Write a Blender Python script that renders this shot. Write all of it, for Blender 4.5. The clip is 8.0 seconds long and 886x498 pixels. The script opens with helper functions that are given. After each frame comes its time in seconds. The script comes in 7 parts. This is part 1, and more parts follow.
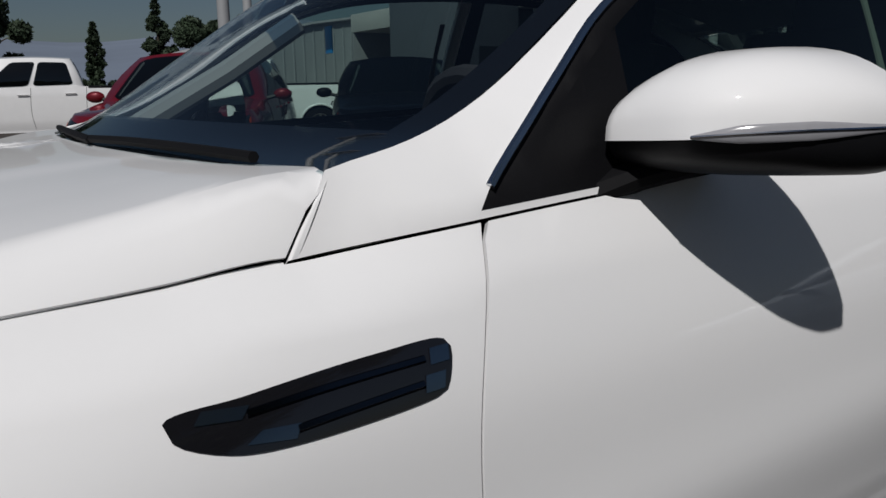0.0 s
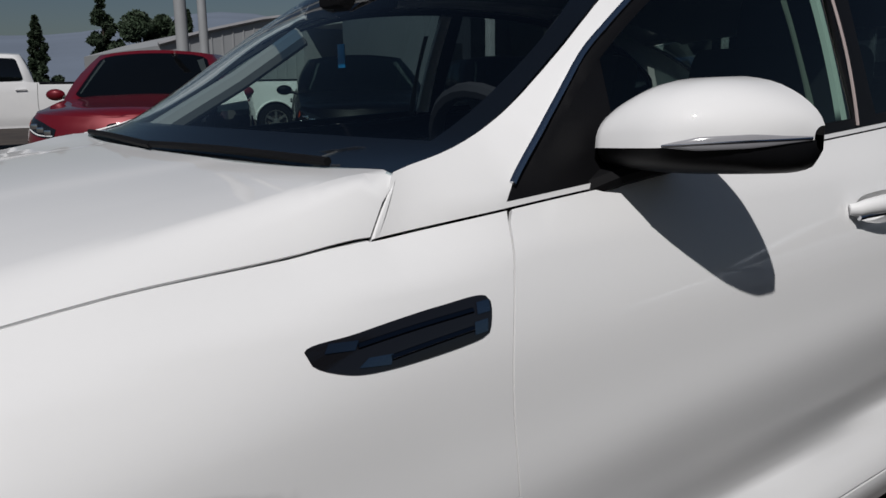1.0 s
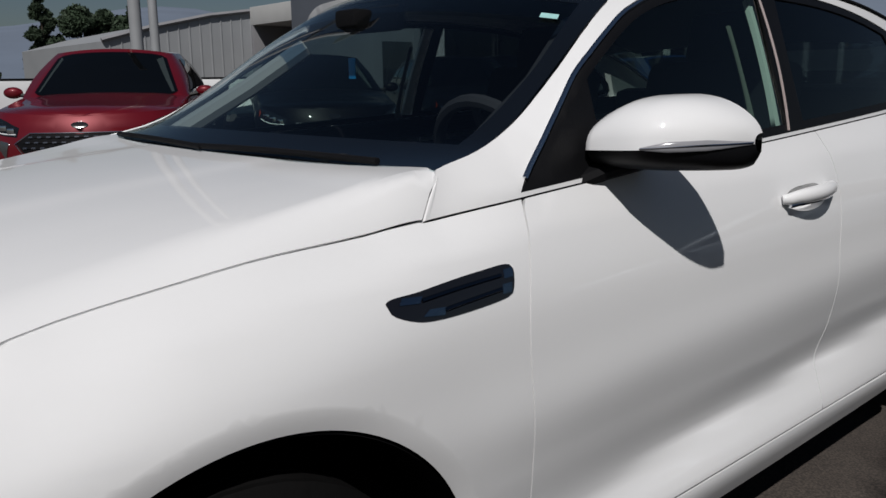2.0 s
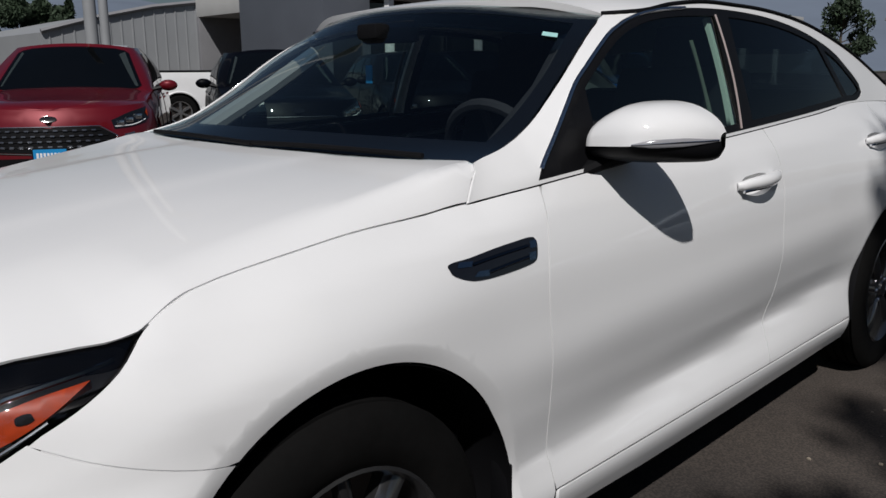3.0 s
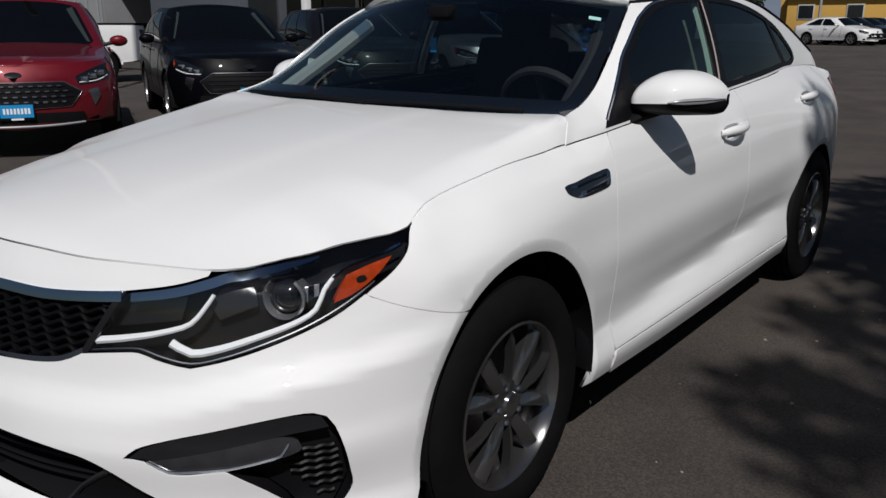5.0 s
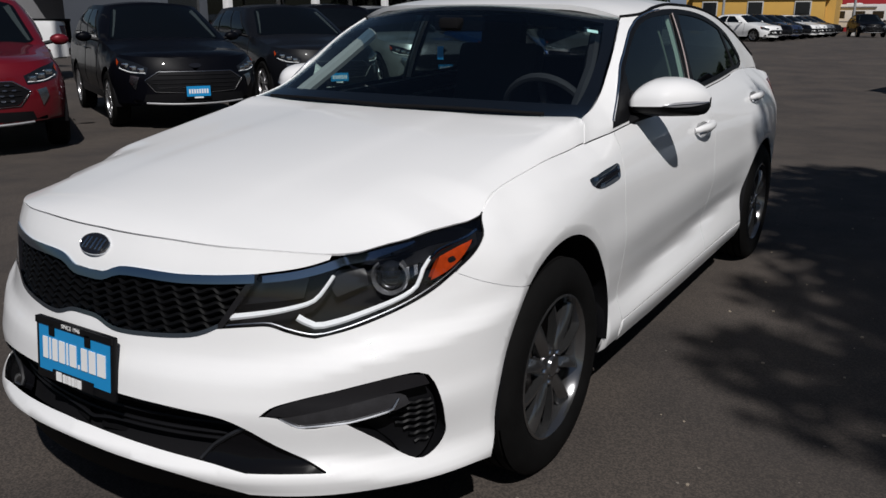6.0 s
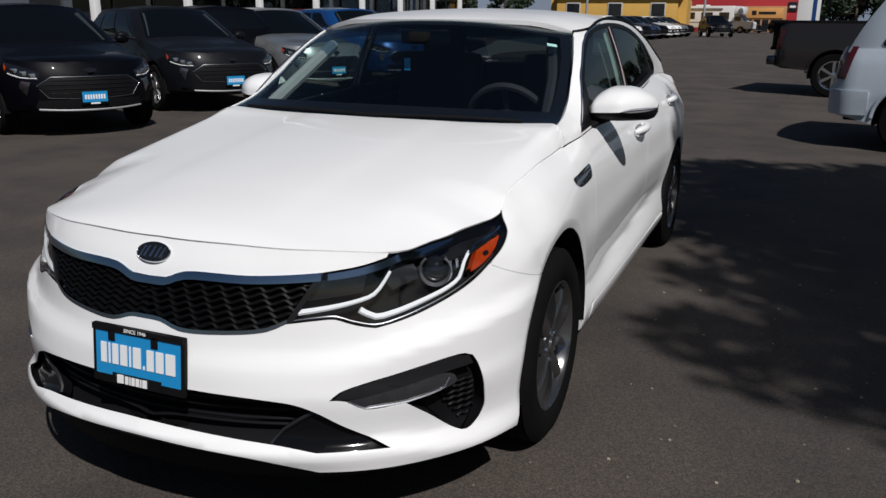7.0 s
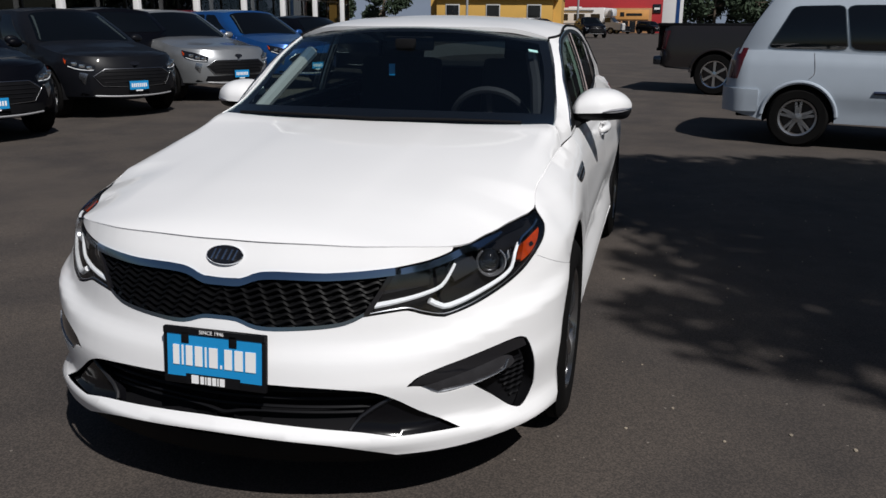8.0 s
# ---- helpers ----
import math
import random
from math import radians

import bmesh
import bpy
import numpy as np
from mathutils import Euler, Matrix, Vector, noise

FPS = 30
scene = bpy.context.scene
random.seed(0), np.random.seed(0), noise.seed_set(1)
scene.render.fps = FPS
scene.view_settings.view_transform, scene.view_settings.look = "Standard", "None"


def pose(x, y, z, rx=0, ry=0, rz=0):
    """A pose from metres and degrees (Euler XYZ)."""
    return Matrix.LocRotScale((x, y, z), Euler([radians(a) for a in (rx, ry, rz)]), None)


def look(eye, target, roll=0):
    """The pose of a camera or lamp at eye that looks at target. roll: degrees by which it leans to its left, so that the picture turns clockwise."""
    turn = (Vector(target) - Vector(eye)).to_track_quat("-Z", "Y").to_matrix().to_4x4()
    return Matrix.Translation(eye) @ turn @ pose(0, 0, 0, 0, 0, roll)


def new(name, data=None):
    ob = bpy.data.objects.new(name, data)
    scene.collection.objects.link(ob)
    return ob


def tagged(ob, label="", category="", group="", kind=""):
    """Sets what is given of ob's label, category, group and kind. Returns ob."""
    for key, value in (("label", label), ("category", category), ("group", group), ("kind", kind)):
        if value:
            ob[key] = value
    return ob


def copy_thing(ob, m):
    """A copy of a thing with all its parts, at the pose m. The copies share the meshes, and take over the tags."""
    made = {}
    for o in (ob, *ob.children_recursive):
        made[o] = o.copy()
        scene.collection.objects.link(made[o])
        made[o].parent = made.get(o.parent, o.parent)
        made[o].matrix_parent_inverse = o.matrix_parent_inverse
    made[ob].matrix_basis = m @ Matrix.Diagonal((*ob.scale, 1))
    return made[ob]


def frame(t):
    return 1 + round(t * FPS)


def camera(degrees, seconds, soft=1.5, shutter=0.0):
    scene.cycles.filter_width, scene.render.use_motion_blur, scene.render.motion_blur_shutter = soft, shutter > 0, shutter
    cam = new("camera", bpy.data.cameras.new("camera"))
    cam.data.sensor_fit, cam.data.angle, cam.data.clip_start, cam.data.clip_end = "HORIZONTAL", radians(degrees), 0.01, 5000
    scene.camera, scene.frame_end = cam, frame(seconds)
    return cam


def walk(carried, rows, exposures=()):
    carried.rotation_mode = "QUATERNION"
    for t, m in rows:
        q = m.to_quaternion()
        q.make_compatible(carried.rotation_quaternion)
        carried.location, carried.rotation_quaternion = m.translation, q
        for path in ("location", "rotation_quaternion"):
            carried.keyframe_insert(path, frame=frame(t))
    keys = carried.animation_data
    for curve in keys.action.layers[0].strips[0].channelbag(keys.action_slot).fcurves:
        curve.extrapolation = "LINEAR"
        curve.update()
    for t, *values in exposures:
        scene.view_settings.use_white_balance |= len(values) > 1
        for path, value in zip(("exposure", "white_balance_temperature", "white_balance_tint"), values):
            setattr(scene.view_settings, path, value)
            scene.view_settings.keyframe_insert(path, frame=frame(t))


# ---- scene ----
cam = camera(57.4, 8.0)
PATH = [
    (0, (1.47, 0.128, 1.104), (-0.16, 1.224, 0.724), -1.1),
    (0.5, (1.554, 0.011, 1.123), (-0.04, 1.155, 0.735), -0.9),
    (1, (1.625, -0.113, 1.139), (0.066, 1.078, 0.746), -1.0),
    (1.5, (1.699, -0.25, 1.155), (0.179, 0.989, 0.757), -0.9),
    (3, (1.9, -0.766, 1.209), (0.517, 0.617, 0.79), -0.5),
    (3.5, (1.938, -0.971, 1.232), (0.599, 0.446, 0.785), -0.5),
    (4, (1.952, -1.184, 1.259), (0.658, 0.261, 0.773), -0.3),
    (4.5, (1.952, -1.395, 1.264), (0.698, 0.077, 0.753), -0.2),
    (5, (1.944, -1.622, 1.28), (0.752, -0.105, 0.752), 0.0),
    (6.5, (1.712, -2.336, 1.377), (0.806, -0.637, 0.836), 0.3),
    (7, (1.567, -2.537, 1.404), (0.811, -0.766, 0.863), 0.4),
    (7.5, (1.38, -2.708, 1.416), (0.769, -0.881, 0.878), 0.4),
    (8, (1.16, -2.869, 1.429), (0.672, -1.005, 0.892), 0.4),
]
EXPOSURES = [(0.0, -0.62), (3.0, -0.54), (5.0, -0.47), (6.5, -0.34), (8.0, -0.22)]
walk(cam, [(t, look(eye, target, roll)) for t, eye, target, roll in PATH], EXPOSURES)

# ---------- sun, sky ----------
import collections
from mathutils.geometry import delaunay_2d_cdt

SUN = Vector((0.44, -0.47, 0.765)).normalized()
world = bpy.data.worlds.new("sky")
scene.world = world
world.use_nodes = True
sky = world.node_tree.nodes.new("ShaderNodeTexSky")
sky.sky_type, sky.sun_disc = "NISHITA", False
sky.sun_elevation = math.asin(SUN.z)
sky.sun_rotation = math.atan2(SUN.x, SUN.y)
sky.dust_density, sky.air_density, sky.ozone_density = 1.0, 1.0, 3.0
world.node_tree.links.new(sky.outputs[0], world.node_tree.nodes["Background"].inputs["Color"])
world.node_tree.nodes["Background"].inputs["Strength"].default_value = 0.037
sun = new("sun", bpy.data.lights.new("sun", "SUN"))
sun.data.energy, sun.data.angle, sun.data.color = 5.0, radians(0.8), (1.0, 0.975, 0.955)
sun.matrix_world = look(SUN * 50, (0, 0, 0))

# ---------- mesh kit ----------
def link(name, verts, faces, material, parent=None, label="", smooth=True, normals=None, sharp=None):
    me = bpy.data.meshes.new(name)
    me.from_pydata([tuple(map(float, v)) for v in verts], [], [tuple(map(int, f)) for f in faces])
    me.materials.append(material)
    if smooth:
        me.polygons.foreach_set("use_smooth", [True] * len(me.polygons))
    if sharp:
        me.set_sharp_from_angle(angle=radians(sharp))
    if normals is not None:
        me.normals_split_custom_set_from_vertices([tuple(map(float, n)) for n in normals])
    me.update()
    ob = new(name, me)
    if parent is not None:
        ob.parent = parent
    return tagged(ob, label)


def part(name, bm, material, parent, label="", smooth=True, sharp=35):
    """One bmesh as one mesh object under a thing or a part."""
    me = bpy.data.meshes.new(name)
    bm.to_mesh(me)
    bm.free()
    me.materials.append(material)
    if smooth:
        me.polygons.foreach_set("use_smooth", [True] * len(me.polygons))
        me.set_sharp_from_angle(angle=radians(sharp))
    ob = new(name, me)
    if parent is not None:
        ob.parent = parent
    return tagged(ob, label)


def box(bm, centre, size, bevel=0.0, turn=None):
    m = Matrix.Translation(centre) @ (turn if turn is not None else Matrix()) @ Matrix.Diagonal((*size, 1))
    got = bmesh.ops.create_cube(bm, size=1.0, matrix=m)["verts"]
    if bevel:
        edges = list({e for v in got for e in v.link_edges})
        bmesh.ops.bevel(bm, geom=edges, offset=bevel, segments=2, affect="EDGES", profile=0.6)


def boxes(name, list_of, material, parent, label="", bevel=0.0):
    bm = bmesh.new()
    for centre, size in list_of:
        box(bm, centre, size, bevel)
    return part(name, bm, material, parent, label)


def lathe(bm, profile, turn, steps=32, arc=2 * math.pi):
    """Spins (radius, along) about the matrix's z."""
    full = abs(arc - 2 * math.pi) < 1e-6
    count = steps if full else steps + 1
    rings = [[bm.verts.new(turn @ Vector((r * math.cos(arc * k / steps), r * math.sin(arc * k / steps), h))) for k in range(count)] for r, h in profile]
    for a, b in zip(rings, rings[1:]):
        for k in range(steps):
            j = (k + 1) % count
            bm.faces.new((a[k], a[j], b[j], b[k]))
    return rings


def tube(bm, pts, radius, sides=8, flat=1.0, up=(0, 0, 1), caps=True):
    """A bar along points; flat squeezes it along up."""
    pts = [Vector(p) for p in pts]
    rings = []
    for i, p in enumerate(pts):
        d = (pts[min(i + 1, len(pts) - 1)] - pts[max(i - 1, 0)]).normalized()
        side = Vector((1, 0, 0)) if abs(d.dot(Vector(up))) > 0.99 else Vector(up)
        a = d.cross(side).normalized()
        b = a.cross(d).normalized()
        r = radius[i] if isinstance(radius, (list, tuple)) else radius
        rings.append([bm.verts.new(p + a * math.cos(2 * math.pi * k / sides) * r + b * math.sin(2 * math.pi * k / sides) * r * flat) for k in range(sides)])
    for a, b in zip(rings, rings[1:]):
        for k in range(sides):
            bm.faces.new((a[k], a[(k + 1) % sides], b[(k + 1) % sides], b[k]))
    if caps:
        bm.faces.new(rings[0][::-1])
        bm.faces.new(rings[-1])


def curve(knots, step=0.02, closed=True):
    """A smooth line through 2D knots; a knot with a third value is a corner."""
    n = len(knots)
    out = []
    for i in range(n if closed else n - 1):
        k0, k1, k2, k3 = (knots[(i + j) % n] if closed else knots[min(max(i + j, 0), n - 1)] for j in (-1, 0, 1, 2))
        p0, p1, p2, p3 = (np.array(k[:2], float) for k in (k0, k1, k2, k3))
        if len(k1) > 2:
            p0 = 2 * p1 - p2
        if len(k2) > 2:
            p3 = 2 * p2 - p1
        m = max(1, int(round(np.linalg.norm(p2 - p1) / step)))
        # centripetal tangents keep short and long spans apart
        d0, d1, d2 = (max(np.linalg.norm(b - a), 1e-6)**0.5 for a, b in ((p0, p1), (p1, p2), (p2, p3)))
        m1 = d1 * ((p1 - p0) / d0 - (p2 - p0) / (d0 + d1) + (p2 - p1) / d1)
        m2 = d1 * ((p2 - p1) / d1 - (p3 - p1) / (d1 + d2) + (p3 - p2) / d2)
        for j in range(m):
            t = j / m
            out.append((2 * t**3 - 3 * t**2 + 1) * p1 + (t**3 - 2 * t**2 + t) * m1 + (3 * t**2 - 2 * t**3) * p2 + (t**3 - t**2) * m2)
    if not closed:
        out.append(np.array(knots[-1][:2], float))
    return np.array(out)


def area(p):
    return 0.5 * np.sum(p[:, 0] * np.roll(p[:, 1], -1) - np.roll(p[:, 0], -1) * p[:, 1])


def grown(p, d):
    """The closed outline p moved outwards by d."""
    if abs(d) < 1e-9:
        return p
    e = np.roll(p, -1, 0) - p
    n = np.stack([e[:, 1], -e[:, 0]], 1) / np.maximum(np.hypot(e[:, 0], e[:, 1]), 1e-9)[:, None]
    n *= np.sign(area(p))
    a = n + np.roll(n, 1, 0)
    a /= np.maximum(np.einsum("ij,ij->i", a, a), 0.6)[:, None] / 2
    return p + a * d


def inside(p, q):
    x, y = q[:, 0], q[:, 1]
    hit = np.zeros(len(q), bool)
    for a, b in zip(p, np.roll(p, -1, 0)):
        if a[1] != b[1]:
            hit ^= ((a[1] > y) != (b[1] > y)) & (x < (b[0] - a[0]) * (y - a[1]) / (b[1] - a[1]) + a[0])
    return hit


def clear_of(p, q, d):
    near = np.full(len(q), 1e9)
    for a, b in zip(p, np.roll(p, -1, 0)):
        e = b - a
        t = np.clip(((q - a) @ e) / max(e @ e, 1e-12), 0, 1)
        near = np.minimum(near, np.hypot(*(q - a - t[:, None] * e).T))
    return near > d


def patch(name, at, outline, material, parent=None, label="", holes=(), step=0.03, lip=0.012, sink=0.0, flip=False, mirror=False, extra=None):
    """A panel of a surface: at() maps 2D points to places. Its rim turns inwards by lip; sink lowers the whole panel; extra: points that its mesh must hold."""
    loops = [outline, *holes]
    q = np.vstack(loops)
    edges, k = [], 0
    for loop in loops:
        edges += [(k + i, k + (i + 1) % len(loop)) for i in range(len(loop))]
        k += len(loop)
    lo, hi = outline.min(0), outline.max(0)
    gx, gy = np.meshgrid(np.arange(lo[0] + step / 2, hi[0], step), np.arange(lo[1] + step / 2, hi[1], step))
    g = np.column_stack([gx.ravel(), gy.ravel()])
    g = g[inside(outline, g) & clear_of(outline, g, step * 0.45)]
    for h in holes:
        if len(g):
            g = g[~inside(h, g) & clear_of(h, g, step * 0.45)]
    if extra is not None:
        more = extra[inside(outline, extra) & clear_of(outline, extra, 0.003)]
        for h in holes:
            more = more[~inside(h, more) & clear_of(h, more, 0.003)]
        if len(more):
            g = g[[np.min(np.sum((more - k)**2, 1)) > 0.010**2 for k in g]] if len(g) else g
            g = np.vstack([g, more])
    pts = np.vstack([q, g]) if len(g) else q
    v2, _, tris, *_ = delaunay_2d_cdt([Vector(p) for p in pts], edges, [], 0, 1e-6)
    v2 = np.array([tuple(v) for v in v2])
    tris = np.array([t for t in tris if len(t) == 3])
    mid = v2[tris].mean(1)
    keep = inside(outline, mid)
    for h in holes:
        keep &= ~inside(h, mid)
    tris = tris[keep]
    used, tris = np.unique(tris, return_inverse=True)
    v2, tris = v2[used], tris.reshape(-1, 3)
    e = 2e-3
    da = at(v2 + (e, 0)) - at(v2 - (e, 0))
    db = at(v2 + (0, e)) - at(v2 - (0, e))
    n = np.cross(da, db)
    n /= np.maximum(np.linalg.norm(n, axis=1), 1e-12)[:, None]
    if flip:
        n = -n
    p = at(v2) - n * sink
    # every triangle turns its face to the normal's side
    face = np.cross(p[tris[:, 1]] - p[tris[:, 0]], p[tris[:, 2]] - p[tris[:, 0]])
    turn = np.einsum("ij,ij->i", face, n[tris[:, 0]]) < 0
    tris[turn] = tris[turn][:, ::-1]
    faces = [tuple(t) for t in tris]
    verts, norms = list(p), list(n)
    if lip:
        seen = {}
        for t in faces:
            for i in range(3):
                seen[(t[i], t[(i + 1) % 3])] = True
        rim = [ab for ab in seen if (ab[1], ab[0]) not in seen]
        side = collections.defaultdict(lambda: np.zeros(3))
        for a, b in rim:
            c = np.cross(p[b] - p[a], n[a])
            c /= max(np.linalg.norm(c), 1e-9)
            side[a] = side[a] + c
            side[b] = side[b] + c
        ring = {}
        for a in side:
            s = side[a] / max(np.linalg.norm(side[a]), 1e-9)
            ring[a] = len(verts)
            verts += [p[a], p[a] - n[a] * lip]
            norms += [s, s]
        faces += [(ring[a], ring[a] + 1, ring[b] + 1, ring[b]) for a, b in rim]
    verts, norms = np.array(verts), np.array(norms)
    if mirror:
        verts, norms = verts * (-1, 1, 1), norms * (-1, 1, 1)
        faces = [f[::-1] for f in faces]
    return link(name, verts, faces, material, parent, label, True, norms)


def both(name, at, outline, material, parent, label="", **more):
    return [patch(name, at, outline, material, parent, label, mirror=m, **more) for m in (False, True)]


def sheet(name, grid, material, parent=None, label="", close=False, sharp=None):
    """A mesh from rows of points."""
    g = np.asarray(grid, float)
    r, c = g.shape[:2]
    faces = []
    for i in range(r - 1):
        for j in range(c if close else c - 1):
            k = (j + 1) % c
            faces.append((i * c + j, i * c + k, (i + 1) * c + k, (i + 1) * c + j))
    return link(name, g.reshape(-1, 3), faces, material, parent, label, True, None, sharp)


def ring(centre, radius, a0, a1, n=28):
    return [(centre[0] + radius * math.cos(radians(a)), centre[1] + radius * math.sin(radians(a))) for a in np.linspace(a0, a1, n)]


def line3(at, knots, sink=0.0, step=0.02):
    """Places along an open 2D line, sunk below the surface."""
    q = curve(knots, step, False)
    e = 2e-3
    n = np.cross(at(q + (e, 0)) - at(q - (e, 0)), at(q + (0, e)) - at(q - (0, e)))
    n /= np.linalg.norm(n, axis=1)[:, None]
    return at(q) - n * sink


def flipped(pts, m):
    return [(p[0] * (-1 if m else 1), p[1], p[2]) for p in pts]


def clip(p, axis, value, above, slant=0.0):
    """The part of outline p on one side of the line axis + slant * other = value."""
    out = []
    f = lambda q: (q[axis] + slant * (q[1 - axis] - 1.2) - value) * (1 if above else -1)
    for a, b in zip(p, np.roll(p, -1, 0)):
        fa, fb = f(a), f(b)
        if fa >= 0:
            out.append(a)
        if fa * fb < 0:
            out.append(a + (b - a) * fa / (fa - fb))
    return np.array(out)


# ---------- materials ----------
def mat(name, col, rough=0.5, metal=0.0, coat=0.0, var=0.12, scale=6.0, bump=0.0, fine=90.0, spec=0.5, emit=0.0):
    """A node material: base colour with broad and fine variation, uneven gloss and a fine relief."""
    m = bpy.data.materials.new(name)
    m.use_nodes = True
    t = m.node_tree
    b = t.nodes["Principled BSDF"]
    b.inputs["Metallic"].default_value = metal
    b.inputs["Coat Weight"].default_value = coat
    b.inputs["Coat Roughness"].default_value = 0.03
    b.inputs["Specular IOR Level"].default_value = spec
    where = t.nodes.new("ShaderNodeTexCoord")
    broad, grain = t.nodes.new("ShaderNodeTexNoise"), t.nodes.new("ShaderNodeTexNoise")
    broad.inputs["Scale"].default_value, grain.inputs["Scale"].default_value = scale, fine
    broad.inputs["Detail"].default_value = 5
    for nd in (broad, grain):
        t.links.new(where.outputs["Object"], nd.inputs["Vector"])
    both_n = t.nodes.new("ShaderNodeMath")
    both_n.operation = "MULTIPLY_ADD"
    t.links.new(grain.outputs["Fac"], both_n.inputs[0])
    both_n.inputs[1].default_value = 0.35
    t.links.new(broad.outputs["Fac"], both_n.inputs[2])
    ramp = t.nodes.new("ShaderNodeValToRGB")
    ramp.color_ramp.elements[0].position, ramp.color_ramp.elements[1].position = 0.35, 1.0
    ramp.color_ramp.elements[0].color = (*[c * (1 - var) for c in col], 1)
    ramp.color_ramp.elements[1].color = (*[min(1, c * (1 + var)) for c in col], 1)
    t.links.new(both_n.outputs[0], ramp.inputs["Fac"])
    t.links.new(ramp.outputs["Color"], b.inputs["Base Color"])
    gloss = t.nodes.new("ShaderNodeMapRange")
    gloss.inputs["To Min"].default_value, gloss.inputs["To Max"].default_value = rough * 0.85, min(1, rough * 1.15)
    t.links.new(broad.outputs["Fac"], gloss.inputs["Value"])
    t.links.new(gloss.outputs["Result"], b.inputs["Roughness"])
    if bump:
        bn = t.nodes.new("ShaderNodeBump")
        bn.inputs["Strength"].default_value, bn.inputs["Distance"].default_value = 0.6, bump
        t.links.new(grain.outputs["Fac"], bn.inputs["Height"])
        t.links.new(bn.outputs["Normal"], b.inputs["Normal"])
    if emit:
        b.inputs["Emission Color"].default_value = (*col, 1)
        b.inputs["Emission Strength"].default_value = emit
    return m


def glass(name, tint, gloss=1.5, rough=0.0):
    """A thin pane: lets tinted light straight through and mirrors more at a glancing angle, alike from both sides."""
    m = bpy.data.materials.new(name)
    m.use_nodes = True
    t = m.node_tree
    t.nodes.remove(t.nodes["Principled BSDF"])
    clear, shine, mix, face = (t.nodes.new("ShaderNode" + k) for k in ("BsdfTransparent", "BsdfGlossy", "MixShader", "LayerWeight"))
    power, lift = t.nodes.new("ShaderNodeMath"), t.nodes.new("ShaderNodeMath")
    power.operation, lift.operation = "POWER", "MULTIPLY_ADD"
    head_on = 2 * ((gloss - 1) / (gloss + 1))**2
    face.inputs["Blend"].default_value, power.inputs[1].default_value = 0.5, 5.0
    lift.inputs[1].default_value, lift.inputs[2].default_value = 1 - head_on, head_on
    t.links.new(face.outputs["Facing"], power.inputs[0])
    t.links.new(power.outputs[0], lift.inputs[0])
    clear.inputs["Color"].default_value = (*tint, 1)
    shine.inputs["Roughness"].default_value = rough
    t.links.new(lift.outputs[0], mix.inputs["Fac"])
    t.links.new(clear.outputs[0], mix.inputs[1])
    t.links.new(shine.outputs[0], mix.inputs[2])
    t.links.new(mix.outputs[0], t.nodes["Material Output"].inputs["Surface"])
    return m


def asphalt():
    m = mat("asphalt", (0.060, 0.054, 0.050), 0.85, var=0.0)
    t = m.node_tree
    b = t.nodes["Principled BSDF"]
    geo = t.nodes.new("ShaderNodeNewGeometry")
    layers = []
    for scale, detail in ((0.25, 4), (1.3, 7), (140.0, 2), (420.0, 1)):
        nd = t.nodes.new("ShaderNodeTexNoise")
        nd.inputs["Scale"].default_value, nd.inputs["Detail"].default_value = scale, detail
        t.links.new(geo.outputs["Position"], nd.inputs["Vector"])
        layers.append(nd)
    def ramped(nd, stops):
        r = t.nodes.new("ShaderNodeValToRGB")
        r.color_ramp.elements[0].position, r.color_ramp.elements[1].position = stops[0][0], stops[-1][0]
        r.color_ramp.elements[0].color, r.color_ramp.elements[1].color = (*stops[0][1], 1), (*stops[-1][1], 1)
        t.links.new(nd.outputs["Fac"], r.inputs["Fac"])
        return r
    base = ramped(layers[0], [(0.30, (0.049, 0.0410, 0.0362)), (0.72, (0.069, 0.0575, 0.0505))])
    stain = ramped(layers[1], [(0.33, (0.66, 0.66, 0.68)), (0.60, (1.06, 1.04, 1.0))])
    grit = ramped(layers[2], [(0.38, (0.60, 0.60, 0.60)), (0.68, (1.40, 1.37, 1.34))])
    last = base
    for other in (stain, grit):
        x = t.nodes.new("ShaderNodeMixRGB")
        x.blend_type = "MULTIPLY"
        x.inputs[0].default_value = 1
        t.links.new(last.outputs[0], x.inputs[1])
        t.links.new(other.outputs[0], x.inputs[2])
        last = x
    # pale grains and crumbs
    crumbs = t.nodes.new("ShaderNodeTexVoronoi")
    crumbs.inputs["Scale"].default_value = 9.0
    t.links.new(geo.outputs["Position"], crumbs.inputs["Vector"])
    dot = t.nodes.new("ShaderNodeMath")
    dot.operation = "LESS_THAN"
    dot.inputs[1].default_value = 0.045
    t.links.new(crumbs.outputs["Distance"], dot.inputs[0])
    pale = t.nodes.new("ShaderNodeMixRGB")
    t.links.new(dot.outputs[0], pale.inputs[0])
    t.links.new(last.outputs[0], pale.inputs[1])
    pale.inputs[2].default_value = (0.16, 0.14, 0.12, 1)
    t.links.new(pale.outputs[0], b.inputs["Base Color"])
    bn = t.nodes.new("ShaderNodeBump")
    bn.inputs["Strength"].default_value, bn.inputs["Distance"].default_value = 0.5, 0.003
    t.links.new(layers[2].outputs["Fac"], bn.inputs["Height"])
    t.links.new(bn.outputs["Normal"], b.inputs["Normal"])
    return m

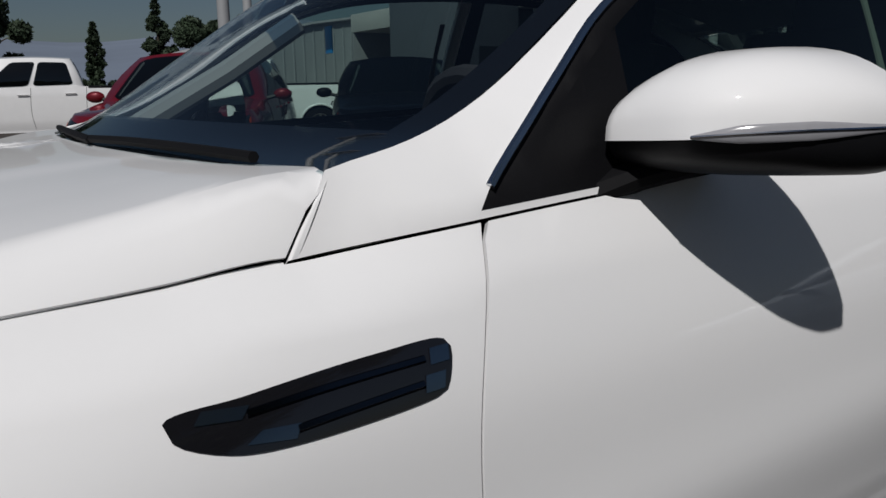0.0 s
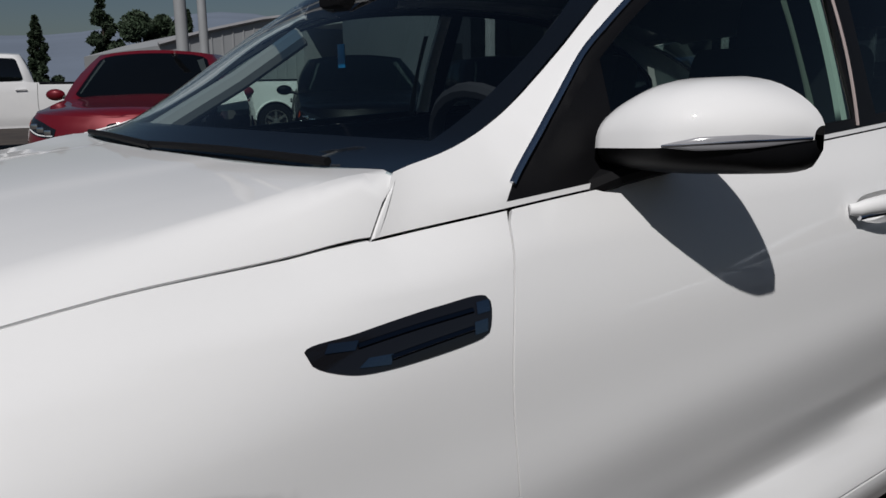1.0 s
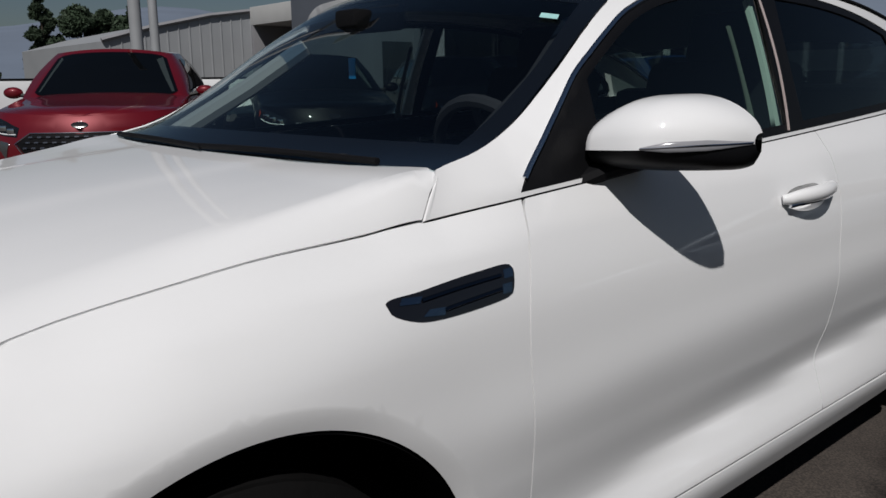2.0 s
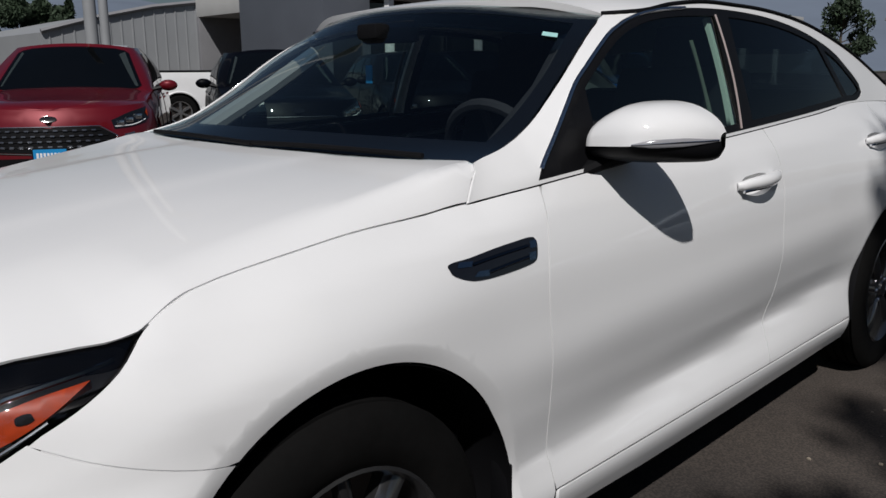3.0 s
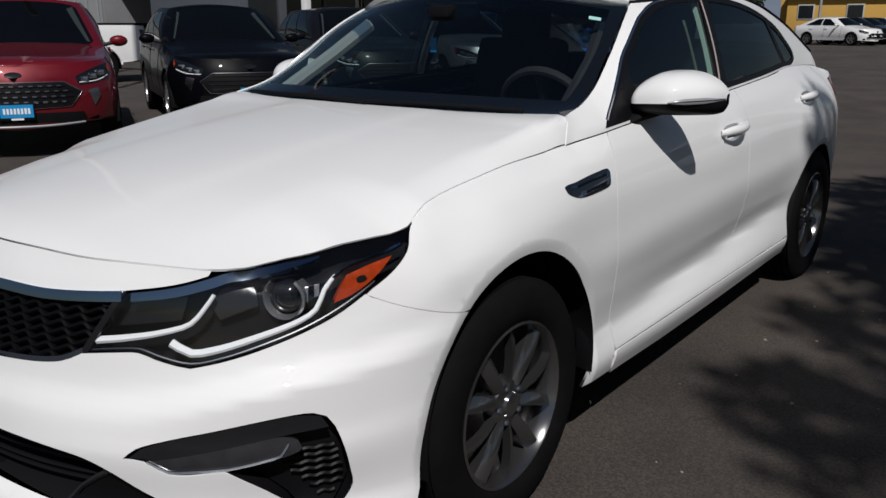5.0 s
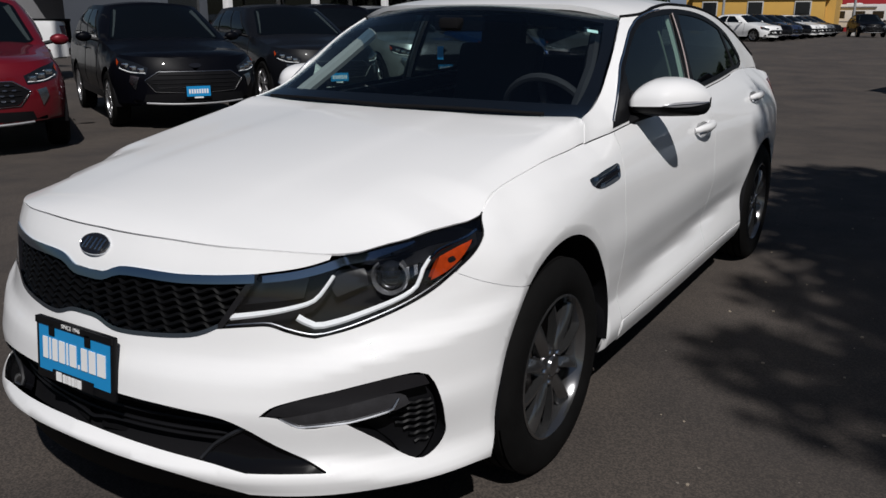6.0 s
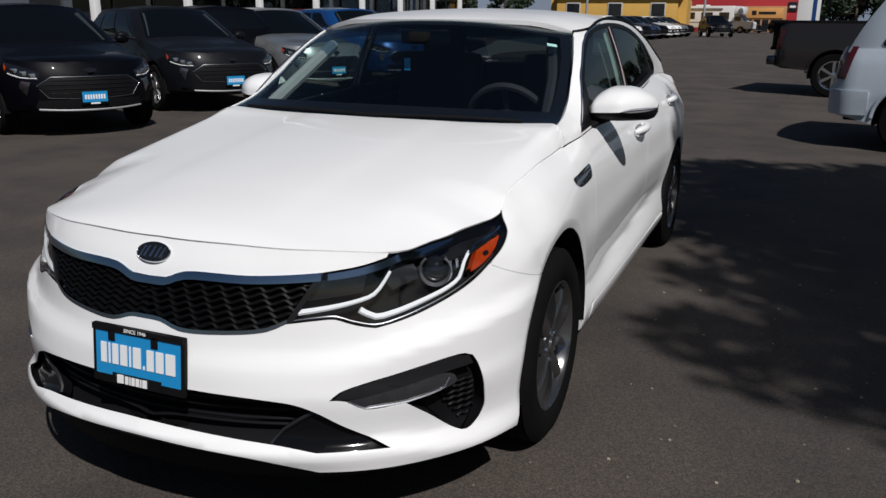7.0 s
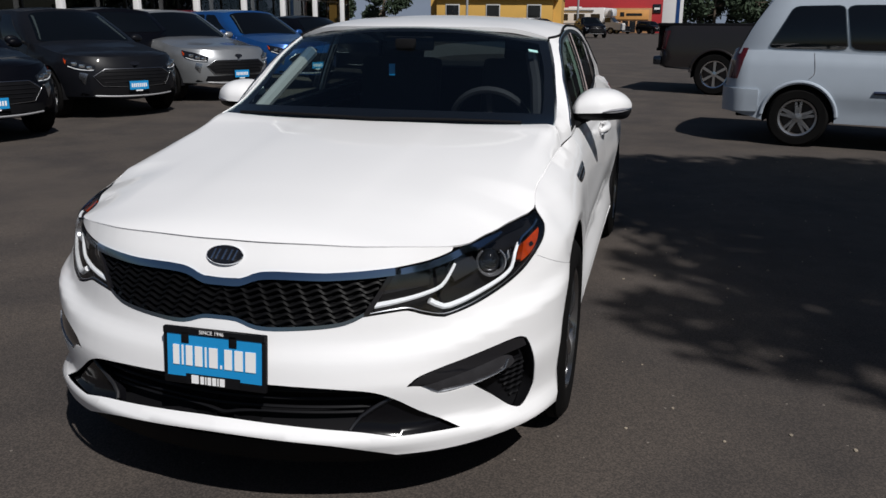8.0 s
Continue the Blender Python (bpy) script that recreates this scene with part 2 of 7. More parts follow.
PAINT = mat("white_paint", (0.76, 0.76, 0.765), 0.45, coat=0.7, var=0.012, scale=3, spec=0.1)
BLACK = mat("matte_black", (0.005, 0.005, 0.006), 0.75, var=0.2, spec=0.12)
BLACK_PLASTIC = mat("black_plastic", (0.006, 0.006, 0.007), 0.45, var=0.15, fine=220, bump=0.0003, spec=0.15)
GLOSS_BLACK = mat("gloss_black", (0.008, 0.008, 0.010), 0.08, coat=0.6, var=0.1)
GRILLE_BLACK = mat("grille_black", (0.0026, 0.0026, 0.003), 0.5, var=0.2, spec=0.12)
PIANO = mat("piano_black", (0.004, 0.004, 0.005), 0.10, var=0.1, spec=0.22)
GREY_PLASTIC = mat("grey_plastic", (0.16, 0.16, 0.17), 0.35, var=0.1)
CHROME = mat("chrome", (0.70, 0.72, 0.75), 0.16, metal=1.0, var=0.03)
SMOKED = mat("smoked_lens", (0.30, 0.30, 0.32), 0.14, coat=0.6, var=0.1)
DARK_CHROME = mat("dark_chrome", (0.09, 0.10, 0.12), 0.14, metal=1.0, var=0.05)
SATIN = mat("satin_metal", (0.45, 0.46, 0.48), 0.25, metal=1.0, var=0.05)
MIRROR = mat("mirror_glass", (0.85, 0.86, 0.88), 0.02, metal=1.0, var=0.01)
# the next two chromes carry the sky's blue reflection in their colour
VENT_TIP = mat("vent_tip", (0.20, 0.26, 0.34), 0.25, metal=1.0, var=0.04)
SKY_CHROME = mat("sky_tinted_chrome", (0.34, 0.43, 0.55), 0.14, metal=1.0, var=0.04)
ALLOY = mat("grey_alloy", (0.20, 0.20, 0.205), 0.16, metal=0.9, var=0.08)
SILVER_ALLOY = mat("silver_alloy", (0.42, 0.42, 0.43), 0.28, metal=0.9, var=0.06)
BRAKE = mat("brake_iron", (0.07, 0.06, 0.055), 0.5, metal=0.7, var=0.3)
RUBBER = mat("tyre_rubber", (0.0052, 0.005, 0.005), 0.8, var=0.3, scale=12, bump=0.0006, spec=0.08)
GUIDE = mat("light_guide", (0.82, 0.84, 0.86), 0.18, coat=0.6, var=0.03)
AMBER = mat("amber_lens", (0.32, 0.032, 0.003), 0.4, coat=0.1, var=0.25, scale=60, spec=0.2)
RED_LENS = mat("red_lens", (0.25, 0.008, 0.010), 0.12, coat=0.8, var=0.15, scale=30)
RING = mat("silvered_plastic", (0.50, 0.51, 0.54), 0.26, metal=0.85, var=0.05)
DARK_GREY = mat("dark_grey_plastic", (0.014, 0.014, 0.016), 0.3, var=0.1)
LENS = mat("projector_glass", (0.007, 0.008, 0.010), 0.03, coat=0.4, var=0.05)
FOG_LENS = mat("fog_lens", (0.022, 0.022, 0.025), 0.12, coat=0.8, var=0.3, scale=25)
WHITE_INK = mat("white_ink", (0.80, 0.80, 0.80), 0.4, var=0.03)
BLUE = mat("plate_blue", (0.010, 0.25, 0.56), 0.35, coat=0.3, var=0.06)
STICKER = mat("sticker", (0.35, 0.62, 0.60), 0.5, var=0.15, scale=60)
EDGE_HIGHLIGHT = mat("frame_edge_highlight", (0.36, 0.30, 0.29), 0.5, var=0.05)
BELT_GREY = mat("belt_webbing", (0.16, 0.16, 0.15), 0.9, var=0.1, fine=400)
SUNLIT_COVER = mat("sunlit_pillar_cover", (0.55, 0.56, 0.53), 0.8, var=0.06)
BEIGE = mat("pale_trim", (0.30, 0.32, 0.31), 0.85, var=0.06, fine=300)
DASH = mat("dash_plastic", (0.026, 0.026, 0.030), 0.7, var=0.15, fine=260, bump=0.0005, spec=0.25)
SEAT = mat("seat_cloth", (0.024, 0.024, 0.028), 0.9, var=0.2, fine=300, bump=0.0008)
CLEAR = glass("lamp_glass", (0.95, 0.96, 0.97), 1.45)
SIDE_GLASS = glass("side_glass", (0.58, 0.73, 0.66), 1.5)
PRIVACY_GLASS = glass("privacy_glass", (0.16, 0.20, 0.20), 1.4)
SCREEN_GLASS = glass("screen_glass", (0.78, 0.85, 0.86), 1.55)
SUN_BAND = glass("shade_band", (0.25, 0.36, 0.50), 1.1)
ASPHALT = asphalt()
RED = mat("dark_red_paint", (0.13, 0.004, 0.010), 0.4, metal=0.2, spec=0.2, coat=1.0, var=0.05)
CAR_BLACK = mat("black_paint", (0.0020, 0.0022, 0.0038), 0.4, coat=0.22, var=0.1, spec=0.05)
CAR_GREY = mat("charcoal_paint", (0.0055, 0.006, 0.008), 0.4, metal=0.0, spec=0.08, coat=0.28, var=0.05)
CAR_SILVER = mat("silver_paint", (0.27, 0.28, 0.29), 0.32, metal=0.6, coat=1.0, var=0.03)
CAR_BLUE = mat("blue_paint", (0.006, 0.062, 0.23), 0.3, metal=0.4, coat=1.0, var=0.05)
NAVY = mat("navy_paint", (0.012, 0.020, 0.05), 0.3, coat=1.0, var=0.05)
PLAIN_WHITE = mat("plain_white_paint", (0.75, 0.75, 0.75), 0.35, coat=0.8, var=0.03)
VAN_PAINT = mat("pale_silver_paint", (0.37, 0.42, 0.48), 0.40, metal=0.1, coat=0.25, var=0.03, spec=0.3)
TRUCK_PAINT = mat("brown_grey_paint", (0.018, 0.015, 0.015), 0.4, metal=0.2, spec=0.2, coat=1.0, var=0.06)
FAR_GLASS = glass("dark_car_glass", (0.24, 0.27, 0.28), 1.5)
GALVANISED = mat("galvanised_steel", (0.30, 0.31, 0.32), 0.55, metal=0.1, var=0.08, scale=3)
SKID = mat("skid_silver", (0.30, 0.30, 0.31), 0.55, metal=0.3, var=0.06, spec=0.2)
DARK_RED_LENS = mat("dark_red_lens", (0.07, 0.004, 0.006), 0.15, coat=0.7, var=0.15, scale=30)
CLADDING = mat("metal_cladding", (0.34, 0.35, 0.36), 0.5, metal=0.2, var=0.06, scale=0.7)
PALE_WALL = mat("pale_wall", (0.45, 0.45, 0.44), 0.8, var=0.07, scale=1.2)
GREY_WALL = mat("grey_wall", (0.20, 0.20, 0.21), 0.75, var=0.10, scale=1.2)
TOWER = mat("slate_panel", (0.095, 0.105, 0.125), 0.45, var=0.08, scale=1.0)
DARK_PANEL = mat("dark_glazing", (0.012, 0.014, 0.017), 0.12, coat=0.5, var=0.2, scale=2.0)
YELLOW = mat("yellow_plaster", (0.56, 0.33, 0.075), 0.85, var=0.08, scale=0.8, bump=0.003)
STORE_RED = mat("store_red", (0.36, 0.016, 0.022), 0.7, var=0.08, scale=0.8)
TAN = mat("tan_plaster", (0.42, 0.22, 0.10), 0.8, var=0.1, scale=1.0)
SIGN_TAN = mat("sign_tan", (0.62, 0.30, 0.09), 0.6, var=0.08, scale=2.0)
CONCRETE = mat("concrete", (0.34, 0.33, 0.31), 0.85, var=0.15, scale=5, bump=0.002)
BARK = mat("bark", (0.085, 0.065, 0.048), 0.9, var=0.3, scale=9, bump=0.01, fine=40)
LEAF = mat("leaf", (0.055, 0.095, 0.028), 0.6, var=0.4, scale=1.5)
NEEDLE = mat("needle", (0.022, 0.040, 0.018), 0.75, var=0.4, scale=1.0)
# distance haze is put into the hills' blue-grey colour
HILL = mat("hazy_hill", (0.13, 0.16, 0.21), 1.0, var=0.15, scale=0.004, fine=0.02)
CRUMB = mat("crumb", (0.26, 0.22, 0.17), 0.9, var=0.3, scale=30)
# ---------- body surfaces of the sedan: x to its left, y to its rear, z up ----------
def pchip(xs, ys, x):
    """Smooth curve through the knots that never overshoots."""
    xs, ys, x = np.asarray(xs, float), np.asarray(ys, float), np.asarray(x, float)
    h, s = np.diff(xs), np.diff(ys) / np.diff(xs)
    m = np.zeros(len(xs))
    m[0], m[-1] = s[0], s[-1]
    same = s[:-1] * s[1:] > 0
    w1, w2 = 2 * h[1:] + h[:-1], h[1:] + 2 * h[:-1]
    with np.errstate(divide="ignore", invalid="ignore"):
        m[1:-1] = np.where(same, (w1 + w2) / (w1 / s[:-1] + w2 / s[1:]), 0)
    i = np.clip(np.searchsorted(xs, x) - 1, 0, len(xs) - 2)
    t = np.clip((x - xs[i]) / h[i], 0, 1)
    y = ((2 * t**3 - 3 * t**2 + 1) * ys[i] + (t**3 - 2 * t**2 + t) * h[i] * m[i]
         + (3 * t**2 - 2 * t**3) * ys[i + 1] + (t**3 - t**2) * h[i] * m[i + 1])
    return y + np.where(x > xs[-1], (x - xs[-1]) * m[-1], 0) + np.where(x < xs[0], (x - xs[0]) * m[0], 0)


class Shell:
    """The outside of a car body below hood and windows. u runs along a plan line from the nose over the side to the tail (on the
    side u is y); rows are lengthwise lines, from the top down, each of knots (u, outwards of the plan line, z)."""

    def __init__(self, width, front, rear, rows):
        t = np.linspace(0, 1, 60)[:, None]
        arc = lambda a, b, c, d: (1 - t)**3 * a + 3 * t * (1 - t)**2 * b + 3 * t**2 * (1 - t) * c + t**3 * d
        f = arc(*[np.array(p) for p in front])[::-1]
        r = arc(*[np.array(p) for p in rear])
        side = np.array([(width, y) for y in np.linspace(front[0][1], rear[0][1], 60)])
        self.line = np.vstack([f, side[1:-1], r])
        s = np.concatenate([[0], np.cumsum(np.hypot(*np.diff(self.line, axis=0).T))])
        self.u = s - s[len(f) - 1] + front[0][1]
        d = np.gradient(self.line, self.u, axis=0)
        self.n = np.stack([d[:, 1], -d[:, 0]], 1) / np.hypot(d[:, 0], d[:, 1])[:, None]
        self.nose, self.tail = self.u[0], self.u[-1]
        # square to the middle line at nose and tail
        for k, way in ((0, -1.0), (-1, 1.0)):
            w = np.clip(np.abs(self.u - self.u[k]) / 0.16, 0, 1)[:, None]
            w = w * w * (3 - 2 * w)
            self.n = self.n * w + np.array([(0.0, way)]) * (1 - w)
        self.rows, self.arches = rows, []

    def plan(self, u):
        p = np.stack([np.interp(u, self.u, self.line[:, k]) for k in (0, 1)], 1)
        n = np.stack([np.interp(u, self.u, self.n[:, k]) for k in (0, 1)], 1)
        return p, n / np.hypot(n[:, 0], n[:, 1])[:, None]

    def out(self, u, z):
        u, z = np.asarray(u, float), np.asarray(z, float)
        D = np.stack([pchip(*zip(*[(k[0], k[1]) for k in row]), u) for row in self.rows], 1)[:, ::-1]
        Z = np.stack([pchip(*zip(*[(k[0], k[2]) for k in row]), u) for row in self.rows], 1)[:, ::-1]
        return np.array([pchip(Z[i], D[i], z[i]) for i in range(len(u))])

    def at(self, uz):
        uz = np.asarray(uz, float)
        p, n = self.plan(uz[:, 0])
        d = self.out(uz[:, 0], uz[:, 1])
        # the panel curls in towards the wheel openings
        for u, z, radius in self.arches:
            near = np.clip((radius + 0.036 - np.hypot(uz[:, 0] - u, uz[:, 1] - z)) / 0.036, 0, 1)
            d = d - 0.010 * near**1.3
        return np.column_stack([p + n * d[:, None], uz[:, 1]])


HOOD_MID = ((-0.90, 0.802), (-0.85, 0.837), (-0.78, 0.866), (-0.55, 0.913), (-0.25, 0.958), (0.1, 1.000), (0.3, 1.018), (0.45, 1.028), (0.6, 1.036))
HOOD_FALL = ((-0.90, 0.195), (-0.72, 0.214), (-0.59, 0.174), (-0.47, 0.136), (-0.32, 0.115), (-0.1, 0.087), (0.1, 0.056), (0.3, 0.022), (0.42, -0.008), (0.6, -0.010))
HOOD_TURN = ((-0.35, 0.0), (-0.2, 0.016), (0.1, 0.036), (0.3, 0.062), (0.42, 0.074), (0.6, 0.081))
HOOD_DROP = ((-0.8, 0.0), (-0.69, 0.012), (-0.6, 0.050), (-0.51, 0.065), (-0.44, 0.050), (-0.37, 0.0475), (-0.33, 0.045), (-0.28, 0.030), (-0.2, 0.004), (0.0, 0.0), (0.6, 0.0))


def hood_at(xy):
    """The hood: a crowned sheet, raised between two soft creases, whose sides turn down towards the fenders."""
    x, y = np.abs(np.asarray(xy, float)[:, 0]), np.asarray(xy, float)[:, 1]
    z = pchip(*zip(*HOOD_MID), y) - pchip(*zip(*HOOD_FALL), y) * x**2.2
    start = np.interp(y, (0.0, 0.2, 0.45), (0.690, 0.712, 0.746))
    z = z - pchip(*zip(*HOOD_TURN), y) * np.clip((x - start) / (0.7915 - start), 0, 1.2)**1.8
    z = z - pchip(*zip(*HOOD_DROP), y) * np.clip((x - 0.50) / 0.30, 0, 1.1)**1.6
    fade = np.clip((y + 0.8) / 0.3, 0, 1) * np.clip((0.75 - x) / 0.2, 0, 1)
    z = z - fade * 0.0035 * (1 / (1 + np.exp(-(x - 0.30 - 0.03 * y) / 0.02)) - 0.5)
    return np.column_stack([np.asarray(xy, float)[:, 0], y, z])


SEDAN_FRONT = ((0.90, -0.25), (0.90, -0.62), (0.55, -0.955), (0.0, -0.975))
SEDAN_REAR = ((0.90, 3.05), (0.90, 3.46), (0.64, 3.82), (0.0, 3.88))
# how far the hood's seam and the window line lie inside the plan line
TOP_IN = ((-1.53, -0.114), (-1.27, -0.096), (-1.06, -0.073), (-0.95, -0.069), (-0.82, -0.066), (-0.77, -0.070), (-0.7, -0.097), (-0.6, -0.122), (-0.5, -0.124), (-0.4, -0.122), (-0.35, -0.117), (-0.30, -0.106), (-0.24, -0.116), (-0.15, -0.123), (0.0, -0.117),
          (0.42, -0.108), (0.63, -0.086), (1.0, -0.09), (1.6, -0.10), (2.2, -0.12), (2.8, -0.16), (3.15, -0.172), (3.3, -0.14), (3.4, -0.085), (3.5, -0.035), (3.65, -0.025), (4.6, -0.025))
BELT_Z = ((0.40, 0.9545), (0.63, 0.977), (1.0, 1.000), (1.6, 1.030), (2.2, 1.062), (2.8, 1.092), (3.2, 1.084), (3.4, 1.056), (3.5, 1.036), (3.9, 1.026), (4.6, 1.02))
sedan = Shell(0.90, SEDAN_FRONT, SEDAN_REAR, [])
sedan.arches = [(0.035, 0.335, 0.397), (2.80, 0.335, 0.372)]


def top_row():
    us = np.concatenate([np.linspace(sedan.nose, 0.40, 40), np.linspace(0.425, sedan.tail, 150)])
    d = pchip(*zip(*TOP_IN), us)
    p, n = sedan.plan(us)
    z = np.where(us < 0.42, hood_at(p + n * d[:, None])[:, 2], pchip(*zip(*BELT_Z), us))
    return list(zip(us, d, z))


N0, N9 = sedan.nose, sedan.tail
sedan.rows = [
    top_row(),
    [(N0, -0.07, 0.745), (-1.0, -0.045, 0.752), (-0.8, -0.05, 0.755), (-0.6, -0.05, 0.775), (-0.25, -0.06, 0.825), (0, -0.04, 0.862), (0.45, -0.042, 0.902),
     (1.0, -0.05, 0.93), (1.6, -0.05, 0.955), (2.2, -0.055, 0.98), (2.8, -0.07, 1.0), (3.2, -0.08, 1.0), (3.5, -0.022, 0.985), (3.9, -0.018, 0.975), (N9, -0.018, 0.95)],
    [(N0, -0.03, 0.61), (-1.05, -0.026, 0.64), (-0.7, -0.032, 0.665), (-0.45, -0.02, 0.70), (-0.25, 0.0, 0.74), (0, 0.012, 0.77), (0.45, -0.006, 0.79),
     (1.0, -0.012, 0.80), (1.6, -0.012, 0.82), (2.2, -0.004, 0.84), (2.8, 0.012, 0.84), (3.2, 0.0, 0.84), (3.9, -0.01, 0.82), (N9, 0.0, 0.80)],
    [(N0, -0.013, 0.555), (-0.95, -0.013, 0.580), (-0.7, -0.016, 0.618), (-0.45, -0.008, 0.648), (-0.25, 0.010, 0.675), (0, 0.022, 0.715), (0.45, 0.002, 0.705),
     (1.0, -0.003, 0.72), (1.6, -0.003, 0.74), (2.2, 0.005, 0.76), (2.8, 0.021, 0.77), (3.2, 0.006, 0.75), (3.9, 0.0, 0.72), (N9, 0.01, 0.70)],
    [(N0, 0.004, 0.50), (-0.95, 0.021, 0.52), (-0.7, 0.024, 0.567), (-0.45, 0.020, 0.596), (-0.25, 0.019, 0.615), (0, 0.028, 0.66), (0.45, 0.008, 0.62),
     (1.0, 0.004, 0.64), (1.6, 0.004, 0.66), (2.2, 0.012, 0.68), (2.8, 0.028, 0.70), (3.2, 0.01, 0.66), (3.9, 0.01, 0.62), (N9, 0.02, 0.60)],
    [(N0, 0.0105, 0.458), (-0.95, 0.029, 0.482), (-0.7, 0.027, 0.487), (-0.45, 0.022, 0.497), (-0.25, 0.0205, 0.515), (0, 0.026, 0.55), (0.45, 0.000, 0.52),
     (1.0, -0.015, 0.51), (1.6, -0.015, 0.53), (2.2, -0.005, 0.555), (2.8, 0.026, 0.57), (3.2, 0.006, 0.53), (3.9, 0.01, 0.51), (N9, 0.02, 0.50)],
    [(N0, 0.015, 0.42), (-0.95, 0.036, 0.44), (-0.7, 0.034, 0.44), (-0.45, 0.026, 0.44), (-0.25, 0.022, 0.44), (0, 0.020, 0.43), (0.45, -0.014, 0.385),
     (1.0, -0.037, 0.397), (1.6, -0.039, 0.423), (2.2, -0.027, 0.450), (2.8, 0.02, 0.45), (3.2, 0.0, 0.42), (3.9, 0.01, 0.42), (N9, 0.02, 0.42)],
    [(N0, 0.016, 0.350), (-0.95, 0.026, 0.33), (-0.7, 0.018, 0.318), (-0.54, 0.014, 0.31), (-0.45, 0.016, 0.31), (-0.25, 0.022, 0.33), (0.45, -0.009, 0.362), (1.0, -0.029, 0.375), (1.6, -0.031, 0.400),
     (2.2, -0.019, 0.425), (2.8, 0.015, 0.34), (3.2, 0.0, 0.33), (N9, 0.02, 0.33)],
    [(N0, 0.048, 0.312), (-1.05, 0.058, 0.285), (-0.83, 0.052, 0.283), (-0.70, 0.046, 0.262), (-0.54, 0.036, 0.243), (-0.45, 0.03, 0.24), (-0.25, 0.022, 0.25), (0.45, 0.004, 0.29), (1.0, 0.004, 0.285), (1.6, 0.004, 0.29),
     (2.2, 0.006, 0.295), (2.8, 0.01, 0.27), (3.2, 0.0, 0.26), (N9, 0.02, 0.26)],
    [(N0, 0.03, 0.27), (-0.95, 0.045, 0.235), (-0.45, 0.015, 0.20), (-0.25, 0.01, 0.20), (0.45, -0.02, 0.20), (1.0, -0.03, 0.185), (2.2, -0.03, 0.195),
     (2.8, -0.02, 0.20), (N9, 0.0, 0.20)],
]


def belt_in(y):
    return 0.90 + pchip(*zip(*TOP_IN), np.minimum(y, 3.15)) - 0.65 * np.clip(np.asarray(y) - 3.2, 0, 1)**2


def belt_z(y):
    return np.where(np.asarray(y) < 0.42, hood_at(np.column_stack([belt_in(y), y]))[:, 2], pchip(*zip(*BELT_Z), y))


# where the windscreen meets the front pillar (x, y, z), and the window's front edge (y, z)
PILLAR_EDGE = ((0.757, 0.470, 1.034), (0.752, 0.50, 1.041), (0.750, 0.55, 1.052), (0.744, 0.60, 1.067), (0.737, 0.65, 1.088), (0.729, 0.70, 1.115), (0.718, 0.75, 1.146), (0.707, 0.80, 1.179), (0.698, 0.85, 1.214),
               (0.688, 0.90, 1.250), (0.676, 0.95, 1.283), (0.662, 1.0, 1.313), (0.648, 1.05, 1.339), (0.634, 1.10, 1.364))
PILLAR_FOOT = ((0.47, 0.958), (0.62, 0.984), (0.70, 1.066), (0.80, 1.148), (0.90, 1.216), (1.0, 1.272), (1.1, 1.322), (1.3, 1.365))


def window_side_at(yz):
    """The side of the cabin above the window line: it leans in towards the roof, and its front pillar turns over to the windscreen."""
    y, z = np.asarray(yz, float)[:, 0], np.asarray(yz, float)[:, 1]
    lean = lambda h: 0.002 + 0.25 * h + 0.30 * np.clip(h, 0, 1)**2
    belt = belt_z(y)
    ex, ez = (np.interp(y, [k[1] for k in PILLAR_EDGE], [k[i] for k in PILLAR_EDGE]) for i in (0, 2))
    ez = ez + 0.20 * np.clip(y - 1.1, 0, 0.2)
    foot = np.interp(y, *zip(*PILLAR_FOOT))
    turn = np.clip((z - foot) / np.maximum(ez - foot, 0.02), 0, 1.3)**1.35 * np.clip((1.3 - y) / 0.2, 0, 1)
    return np.column_stack([belt_in(y) - lean(z - belt) - turn * np.maximum(belt_in(y) - lean(ez - belt) - ex, 0), y, z])


ROOF_MID = ((0.9, 1.388), (0.965, 1.415), (1.1, 1.440), (1.3, 1.460), (1.7, 1.474), (2.0, 1.470), (2.3, 1.447), (2.7, 1.376), (3.0, 1.291), (3.3, 1.187), (3.6, 1.10))


def roof_at(xy):
    x, y = np.asarray(xy, float)[:, 0], np.asarray(xy, float)[:, 1]
    return np.column_stack([x, y, pchip(*zip(*ROOF_MID), y) - 0.085 * x**2 - (0.25 + 0.5 * np.clip((1.5 - y) / 0.4, 0, 1)) * np.clip(np.abs(x) - 0.40, 0, 1)**2])


SCREEN_EDGE = [((z - 1.034) / 0.330, float(window_side_at([(y, z)])[0, 0]) - 0.0035, y - 0.001, z) for _, y, z in PILLAR_EDGE]
SCREEN_MID = ((0.0, 0.40, 1.032), (0.5, 0.690, 1.238), (1.0, 0.965, 1.415))


def screen_at(st):
    """The windscreen: s across from -1 to 1, t upwards from 0 to 1."""
    s, t = np.asarray(st, float)[:, 0], np.asarray(st, float)[:, 1]
    e = [pchip([k[0] for k in SCREEN_EDGE], [k[i] for k in SCREEN_EDGE], t) for i in (1, 2, 3)]
    c = [pchip([k[0] for k in SCREEN_MID], [k[i] for k in SCREEN_MID], t) for i in (1, 2)]
    q = np.abs(s)**2.2
    return np.column_stack([s * e[0], c[0] + (e[1] - c[0]) * q, c[1] + (e[2] - c[1]) * q])

